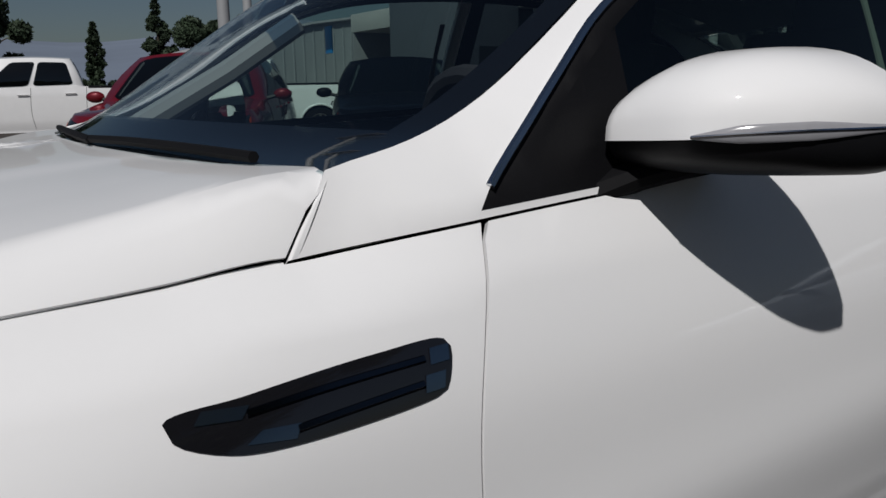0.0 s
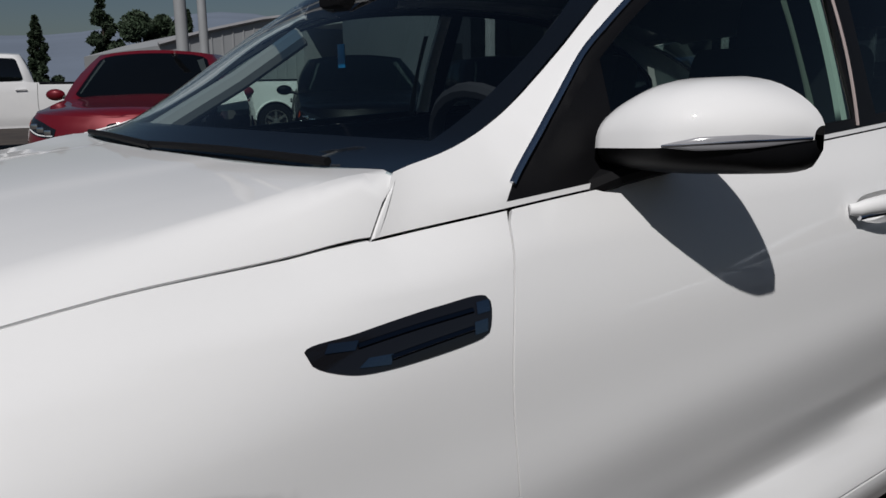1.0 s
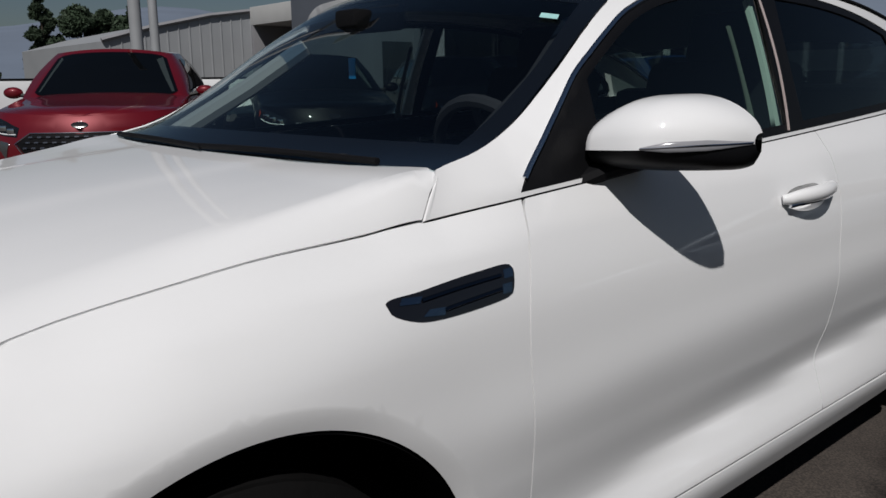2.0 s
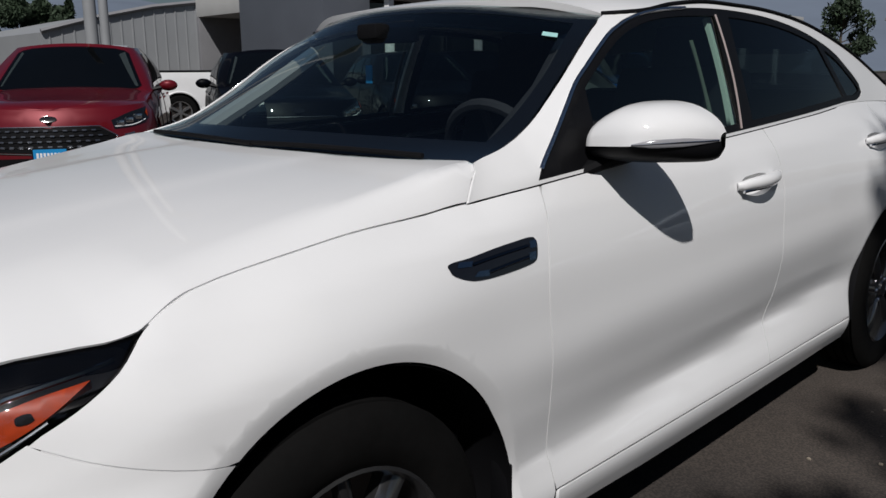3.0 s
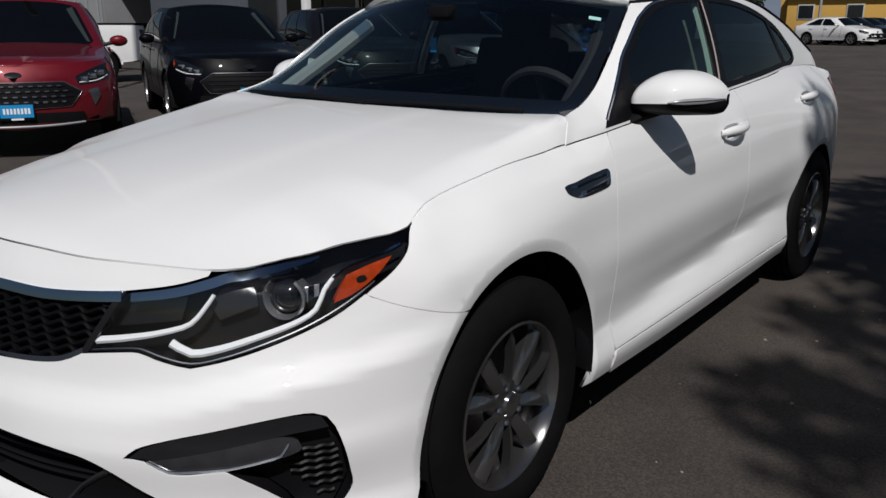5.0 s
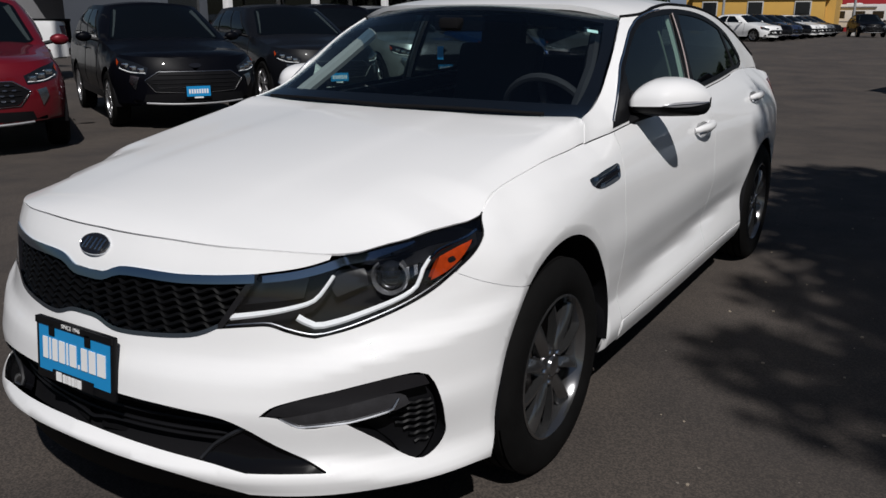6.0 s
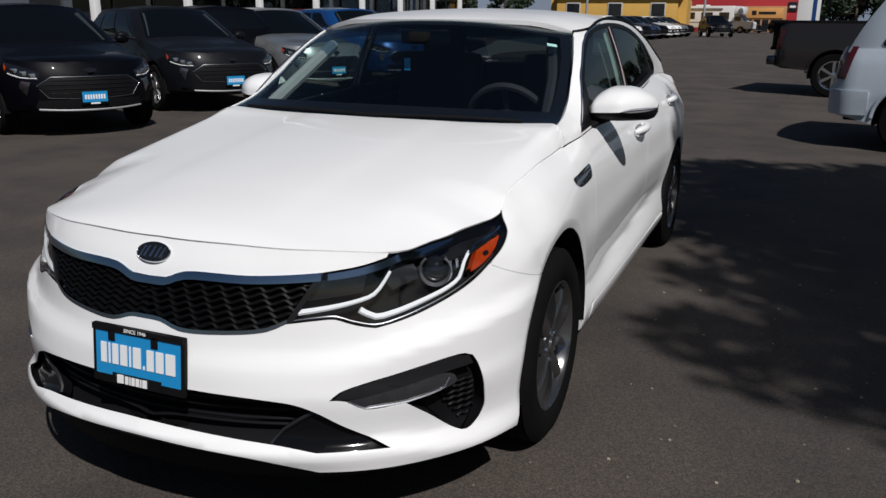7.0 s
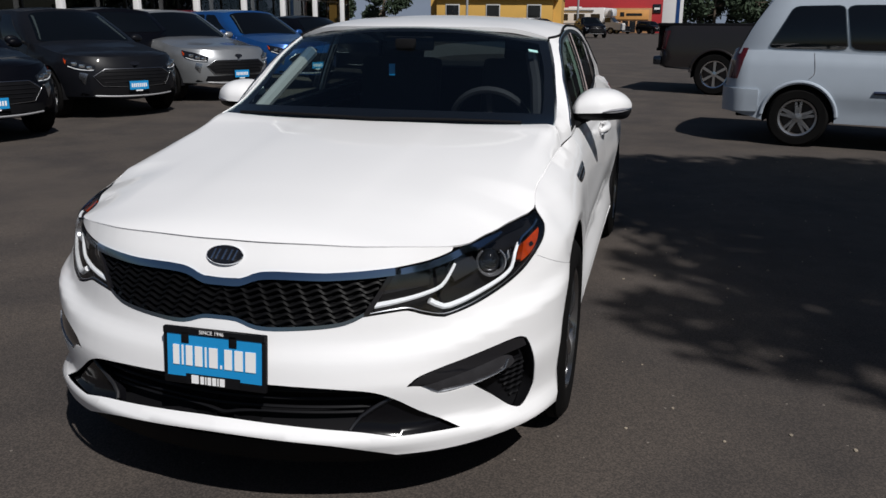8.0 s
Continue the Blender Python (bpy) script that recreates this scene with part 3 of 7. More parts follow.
# ---------- ground ----------
def ground_z(y):
    """The lot is level round the sedan, rises gently behind it and flattens out."""
    soft = lambda k: 3.0 * (math.log1p(math.exp((y - k) / 3.0)) if y < k + 90 else (y - k) / 3.0)
    return 0.018 * (soft(9.0) - 0.75 * soft(24.0) - 0.4 * soft(60.0))


xs = (-900, -300, -120, -60, -30, -15, 0, 15, 30, 60, 120, 300, 900)
ys = [-600, -200, -60, -20, -5, 0, 3, 5, 7, 9, 11, 13, 16, 20, 26, 34, 45, 60, 80, 110, 130]
grid = [[(x, y, ground_z(y)) for x in xs] for y in ys] + [[(x, y, ground_z(130)) for x in xs] for y in (200, 500, 2500)]
tagged(sheet("ground", grid, ASPHALT), "dark worn asphalt of a car lot with crumbs and stains", "ground", kind="structure")


# ---------- other vehicles ----------
def vehicle(name, label, category, paint, m, kind="suv", group="", alloy=None, plate=True, fine=0.09):
    """A parked vehicle in the sedan's axes. kind sets its lengths, heights and roof."""
    alloy = alloy or SILVER_ALLOY
    K = {"suv": dict(w=0.93, front=-0.90, rear=3.62, axle=2.71, r=0.355, rim=0.24, sill=0.33, nose=0.87, cowl=(0.62, 1.06), belt=1.13, yb=3.40, roof=(1.44, 3.05, 1.585), xt=0.62, flare=0.02),
         "crossover": dict(w=0.96, front=-0.92, rear=3.82, axle=2.85, r=0.37, rim=0.25, sill=0.34, nose=0.90, cowl=(0.66, 1.06), belt=1.15, yb=3.6, roof=(1.44, 3.25, 1.62), xt=0.64, flare=0.02),
         "sedan": dict(w=0.90, front=-0.90, rear=3.74, axle=2.70, r=0.33, rim=0.22, sill=0.27, nose=0.78, cowl=(0.55, 0.98), belt=1.02, yb=3.3, roof=(1.30, 2.45, 1.44), xt=0.56, flare=0.01),
         "van": dict(w=0.99, front=-0.95, rear=4.02, axle=3.08, r=0.345, rim=0.215, sill=0.30, nose=0.92, cowl=(0.35, 1.08), belt=1.10, yb=3.82, roof=(1.30, 3.50, 1.755), xt=0.74, flare=0.015),
         "pickup": dict(w=1.00, front=-0.95, rear=4.88, axle=3.68, r=0.40, rim=0.26, sill=0.48, nose=1.16, cowl=(0.70, 1.30), belt=1.36, yb=2.80, roof=(1.35, 2.62, 1.95), xt=0.70, flare=0.03)}[kind]
    car = tagged(new(name), label, category, group)
    w, f, rr = K["w"], K["front"], K["rear"]
    sh = Shell(w, ((w, f + 0.70), (w, f + 0.28), (w * 0.62, f + 0.02), (0, f)), ((w, rr - 0.35), (w, rr - 0.10), (w * 0.8, rr), (0, rr)), [])
    n0, n9, cy, cz, bz = sh.nose, sh.tail, *K["cowl"], K["belt"]
    top = [(n0, -0.10, K["nose"]), (f + 0.70, -0.10, K["nose"] + 0.07), (cy, -0.085, cz), (K["yb"] * 0.6, -0.075, bz - 0.02), (rr - 0.35, -0.08, bz), (n9, -0.05, bz)]
    if kind == "pickup":
        top = [(n0, -0.06, K["nose"]), (f + 0.70, -0.07, K["nose"] + 0.06), (cy, -0.06, cz), (2.5, -0.05, 1.36), (rr - 0.35, -0.05, 1.36), (n9, -0.03, 1.36)]
    if kind == "van":
        top = [(n0, -0.12, K["nose"]), (f + 0.70, -0.12, K["nose"] + 0.06), (cy, -0.09, cz), (2.0, -0.07, 1.08), (rr - 0.35, -0.07, 1.12), (n9, -0.06, 1.12)]
    fl = K["flare"]
    sh.rows = [top, [(u, -0.022, z - 0.13) for u, d, z in top], [(u, 0.012 + (fl if abs(u) < 0.2 else 0), 0.58 + 0.2 * (z - 0.9)) for u, d, z in top], [(n0, 0.02, 0.46), (0.6, -0.012, 0.45), (2.0, -0.015, 0.45), (n9, 0.02, 0.47)],
               [(n0, 0.0, K["sill"] - 0.06), (0.6, -0.03, K["sill"]), (n9, 0.0, K["sill"])]]
    def at(uz):
        uz = np.asarray(uz, float)
        a, b = uz[:, 0] < sh.nose, uz[:, 0] > sh.tail
        u = np.where(a, 2 * sh.nose - uz[:, 0], np.where(b, 2 * sh.tail - uz[:, 0], uz[:, 0]))
        return sh.at(np.column_stack([u, uz[:, 1]])) * np.where(a | b, -1, 1)[:, None]**np.array([1, 2, 2])
    tz = lambda u: pchip([k[0] for k in top], [k[2] for k in top], u)
    td = lambda u: pchip([k[0] for k in top], [k[1] for k in top], u)
    us = np.linspace(n0, n9, 60)
    ra = K["r"] + 0.055
    low = [(n9, K["sill"])]
    for yc in (K["axle"], 0.0):
        low += [(yc + ra, K["sill"])] + [(yc + ra * math.cos(a), K["r"] + ra * math.sin(a)) for a in np.linspace(0.0, math.pi, 20)] + [(yc - ra, K["sill"])]
    low += [(n0, K["sill"] - 0.05)]
    out = np.vstack([np.column_stack([us, tz(us)]), low])
    for side in (False, True):
        patch("body_side", at, out, paint, car, step=fine, lip=0.03, mirror=side)
    # hood
    hu = np.linspace(n0, cy + 0.05, 16)
    p, n = sh.plan(hu)
    e = p + n * td(hu)[:, None]
    sheet("hood", [[(e[i, 0] * s, e[i, 1] - 0.0, tz(hu[i]) + 0.055 * (1 - s**2) * min(1, i / 5) + 0.012 * (1 / (1 + math.exp(-(abs(s) - 0.55) * 30))) * (1 - s**2)) for s in np.linspace(1, -1, 15)] for i in range(len(hu))], paint, car)
    # cabin
    yf, yr, zr = K["roof"]
    xb, xt, yb = w - 0.085, K["xt"], K["yb"]
    def ring_pt(s, t):
        k, a = int(s) % 4, s - int(s)
        z0 = cz + (bz - cz) * (0 if k == 0 else 1 if k == 2 else (a if k == 1 else 1 - a))
        lo = [((xb - 2 * xb * a), cy - 0.10 * (1 - (2 * a - 1)**2) + 0.02), (-xb, cy + (yb - cy) * a), (-xb + 2 * xb * a, yb + 0.08 * (1 - (2 * a - 1)**2)), (xb, yb + (cy - yb) * a)][k]
        hi = [((xt - 2 * xt * a), yf - 0.10 * (1 - (2 * a - 1)**2)), (-xt - 0.03 * math.sin(a * math.pi), yf + (yr - yf) * a), (-xt + 2 * xt * a, yr + 0.06 * (1 - (2 * a - 1)**2)),
              (xt + 0.03 * math.sin(a * math.pi), yr + (yf - yr) * a)][k]
        bulge = 0.05 * math.sin(math.pi * t) * (1 if k in (1, 3) else 0.6)
        nrm = [(0, -1), (-1, 0), (0, 1), (1, 0)][k]
        zt = zr - 0.05 + 0.05 * (1 - (2 * a - 1)**2 if k in (0, 2) else 0) + 0.02 * (math.sin(a * math.pi) if k in (1, 3) else 0)
        return (lo[0] + (hi[0] - lo[0]) * t + nrm[0] * bulge, lo[1] + (hi[1] - lo[1]) * t + nrm[1] * bulge, z0 + (zt - z0) * t)
    ss = np.concatenate([np.linspace(k, k + 1, 11)[:-1] for k in range(4)])
    body = [[ring_pt(s, t) for s in ss] for t in (-0.04, 0.0, 0.2, 0.4, 0.6, 0.8, 0.93, 1.0)]
    sheet("cabin", body, paint, car, close=True)
    roof = []
    for q in np.linspace(0, 1, 9):
        roof.append([np.array(ring_pt(0 + a, 1.0)) * (1 - q) + np.array(ring_pt(2 + 1 - a if a > 0 else 2.9999, 1.0)) * q + np.array((0, 0, 0.028 * math.sin(math.pi * q) * (1 - (2 * a - 1)**2))) for a in np.linspace(0, 0.9999, 9)])
    sheet("roof", roof, paint, car)
    def pane(name_, s0, s1, t0, t1, slant0=0.0, slant1=0.0, material=None):
        box4 = [np.array(k) for k in ((s0, t0), (s1, t0), (s1 + slant1, t1), (s0 + slant0, t1))]
        q = []
        for i in range(4):
            a0, a1, a2 = box4[i - 1], box4[i], box4[(i + 1) % 4]
            p0, p2 = a1 + (a0 - a1) * (0.12 if i % 2 else 0.09), a1 + (a2 - a1) * (0.09 if i % 2 else 0.12)
            q += [(*p0, 1), tuple(a1 * 0.4 + (p0 + p2) * 0.3), (*p2, 1)]
        q = curve(q, 0.06)
        c2 = np.array([ring_pt(s, t) for s, t in q]).mean(0)
        mid = np.array((0, (cy + yb) / 2, c2[2]))
        def f3(st):
            return np.array([ring_pt(s, t) for s, t in np.asarray(st, float)])
        h = 1e-3
        sm, tm = (s0 + s1) / 2, (t0 + t1) / 2
        nn = np.cross(f3([(sm + h, tm)])[0] - f3([(sm - h, tm)])[0], f3([(sm, tm + h)])[0] - f3([(sm, tm - h)])[0])
        out_ = bool(nn @ (c2 - mid) < 0)
        gl = patch(name_, f3, q, FAR_GLASS, car, step=0.11, lip=0.0, sink=-0.009, flip=out_)
        # dark sheet behind the glass stands in for the shade of the cabin
        patch("shaded_cabin_sheet", f3, grown(q, -0.004), DASH, gl, step=0.11, lip=0.0, sink=-0.003, flip=out_)
        if name_ == "windscreen" and kind in ("suv", "crossover"):
            # pillar covers drawn as pale streaks: sunlight put into their shape and colour
            for q_ in (((s0 + 0.022, 0.10, 1), (s0 + 0.040, 0.10, 1), (s0 + 0.085, 0.80, 1), (s0 + 0.030, 0.86, 1)), ((s1 - 0.035, 0.12, 1), (s1 - 0.025, 0.12, 1), (s1 - 0.030, 0.86, 1), (s1 - 0.055, 0.82, 1))):
                patch("pillar_cover", f3, curve(q_, 0.06), SUNLIT_COVER, gl, step=0.11, lip=0.0, sink=-0.006, flip=out_)
        return gl
    pane("windscreen", 0.05, 0.95, 0.03, 0.92)
    if kind != "pickup":
        pane("rear_window", 2.08, 2.92, 0.10, 0.85)
    else:
        pane("rear_window", 2.12, 2.88, 0.12, 0.85)
    cuts = {"suv": ((0.10, 0.38), (0.41, 0.68), (0.71, 0.90)), "crossover": ((0.10, 0.38), (0.41, 0.68), (0.71, 0.91)), "sedan": ((0.12, 0.47), (0.50, 0.86)), "van": ((0.10, 0.345), (0.352, 0.645), (0.652, 0.915)), "pickup": ((0.12, 0.52), (0.56, 0.92))}[kind]
    for a, b in cuts:
        la = 0.10 * (1 - a) if a < 0.2 else 0.0
        lb = {"pickup": 0.0, "van": -0.03}.get(kind, -0.10) if b > 0.85 else 0.0
        pane("side_window", 1 + a, 1 + b, 0.07, 0.86, la, lb)
        pane("side_window", 4 - b, 4 - a, 0.07, 0.86, -lb, -la)
    # wheels in dark wells
    for yc in (0.0, K["axle"]):
        for s in (1, -1):
            bm = bmesh.new()
            lathe(bm, [(ra, 0.0), (ra, -0.32), (0.05, -0.32)], Matrix.Translation((s * (w - 0.01), yc, K["r"])) @ Matrix.Rotation(radians(90 * s), 4, "Y") @ Matrix.Rotation(radians(80 if s > 0 else -100), 4, "Z"), 24, radians(200))
            part("wheel_well", bm, BLACK, car)
            far_wheel(car, (s * (w - 0.105), yc, K["r"]), s, K["r"], K["rim"], 0.215, alloy, kind)
    boxes("floor_pan", [((0, (f + rr) / 2 + 0.05, K["sill"] + 0.06), (w * 1.55, (rr - f) * 0.90, 0.10))], BLACK, car, "", 0.02)
    for s in (1, -1):
        bm = bmesh.new()
        bmesh.ops.create_uvsphere(bm, u_segments=12, v_segments=8, radius=1, matrix=Matrix.Translation((s * (w + 0.09), cy + 0.32, cz + 0.06)) @ Matrix.Diagonal((0.105, 0.055, 0.066 if kind != "pickup" else 0.13, 1)))
        bm2 = part("door_mirror", bm, paint if kind != "van" else BLACK_PLASTIC, car)
        bm = bmesh.new()
        tube(bm, [(s * (w - 0.10), cy + 0.30, cz + 0.01), (s * (w + 0.03), cy + 0.32, cz + 0.04)], 0.025, 6)
        part("mirror_foot", bm, BLACK_PLASTIC, bm2)
        # door joints and handles
        for yd in {"suv": (0.72, 1.72), "crossover": (0.75, 1.8), "sedan": (0.66, 1.70), "van": (0.60, 1.62, 2.98), "pickup": (0.80, 1.85, 2.86)}[kind]:
            pts = line3(at, [(yd, tz(yd) - 0.01), (yd - 0.03, 0.86), (yd + 0.02, 0.80 if kind == "van" and yd > 2.5 else K["sill"] + 0.06)], -0.001)
            bm = bmesh.new()
            tube(bm, flipped(pts, s < 0), 0.004, 4)
            part("door_joint", bm, BLACK if kind != "van" else GREY_PLASTIC, car)
        for yd in {"suv": (1.45, 2.35), "crossover": (1.5, 2.45), "sedan": (1.42, 2.35), "van": (1.35, 1.85), "pickup": (1.60, 2.45)}[kind]:
            pts = line3(at, [(yd, tz(yd) - 0.14), (yd + 0.1, tz(yd) - 0.137), (yd + 0.2, tz(yd) - 0.134)], -0.025)
            bm = bmesh.new()
            tube(bm, flipped(pts, s < 0), 0.014, 6)
            part("door_handle", bm, paint, car)
        # dark cladding along the sills
        if kind in ("suv", "crossover"):
            strip = curve([(ra + 0.03, K["sill"] + 0.0, 1), (K["axle"] - ra - 0.03, K["sill"], 1), (K["axle"] - ra - 0.03, K["sill"] + 0.10, 1), (ra + 0.03, K["sill"] + 0.10, 1)], 0.2)
            patch("cladding", at, strip, BLACK_PLASTIC, car, step=0.2, lip=0.01, sink=-0.008, mirror=s < 0)
    # front: grille, lamps, lower intake, plate
    sym = lambda k: curve([*k, *[(2 * sh.nose - q[0], *q[1:]) for q in k[::-1]]], 0.05)
    zn = K["nose"]
    if kind in ("suv", "crossover", "sedan"):
        g = patch("grille", at, sym([(n0, zn - 0.16), (n0 + 0.45, zn - 0.158, 1), (n0 + 0.61, zn - 0.25, 1), (n0 + 0.49, zn - 0.38, 1), (n0, zn - 0.40)]), BLACK_PLASTIC, car, "black grille", step=fine, lip=0.0, sink=-0.004)
        if kind != "sedan":
            for j in range(4):
                z = zn - 0.19 - 0.05 * j
                bm = bmesh.new()
                half = 0.47 + 0.09 * (1 - abs(j - 1.5) / 1.5)
                tube(bm, line3(at, [(n0 - half, z), (n0, z), (n0 + half, z)], -0.004), 0.007, 4)
                part("grille_bar", bm, BLACK_PLASTIC, g)
                for u_ in np.arange(-half + 0.03 * (j % 2), half - 0.04, 0.085) if kind == "crossover" else ():
                    bm = bmesh.new()
                    tube(bm, line3(at, [(n0 + u_, z), (n0 + u_ + 0.04, z)], -0.008), 0.011, 4)
                    part("grille_stud", bm, SATIN, g)
            edge = line3(at, sym([(n0, zn - 0.15), (n0 + 0.46, zn - 0.15, 1), (n0 + 0.62, zn - 0.25, 1), (n0 + 0.50, zn - 0.39, 1), (n0, zn - 0.41)]).tolist(), -0.006, 0.05)
            bm = bmesh.new()
            tube(bm, edge, 0.0055, 5)
            part("grille_frame", bm, CHROME if kind == "crossover" else SATIN, g)
        patch("lower_intake", at, sym([(n0, 0.46), (n0 + 0.62, 0.45, 1), (n0 + 0.66, 0.36, 1), (n0, 0.35)]), BLACK, car, step=fine, lip=0.0, sink=-0.004)
        bm = bmesh.new()
        tube(bm, line3(at, [(n0 - 0.62, 0.345), (n0 - 0.3, 0.33), (n0, 0.327), (n0 + 0.3, 0.33), (n0 + 0.62, 0.345)], -0.012), 0.013, 6)
        part("skid_strip", bm, SKID, car, "silver skid strip")
        oval = np.array([(n0 + 0.078 * math.cos(a), zn - 0.078 + 0.027 * math.sin(a)) for a in np.linspace(0, 2 * math.pi, 33)[:-1]])
        patch("badge", at, oval, GLOSS_BLACK, car, "plain oval badge", step=0.02, lip=0.006, sink=-0.006)
    if kind == "pickup":
        patch("grille", at, sym([(n0, zn - 0.06), (n0 + 0.62, zn - 0.06, 1), (n0 + 0.62, zn - 0.40, 1), (n0, zn - 0.40)]), BLACK_PLASTIC, car, "black grille", step=fine, lip=0.0, sink=-0.004)
    for s in (False, True):
        lamp = [(n0 + 0.58, zn - 0.10, 1), (n0 + 0.80, zn - 0.03), (n0 + 1.12, zn + 0.02, 1), (n0 + 1.02, zn - 0.10), (n0 + 0.80, zn - 0.165), (n0 + 0.60, zn - 0.185, 1)]
        hl = patch("headlight", at, curve(lamp, 0.04), LENS, car, "headlight", step=0.07, lip=0.01, sink=-0.004, mirror=s)
        for q in ((n0 + 0.665, zn - 0.130), (n0 + 0.77, zn - 0.105), (n0 + 0.885, zn - 0.075)):
            c3 = Vector(flipped(line3(at, [q, (q[0] + 0.004, q[1])], -0.006), s)[0])
            bm = bmesh.new()
            box(bm, (0, 0, 0), (0.080, 0.03, 0.054), 0.010)
            bm.transform(Matrix.Translation(c3) @ Matrix.Rotation(radians(-24 if s else 24), 4, "Z"))
            part("lamp_cell", bm, CHROME, hl)
        bm = bmesh.new()
        tube(bm, flipped(line3(at, [(n0 + 0.61, zn - 0.162), (n0 + 0.80, zn - 0.152), (n0 + 0.98, zn - 0.105)], -0.006), s), 0.006, 5)
        part("light_guide", bm, GUIDE, hl)
        mk = curve([(n0 + 1.02, zn - 0.040, 1), (n0 + 1.10, zn + 0.005, 1), (n0 + 1.03, zn - 0.08, 1)], 0.04)
        patch("side_marker", at, mk, AMBER, hl, step=0.05, lip=0.0, sink=-0.009, mirror=s)
        if kind in ("suv", "crossover"):
            patch("fog_lamp", at, curve([(n0 + 0.69, 0.66, 1), (n0 + 0.80, 0.68, 1), (n0 + 0.82, 0.60, 1), (n0 + 0.74, 0.50, 1)], 0.04), SATIN, car, step=0.06, lip=0.01, sink=-0.008, mirror=s)
        ztl = {"suv": (0.98, 0.82), "crossover": (1.02, 0.88), "sedan": (0.95, 0.80), "van": (1.14, 0.78), "pickup": (1.22, 0.86)}[kind]
        ua = n9 - w + (0.05 if kind in ("van", "pickup") else 0.15)
        patch("tail_light", at, curve([(ua - 0.16, ztl[0], 1), (ua + 0.10, ztl[0], 1), (ua + 0.10, ztl[1], 1), (ua - 0.08, ztl[1], 1)], 0.05), DARK_RED_LENS if kind in ("pickup", "van") else RED_LENS, car, "red tail light", step=0.06, lip=0.01, sink=-0.008, mirror=s)
    if plate and kind in ("suv", "crossover"):
        bm = bmesh.new()
        box(bm, (0, f - 0.022, 0.475), (0.32, 0.02, 0.165), 0.005)
        pb = part("dealer_plate", bm, BLACK_PLASTIC, car, "blue dealer plate in a black frame")
        boxes("plate_panel", [((0, f - 0.034, 0.482), (0.295, 0.006, 0.125))], BLUE, pb, "bright blue panel")
        for x in np.linspace(-0.11, 0.11, 8):
            boxes("plate_bar", [((x, f - 0.038, 0.482), (0.020, 0.004, 0.055))], WHITE_INK, pb)
        boxes("frame_bar", [((0, f - 0.034, 0.405), (0.11, 0.006, 0.018))], WHITE_INK, pb)
    if kind == "pickup":
        # open bed behind the cab, tailgate and rear bumper
        boxes("bed_floor", [((0, (yb + rr) / 2 + 0.05, 0.86), (w * 1.7, rr - yb - 0.1, 0.06))], BLACK, car, "", 0.01)
        boxes("bed_front", [((0, yb + 0.10, 1.10), (w * 1.8, 0.06, 0.50))], paint, car, "", 0.01)
        for s in (1, -1):
            boxes("bed_rail", [((s * (w - 0.095), (yb + rr) / 2 + 0.03, 1.34), (0.11, rr - yb - 0.12, 0.06))], BLACK_PLASTIC, car, "", 0.012)
            boxes("bed_wall", [((s * (w - 0.15), (yb + rr) / 2 + 0.03, 1.10), (0.03, rr - yb - 0.12, 0.46))], BLACK, car, "", 0.006)
        boxes("tailgate", [((0, rr - 0.06, 1.09), (w * 1.55, 0.07, 0.50))], paint, car, "", 0.015)
        boxes("rear_bumper", [((0, rr - 0.05, 0.64), (w * 1.90, 0.17, 0.17))], DARK_CHROME if alloy is CHROME else BLACK_PLASTIC, car, "rear bumper", 0.04)
    if kind == "van":
        for s in (1, -1):
            pts = line3(at, [(0.75, 0.66), (1.6, 0.665), (2.30, 0.67)], -0.004)
            pts2 = line3(at, [(2.45 + ra + 0.3, 0.672), (3.9, 0.675)], -0.004)
            bm = bmesh.new()
            tube(bm, flipped(pts, s < 0), 0.022, 6, 1.0)
            part("rub_strip", bm, NAVY, car, "dark blue rub strip")
        bu = K["axle"] + ra + 0.06
        wrap = curve([(bu, 0.40, 1), (n9, 0.38), (2 * n9 - bu, 0.40, 1), (2 * n9 - bu, 0.66, 1), (n9, 0.68), (bu + 0.04, 0.66, 1)], 0.08)
        patch("rear_bumper", at, wrap, paint, car, "painted rear bumper", step=0.08, lip=0.03, sink=-0.03)
    if kind in ("van", "pickup"):
        for yc in (0.0, K["axle"]):
            for s in (1, -1):
                bm = bmesh.new()
                tube(bm, flipped(line3(at, [(*q_, 1) for q_ in ring((yc, K["r"]), ra + 0.016, 4, 176, 22)], -0.002, 1.0), s < 0), 0.024, 8)
                part("arch_flare", bm, paint, car, "rounded arch flare")
    car.matrix_basis = m
    return car


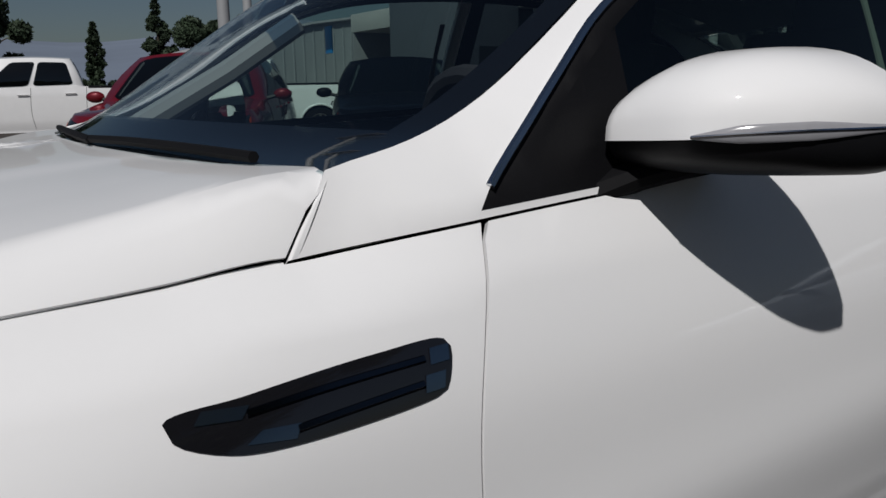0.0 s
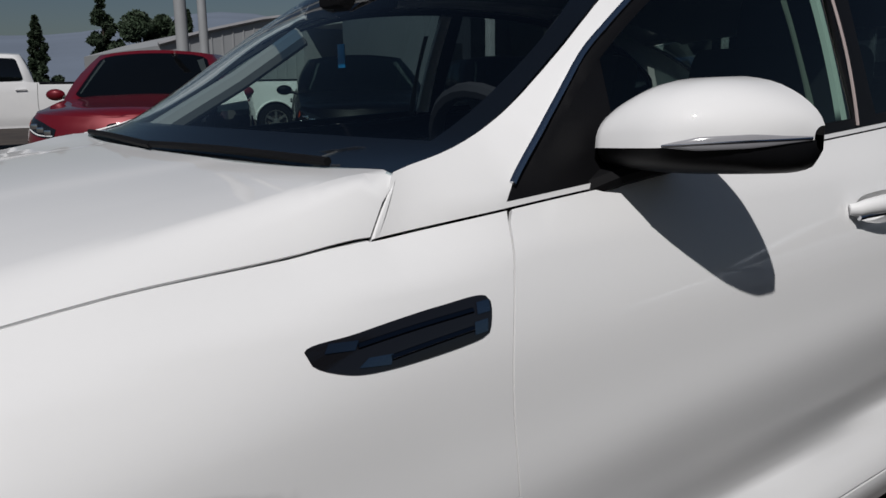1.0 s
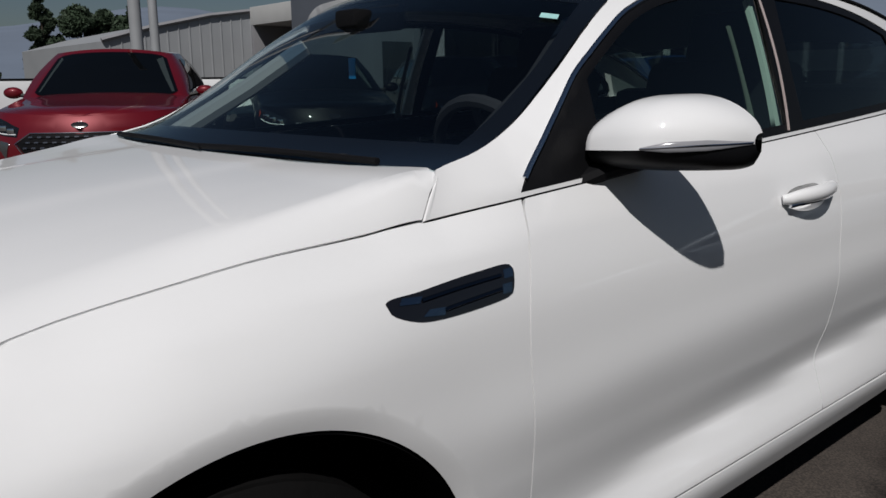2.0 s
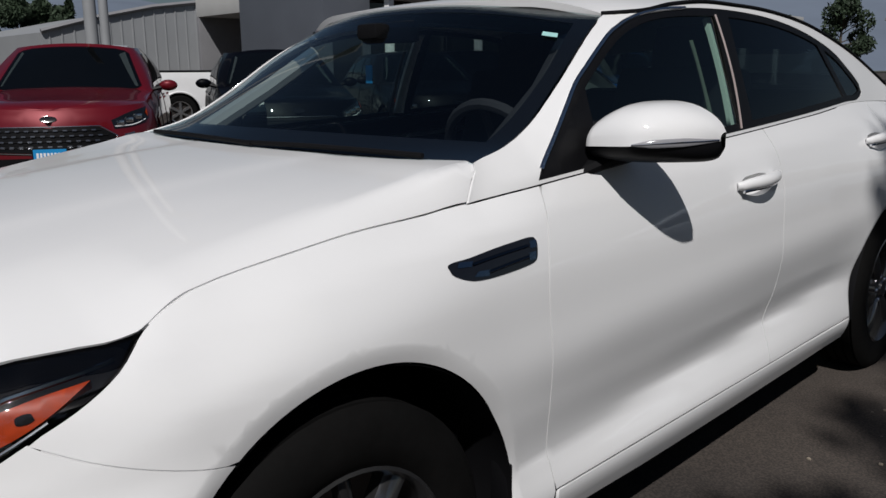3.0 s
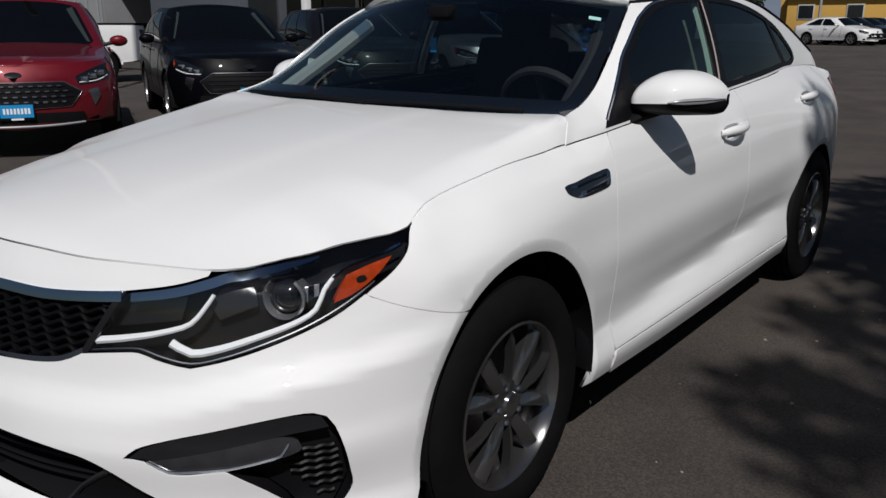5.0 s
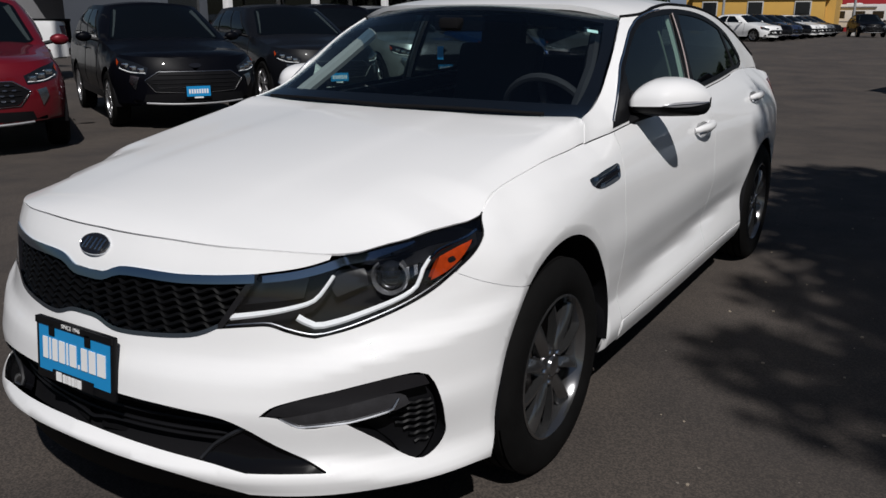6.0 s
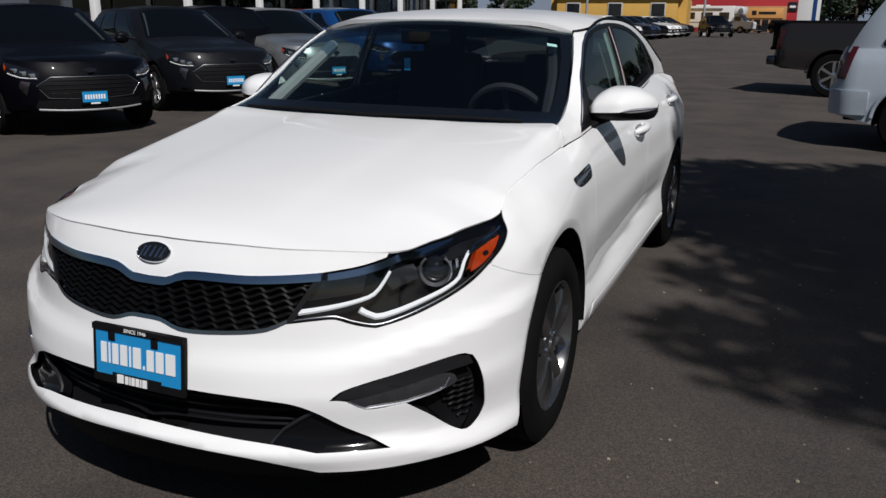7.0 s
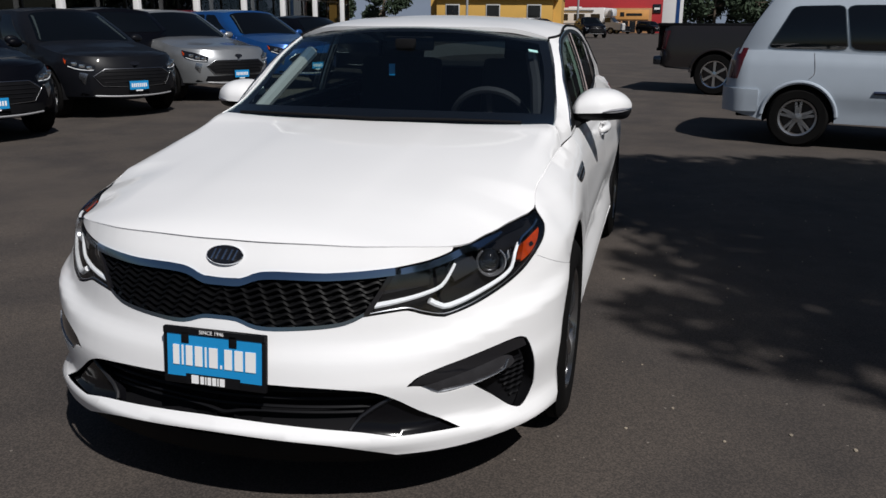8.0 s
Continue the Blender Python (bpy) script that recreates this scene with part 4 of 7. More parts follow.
def far_wheel(owner, centre, s, r, rim, width, alloy, kind):
    turn = Matrix.Translation(centre) @ Matrix.Rotation(radians(90 * s), 4, "Y")
    h = width / 2
    bm = bmesh.new()
    lathe(bm, [(rim - 0.02, -h), (r - 0.03, -h), (r, -h + 0.03), (r, h - 0.03), (r - 0.03, h), (rim + 0.02, h), (rim, h - 0.02)], turn, 32)
    w = part("wheel", bm, RUBBER, owner, "black tyre")
    bm = bmesh.new()
    lathe(bm, [(rim + 0.004, h - 0.012), (rim - 0.012, h - 0.012), (rim - 0.03, h - 0.08), (0.0005, h - 0.085)], turn, 32)
    part("rim", bm, BRAKE, w, "rim")
    bm = bmesh.new()
    n = {"pickup": 6}.get(kind, 5)
    for k in range(n):
        for j in ((-1, 1) if n == 5 else (0,)):
            a = 2 * math.pi * k / n + j * 0.16
            secs = []
            for t, hw in ((0.0, 0.030), (0.5, 0.021 if n == 5 else 0.036), (1.0, 0.020 if n == 5 else 0.040)):
                rr, z = 0.04 + (rim - 0.05) * t, h - 0.022 - 0.012 * t * (1 - t) * 4 * 0
                tx, ty = -math.sin(a), math.cos(a)
                secs.append([bm.verts.new(turn @ Vector((rr * math.cos(a) + tx * o * hw, rr * math.sin(a) + ty * o * hw, z + dz))) for o, dz in ((-1, -0.03), (-0.7, 0), (0.7, 0), (1, -0.03))])
            for a_, b_ in zip(secs, secs[1:]):
                for i in range(3):
                    bm.faces.new((a_[i], a_[i + 1], b_[i + 1], b_[i]))
    lathe(bm, [(0.06, h - 0.05), (0.055, h - 0.018), (0.0005, h - 0.012)], turn, 16)
    lathe(bm, [(rim + 0.005, h - 0.016), (rim + 0.003, h - 0.004), (rim - 0.018, h - 0.012), (rim - 0.022, h - 0.03)], turn, 32)
    bmesh.ops.recalc_face_normals(bm, faces=bm.faces)
    part("spokes", bm, alloy, w, "bright spokes")
    return w


def parked(front, angle, overhang, y0=None):
    """The pose of a vehicle whose nose is at front and which faces the angle (degrees from x)."""
    f = Vector((math.cos(radians(angle)), math.sin(radians(angle)), 0))
    p = Vector((front[0], front[1], 0)) - f * overhang
    return pose(p.x, p.y, ground_z(p.y), 0, 0, angle + 90)


ROW = "cars parked along the showroom"
A = -27
vehicle("crossover", "dark red crossover with chrome mesh grille, parked in a row", "car", RED, parked((-6.3, 2.1), A - 2, 0.92), "crossover", ROW)
vehicle("compact_suv", "black compact utility car with blue dealer plate", "car", CAR_BLACK, parked((-6.3, 5.0), A, 0.90), "suv", ROW)
vehicle("compact_suv", "charcoal grey compact utility car with blue dealer plate", "car", CAR_GREY, parked((-6.4, 7.9), A, 0.90), "suv", ROW)
vehicle("compact_suv", "silver compact utility car with blue dealer plate", "car", CAR_SILVER, parked((-6.15, 10.6), A, 0.90), "suv", ROW)
vehicle("compact_suv", "bright blue compact utility car", "car", CAR_BLUE, parked((-5.8, 13.2), A, 0.90), "suv", ROW)
vehicle("pickup_truck", "white crew-cab pickup truck parked behind the row", "truck", PLAIN_WHITE, parked((-18.7, 4.6), -112, 0.95), "pickup")
vehicle("pickup_truck", "white pickup truck parked at the end of the row", "truck", PLAIN_WHITE, parked((-17.6, -0.2), -95, 0.95), "pickup")
vehicle("compact_suv", "black utility car in the second row", "car", CAR_BLACK, parked((-12.0, 12.2), A + 180, 0.90), "suv", plate=False)
vehicle("compact_suv", "dark red utility car in the second row", "car", RED, parked((-14.0, 24.0), A, 0.90), "suv", plate=False)
vehicle("compact_suv", "black utility car near the showroom", "car", CAR_BLACK, parked((-13.0, 19.0), A, 0.90), "suv", plate=False)
vehicle("sedan_car", "black sedan beside the blue car", "car", CAR_BLACK, parked((-5.6, 16.0), A, 0.90), "sedan", plate=False)
vehicle("minivan", "pale silver minivan with red tail lights, seen from its side", "van", VAN_PAINT, parked((6.92, 7.60), -14, 0.95), "van")
vehicle("pickup_truck", "dark brown-grey pickup truck with chrome wheels", "truck", TRUCK_PAINT, parked((6.9, 14.0), -14, 0.95), "pickup", alloy=CHROME)
# far row of cars
FAR = "cars in the far row"
kinds = {}
for i, c in enumerate("wknkwwsg"):
    y = 45.8 + 2.5 * i
    m = parked((-7.0 + 0.12 * i, y), -24, 0.9)
    if c not in kinds:
        kinds[c] = vehicle("sedan_car", {"w": "white sedan in the far row", "k": "black sedan in the far row", "n": "navy sedan in the far row", "b": "blue sedan in the far row", "s": "silver sedan in the far row", "g": "grey sedan in the far row"}[c], "car",
                           {"w": PLAIN_WHITE, "k": CAR_BLACK, "n": NAVY, "b": CAR_BLUE, "s": CAR_SILVER, "g": CAR_GREY}[c], m, "sedan", FAR, plate=False, fine=0.16)
    else:
        copy_thing(kinds[c], m)
vehicle("compact_suv", "black utility car at the far end of the lot", "car", CAR_BLACK, parked((-3.9, 63.0), -72, 0.90), "suv", plate=False, fine=0.16)
vehicle("compact_suv", "black utility car before the red store", "car", CAR_BLACK, parked((-3.4, 106.0), -50, 0.90), "suv", plate=False, fine=0.16)
vehicle("compact_suv", "charcoal utility car before the red store", "car", CAR_GREY, parked((1.0, 106.0), -50, 0.90), "suv", plate=False, fine=0.16)


# ---------- buildings ----------
def block(name, x0, x1, y0, y1, z0, z1, material, parent, label="", bevel=0.02):
    return boxes(name, [(((x0 + x1) / 2, (y0 + y1) / 2, (z0 + z1) / 2), (x1 - x0, y1 - y0, z1 - z0))], material, parent, label, bevel)


def showroom():
    b = tagged(new("showroom"), "grey dealership building with glass front and white posts", "building")
    x = -21.0
    # metal-clad workshop with a shallow gable, set back
    wx = -40.0
    bm = bmesh.new()
    prof = [(14.0, 0.0), (14.0, 3.4), (16.6, 4.12), (19.7, 4.80), (22.2, 5.15), (25.5, 5.35), (30.0, 5.25), (39.0, 4.0), (39.0, 0.0)]
    verts = [[bm.verts.new((xx, y, z)) for y, z in prof] for xx in (wx - 14, wx)]
    for i in range(len(prof) - 1):
        bm.faces.new((verts[0][i], verts[0][i + 1], verts[1][i + 1], verts[1][i]))
    bm.faces.new(verts[1])
    bm.faces.new(verts[0][::-1])
    part("workshop_wall", bm, CLADDING, b, "pale grey ribbed metal wall", False)
    for y in np.arange(14.4, 24.0, 0.6):
        zt = float(np.interp(y, [k[0] for k in prof[1:-1]], [k[1] for k in prof[1:-1]]))
        block("rib", wx, wx + 0.04, y - 0.03, y + 0.03, 0, zt - 0.1, CLADDING, b, "", 0)
    bm = bmesh.new()
    tube(bm, [(wx + 0.1, y, z + 0.06) for y, z in prof[1:-1]], 0.12, 4)
    part("gable_trim", bm, GREY_WALL, b, "grey gable trim")
    # office block with a canopy over dark openings
    ox = wx + 2.0
    block("office_wall", wx, ox, 24.0, 30.6, 0, 5.2, PALE_WALL, b, "pale grey office wall")
    block("office_opening", ox, ox + 0.03, 24.5, 30.4, 4.40, 4.88, DARK_PANEL, b, "dark window band", 0)
    block("office_band", ox, ox + 0.55, 24.2, 30.6, 3.30, 4.05, CONCRETE, b, "pale fascia band")
    block("canopy", ox, ox + 1.3, 24.0, 30.6, 2.95, 3.22, GREY_WALL, b, "grey canopy")
    for y in (25.6, 28.4):
        block("office_door", ox, ox + 0.05, y - 0.9, y + 0.9, 0, 2.5, DARK_PANEL, b, "dark glazed door", 0)
    # dark entrance tower with plain sign bars
    block("entrance_tower", x - 5, x + 0.2, 16.35, 18.4, 0, 6.6, TOWER, b, "slate grey entrance tower")
    for i, w_ in enumerate((0.22, 0.18, 0.22)):
        block("sign_bar", x + 0.2, x + 0.26, 16.8 + 0.42 * i, 16.8 + 0.42 * i + w_, 5.2, 5.75, WHITE_INK, b, "plain white sign bar", 0.01)
    block("tower_opening", x + 0.2, x + 0.23, 16.7, 18.0, 0, 2.6, DARK_PANEL, b, "dark entrance", 0)
    # glass showroom
    y0, y1 = 18.4, 54.0
    block("showroom_roof", x - 12, x + 1.2, y0, y1, 3.9, 4.7, PALE_WALL, b, "pale roof band")
    block("back_wall", x - 12, x - 11.8, y0, y1, 0, 3.9, GREY_WALL, b, "inner back wall")
    block("plinth", x - 0.2, x + 0.1, y0, y1, 0, 0.45 + 0.35, GREY_WALL, b, "low plinth")
    for k, y in enumerate(np.arange(y0 + 1.0, y1, 2.0)):
        block("window_pane", x - 0.06, x - 0.04, y - 0.97, y + 0.97, 0.8, 3.9, FAR_GLASS, b, "", 0)
        block("mullion", x - 0.1, x + 0.02, y + 0.97, y + 1.03, 0.8, 3.9, DARK_PANEL, b, "", 0)
    block("transom", x - 0.1, x + 0.03, y0, y1, 2.75, 2.85, DARK_PANEL, b, "", 0)
    for y in np.arange(y0 + 0.3, y1, 4.6):
        block("post", x + 0.75, x + 1.0, y - 0.12, y + 0.12, 0, 3.95, WHITE_INK, b, "white post")
    return b


showroom()


def yellow_hall():
    b = tagged(new("yellow_building"), "yellow plastered building with small windows and a low roof", "building")
    m = pose(-22, 80, ground_z(80), 0, 0, 6)
    def add(name, x0, x1, y0, y1, z0, z1, material, label="", bevel=0.0):
        ob = block(name, x0, x1, y0, y1, z0, z1, material, b, label, bevel)
        return ob
    bm = bmesh.new()
    prof = [(0, 0), (0, 5.4), (6.6, 7.4), (13.2, 5.4), (13.2, 0)]
    r = [[bm.verts.new((x, y, z)) for x, z in prof] for y in (0, 30)]
    for i in range(4):
        bm.faces.new((r[0][i], r[1][i], r[1][i + 1], r[0][i + 1]))
    bm.faces.new(r[0][::-1])
    bm.faces.new(r[1])
    part("wall", bm, YELLOW, b, "yellow plastered wall", False)
    for s in (0, 1):
        bm = bmesh.new()
        xa, xc = (-0.8, 6.65) if s == 0 else (14.0, 6.55)
        vs = [bm.verts.new(p) for p in ((xa, -0.7, 5.25), (xc, -0.7, 7.52), (xc, 30.5, 7.52), (xa, 30.5, 5.25))]
        vt = [bm.verts.new((v.co.x, v.co.y, v.co.z + 0.25)) for v in vs]
        bm.faces.new(vs)
        bm.faces.new(vt[::-1])
        for i in range(4):
            bm.faces.new((vs[i], vs[(i + 1) % 4], vt[(i + 1) % 4], vt[i]))
        bmesh.ops.recalc_face_normals(bm, faces=bm.faces)
        part("roof", bm, GREY_WALL, b, "grey roof", False)
    add("lean_to", 1.0, 12.4, -2.4, 0.0, 0, 3.4, YELLOW, "yellow lean-to", 0.02)
    add("lean_roof", 0.5, 12.9, -2.8, 0.1, 3.4, 3.65, PALE_WALL, "pale lean-to roof", 0.02)
    for x in (2.6, 6.6, 10.6):
        w = add("window", x - 0.7, x + 0.7, -2.46, -2.40, 1.6, 2.9, PALE_WALL, "window with pale frame", 0.01)
        block("pane", x - 0.6, x + 0.6, -2.49, -2.455, 1.7, 2.8, DARK_PANEL, w, "", 0)
        w = add("window", x - 0.7, x + 0.7, -0.06, 0.0, 4.2, 5.3, PALE_WALL, "window with pale frame", 0.01)
        block("pane", x - 0.6, x + 0.6, -0.09, -0.055, 4.3, 5.2, DARK_PANEL, w, "", 0)
    b.matrix_basis = m


yellow_hall()


def red_store():
    b = tagged(new("red_store"), "long red store with a tan sign over its door", "building")
    block("wall", -15, 4.4, 0, 12, 0, 5.6, STORE_RED, b, "red store wall")
    block("wall_top", -15.2, 4.6, -0.3, 12, 5.6, 6.0, STORE_RED, b, "red parapet")
    block("entrance", -2.9, 2.9, -1.2, 0, 0, 3.6, TAN, b, "tan entrance front")
    block("sign", -2.5, 2.5, -1.32, -1.2, 1.95, 3.35, SIGN_TAN, b, "orange-tan sign board with plain mark")
    block("sign_mark", -1.7, -1.1, -1.36, -1.32, 2.4, 3.0, DARK_PANEL, b, "plain dark mark", 0)
    block("sign_bar", -0.8, 1.5, -1.36, -1.32, 2.5, 2.85, DARK_PANEL, b, "plain dark bar", 0)
    for x in (-2.0, -0.9, 0.2, 1.3):
        block("door_pane", x - 0.42, x + 0.42, -1.24, -1.2, 0.1, 1.75, DARK_PANEL, b, "", 0)
    block("side_sign", 3.0, 4.2, -0.12, 0, 2.9, 4.2, DARK_PANEL, b, "dark sign with plain pale mark", 0.02)
    block("side_mark", 3.2, 4.0, -0.16, -0.12, 3.4, 3.7, WHITE_INK, b, "", 0)
    b.matrix_basis = pose(-3.7, 128, ground_z(128), 0, 0, 0)
    p = tagged(new("pylon_sign"), "tall white pylon sign with a blue stripe", "sign")
    block("pylon", -1.12, 1.12, -0.4, 0.4, 0, 14, PLAIN_WHITE, p, "white pylon", 0.03)
    block("stripe", 0.35, 0.75, -0.43, -0.4, 0, 14, CAR_BLUE, p, "blue stripe", 0)
    p.matrix_basis = pose(1.95, 96, ground_z(96), 0, 0, 0)


red_store()


def motorhome():
    b = tagged(new("motorhome"), "white motorhome with dark windows, parked at the far end", "camper")
    block("body", 0, 6.9, 0, 2.4, 0.6, 3.15, PLAIN_WHITE, b, "white body", 0.12)
    block("cab_over", 6.6, 7.9, 0.05, 2.35, 2.1, 3.1, PLAIN_WHITE, b, "white cab-over bunk", 0.3)
    bm = bmesh.new()
    side = [(6.8, 0.5), (9.0, 0.5), (9.05, 1.15), (8.95, 1.30), (8.15, 1.42), (7.6, 2.05), (6.8, 2.05)]
    rows = [[bm.verts.new((x, y, z)) for x, z in side] for y in (0.18, 2.22)]
    for k in range(len(side)):
        bm.faces.new((rows[0][k - 1], rows[0][k], rows[1][k], rows[1][k - 1]))
    bm.faces.new(rows[0])
    bm.faces.new(rows[1][::-1])
    bmesh.ops.recalc_face_normals(bm, faces=bm.faces)
    part("cab", bm, PLAIN_WHITE, b, "white cab with a short hood", False)
    bm = bmesh.new()
    bm.faces.new([bm.verts.new(p) for p in ((8.14, 0.3, 1.47), (8.14, 2.1, 1.47), (7.68, 2.1, 2.0), (7.68, 0.3, 2.0))])
    part("cab_windscreen", bm, DARK_PANEL, b, "dark cab windscreen", False)
    block("cab_window", 7.0, 7.75, 0.165, 0.18, 1.4, 1.95, DARK_PANEL, b, "dark cab window", 0)
    block("awning", 0.8, 5.6, -0.12, 0.0, 2.75, 2.9, GREY_WALL, b, "rolled grey awning", 0.03)
    block("stripe", 0.1, 6.8, -0.01, 0.0, 1.15, 1.3, GREY_WALL, b, "grey stripe", 0)
    for x0, x1 in ((0.6, 2.2), (3.0, 4.4), (5.2, 6.4)):
        block("window", x0, x1, -0.015, 0.0, 1.6, 2.4, DARK_PANEL, b, "dark window", 0)
    block("roof_unit", 2.0, 3.4, 0.6, 1.8, 3.0, 3.3, PLAIN_WHITE, b, "roof unit", 0.05)
    for x in (1.8, 7.8):
        far_wheel(b, (x, 0.15, 0.4), 1, 0.4, 0.24, 0.25, SILVER_ALLOY, "pickup").matrix_basis = Matrix.Translation((x, 0.15, 0.4)) @ Matrix.Rotation(radians(-90), 4, "Z") @ Matrix.Translation((-x, -0.15, -0.4))
    b.matrix_basis = pose(-12.9, 105, ground_z(105), 0, 0, -14)


motorhome()


def lamp_post(x, y, h, label):
    b = tagged(new("lamp_post"), label, "lamp post", "lot lamps")
    bm = bmesh.new()
    tube(bm, [(0, 0, 0), (0, 0, h)], [0.105, 0.075], 12)
    part("pole", bm, GALVANISED, b, "pale grey steel pole")
    bm = bmesh.new()
    tube(bm, [(0, 0, 0), (0, 0, 0.75)], 0.28, 16)
    part("footing", bm, CONCRETE, b, "concrete footing")
    boxes("lamp_head", [((0.5, 0, h), (0.9, 0.35, 0.14)), ((-0.5, 0, h), (0.9, 0.35, 0.14))], GREY_PLASTIC, b, "flat lamp head", 0.03)
    b.matrix_basis = pose(x, y, ground_z(y))


lamp_post(-11.4, 4.7, 9.0, "pale grey lot lamp post on a round footing")
lamp_post(-15.8, 6.8, 9.0, "pale grey lot lamp post near the workshop")
lamp_post(-14.0, 62.0, 9.0, "pale grey lot lamp post before the yellow building")
lamp_post(-6.5, 74.0, 9.0, "pale grey lot lamp post by the far row")


# ---------- trees and hills ----------
def leaf_cloud(rng, centres, count, size):
    """Many small leaf blades scattered round clump centres, as one mesh."""
    per = count // len(centres)
    pts, cen = [], []
    for c, r in centres:
        d = rng.normal(size=(per, 3))
        d /= np.linalg.norm(d, axis=1)[:, None]
        pts.append(np.array(c) + d * (r * rng.uniform(0.35, 1.0, (per, 1))**0.6))
    p = np.vstack(pts)
    a = rng.normal(size=(len(p), 3))
    a /= np.linalg.norm(a, axis=1)[:, None]
    b = np.cross(a, rng.normal(size=(len(p), 3)))
    b /= np.linalg.norm(b, axis=1)[:, None]
    s = size * rng.uniform(0.6, 1.4, (len(p), 1))
    quad = np.stack([p - a * s, p + b * s * 0.45, p + a * s, p - b * s * 0.45], 1).reshape(-1, 3)
    faces = np.arange(len(quad)).reshape(-1, 4)
    return quad, faces


def broad_tree(x, y, h, spread, label, seed, count=9000, size=0.13, lift=0.34, top=0.98, leaves=None, trim=None, limbs=22, clump=1.0):
    rng = np.random.default_rng(seed)
    t = tagged(new("tree"), label, "tree")
    bm = bmesh.new()
    tube(bm, [(0, 0, 0), (0.05, 0.03, h * 0.18), (-0.04, 0.06, h * 0.36), (0.05, 0, h * 0.6), (0, 0, h * 0.85)], [0.03 * h, 0.024 * h, 0.02 * h, 0.012 * h, 0.004 * h], 9)
    centres = []
    for k in range(limbs):
        a, e = rng.uniform(0, 2 * math.pi), rng.uniform(lift, top)
        d = spread * math.sin(math.pi * min(0.95, (e - lift + 0.12) / (top + 0.14 - lift)))**0.7 * rng.uniform(0.45, 1.0)
        c = (d * math.cos(a), d * math.sin(a), h * e)
        size_k = clump * spread * rng.uniform(0.22, 0.40)
        if trim and not trim((x + c[0], y + c[1], c[2]), size_k):
            continue
        centres.append((c, size_k))
        z0 = h * (0.25 + 0.5 * (e - lift))
        tube(bm, [(0, 0, z0), (c[0] * 0.5, c[1] * 0.5, (z0 + c[2]) / 2 + 0.1), c], [0.009 * h, 0.005 * h, 0.001 * h], 5)
    part("trunk", bm, BARK, t, "grey-brown trunk and limbs")
    q, f = leaf_cloud(rng, centres, count, size)
    link("crown", q, f, leaves or LEAF, t, "green leaf crown", False)
    t.matrix_basis = pose(x, y, ground_z(y))
    return t


def conifer(x, y, h, spread, label, seed):
    rng = np.random.default_rng(seed)
    t = tagged(new("tree"), label, "tree")
    bm = bmesh.new()
    tube(bm, [(0, 0, 0), (0, 0, h * 0.5), (0, 0, h)], [0.02 * h, 0.012 * h, 0.002 * h], 8)
    part("trunk", bm, BARK, t, "dark trunk")
    centres = []
    for k in range(110):
        e = rng.uniform(0.06, 1.0)
        a = rng.uniform(0, 2 * math.pi)
        d = spread * (1 - e)**0.85 * rng.uniform(0.3, 1.0)
        centres.append(((d * math.cos(a), d * math.sin(a), h * e), spread * 0.22 * (1.15 - e)))
    q, f = leaf_cloud(rng, centres, 22000, 0.17)
    link("crown", q, f, NEEDLE, t, "dark needle crown", False)
    t.matrix_basis = pose(x, y, ground_z(y))


# the tree whose shade lies beside the sedan
def pruned(c, r):
    """Limbs on the lot side are cut back: their shade stays off the sedan's doors."""
    x, y = c[0] - SUN.x / SUN.z * c[2], c[1] - SUN.y / SUN.z * c[2]
    return x - r * 0.8 > (0.98 if y < 3.2 else 0.3) and 0.45 - 0.4 * max(0, x - 1.8) + r * 0.8 < y < 7.0 - r * 0.8


broad_tree(7.2, -0.3, 8.6, 3.7, "leafy street tree beside the lot", 3, 46000, 0.10, 0.58, 0.90, None, pruned, 400, 0.46)
broad_tree(11.6, -0.9, 9.0, 3.4, "leafy street tree along the lot edge", 4, 22000, 0.13, 0.52, 0.98, None, None, 60, 0.7)
broad_tree(15.5, 5.0, 10.5, 4.0, "tall leafy street tree along the lot edge", 5, 9000, 0.16, 0.30)
broad_tree(15.0, -9.5, 9.0, 3.6, "leafy street tree behind the walk", 6, 8000, 0.15, 0.35)
conifer(-56.5, 16.0, 7.7, 2.1, "dark conifer behind the workshop", 11)
conifer(-57, 12.0, 5.9, 1.5, "small conifer behind the lot", 12)
broad_tree(-56, 18.3, 5.9, 2.4, "dark round tree behind the workshop", 13, 20000, 0.18, 0.12, 0.95, NEEDLE)
broad_tree(-55.5, 20.3, 5.8, 2.2, "dark round tree beside the workshop", 14, 20000, 0.18, 0.12, 0.95, NEEDLE)
conifer(-55, 21.3, 6.4, 1.3, "slim conifer behind the workshop", 15)
broad_tree(-56, 5.6, 8.0, 3.0, "dark round tree beyond the parked trucks", 18, 16000, 0.18, 0.12, 0.95, NEEDLE)
broad_tree(-40, 118, 11.0, 4.0, "slim dark tree far behind the showroom", 16, 6000, 0.3, 0.12, 0.95, NEEDLE)
broad_tree(-46, 112, 8.0, 4.0, "round dark tree far behind the showroom", 17, 6000, 0.3, 0.12, 0.95, NEEDLE)
for i, (x, y, h) in enumerate(((8, 124, 9), (14, 126, 10), (20, 122, 9), (27, 120, 11), (34, 116, 9), (42, 110, 10))):
    broad_tree(x, y, h, 5.0, "dark roadside tree behind the store", 30 + i, 5000, 0.35, 0.10, 0.95, NEEDLE)
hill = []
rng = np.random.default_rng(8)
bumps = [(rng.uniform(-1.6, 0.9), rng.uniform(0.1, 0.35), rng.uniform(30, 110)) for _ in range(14)]
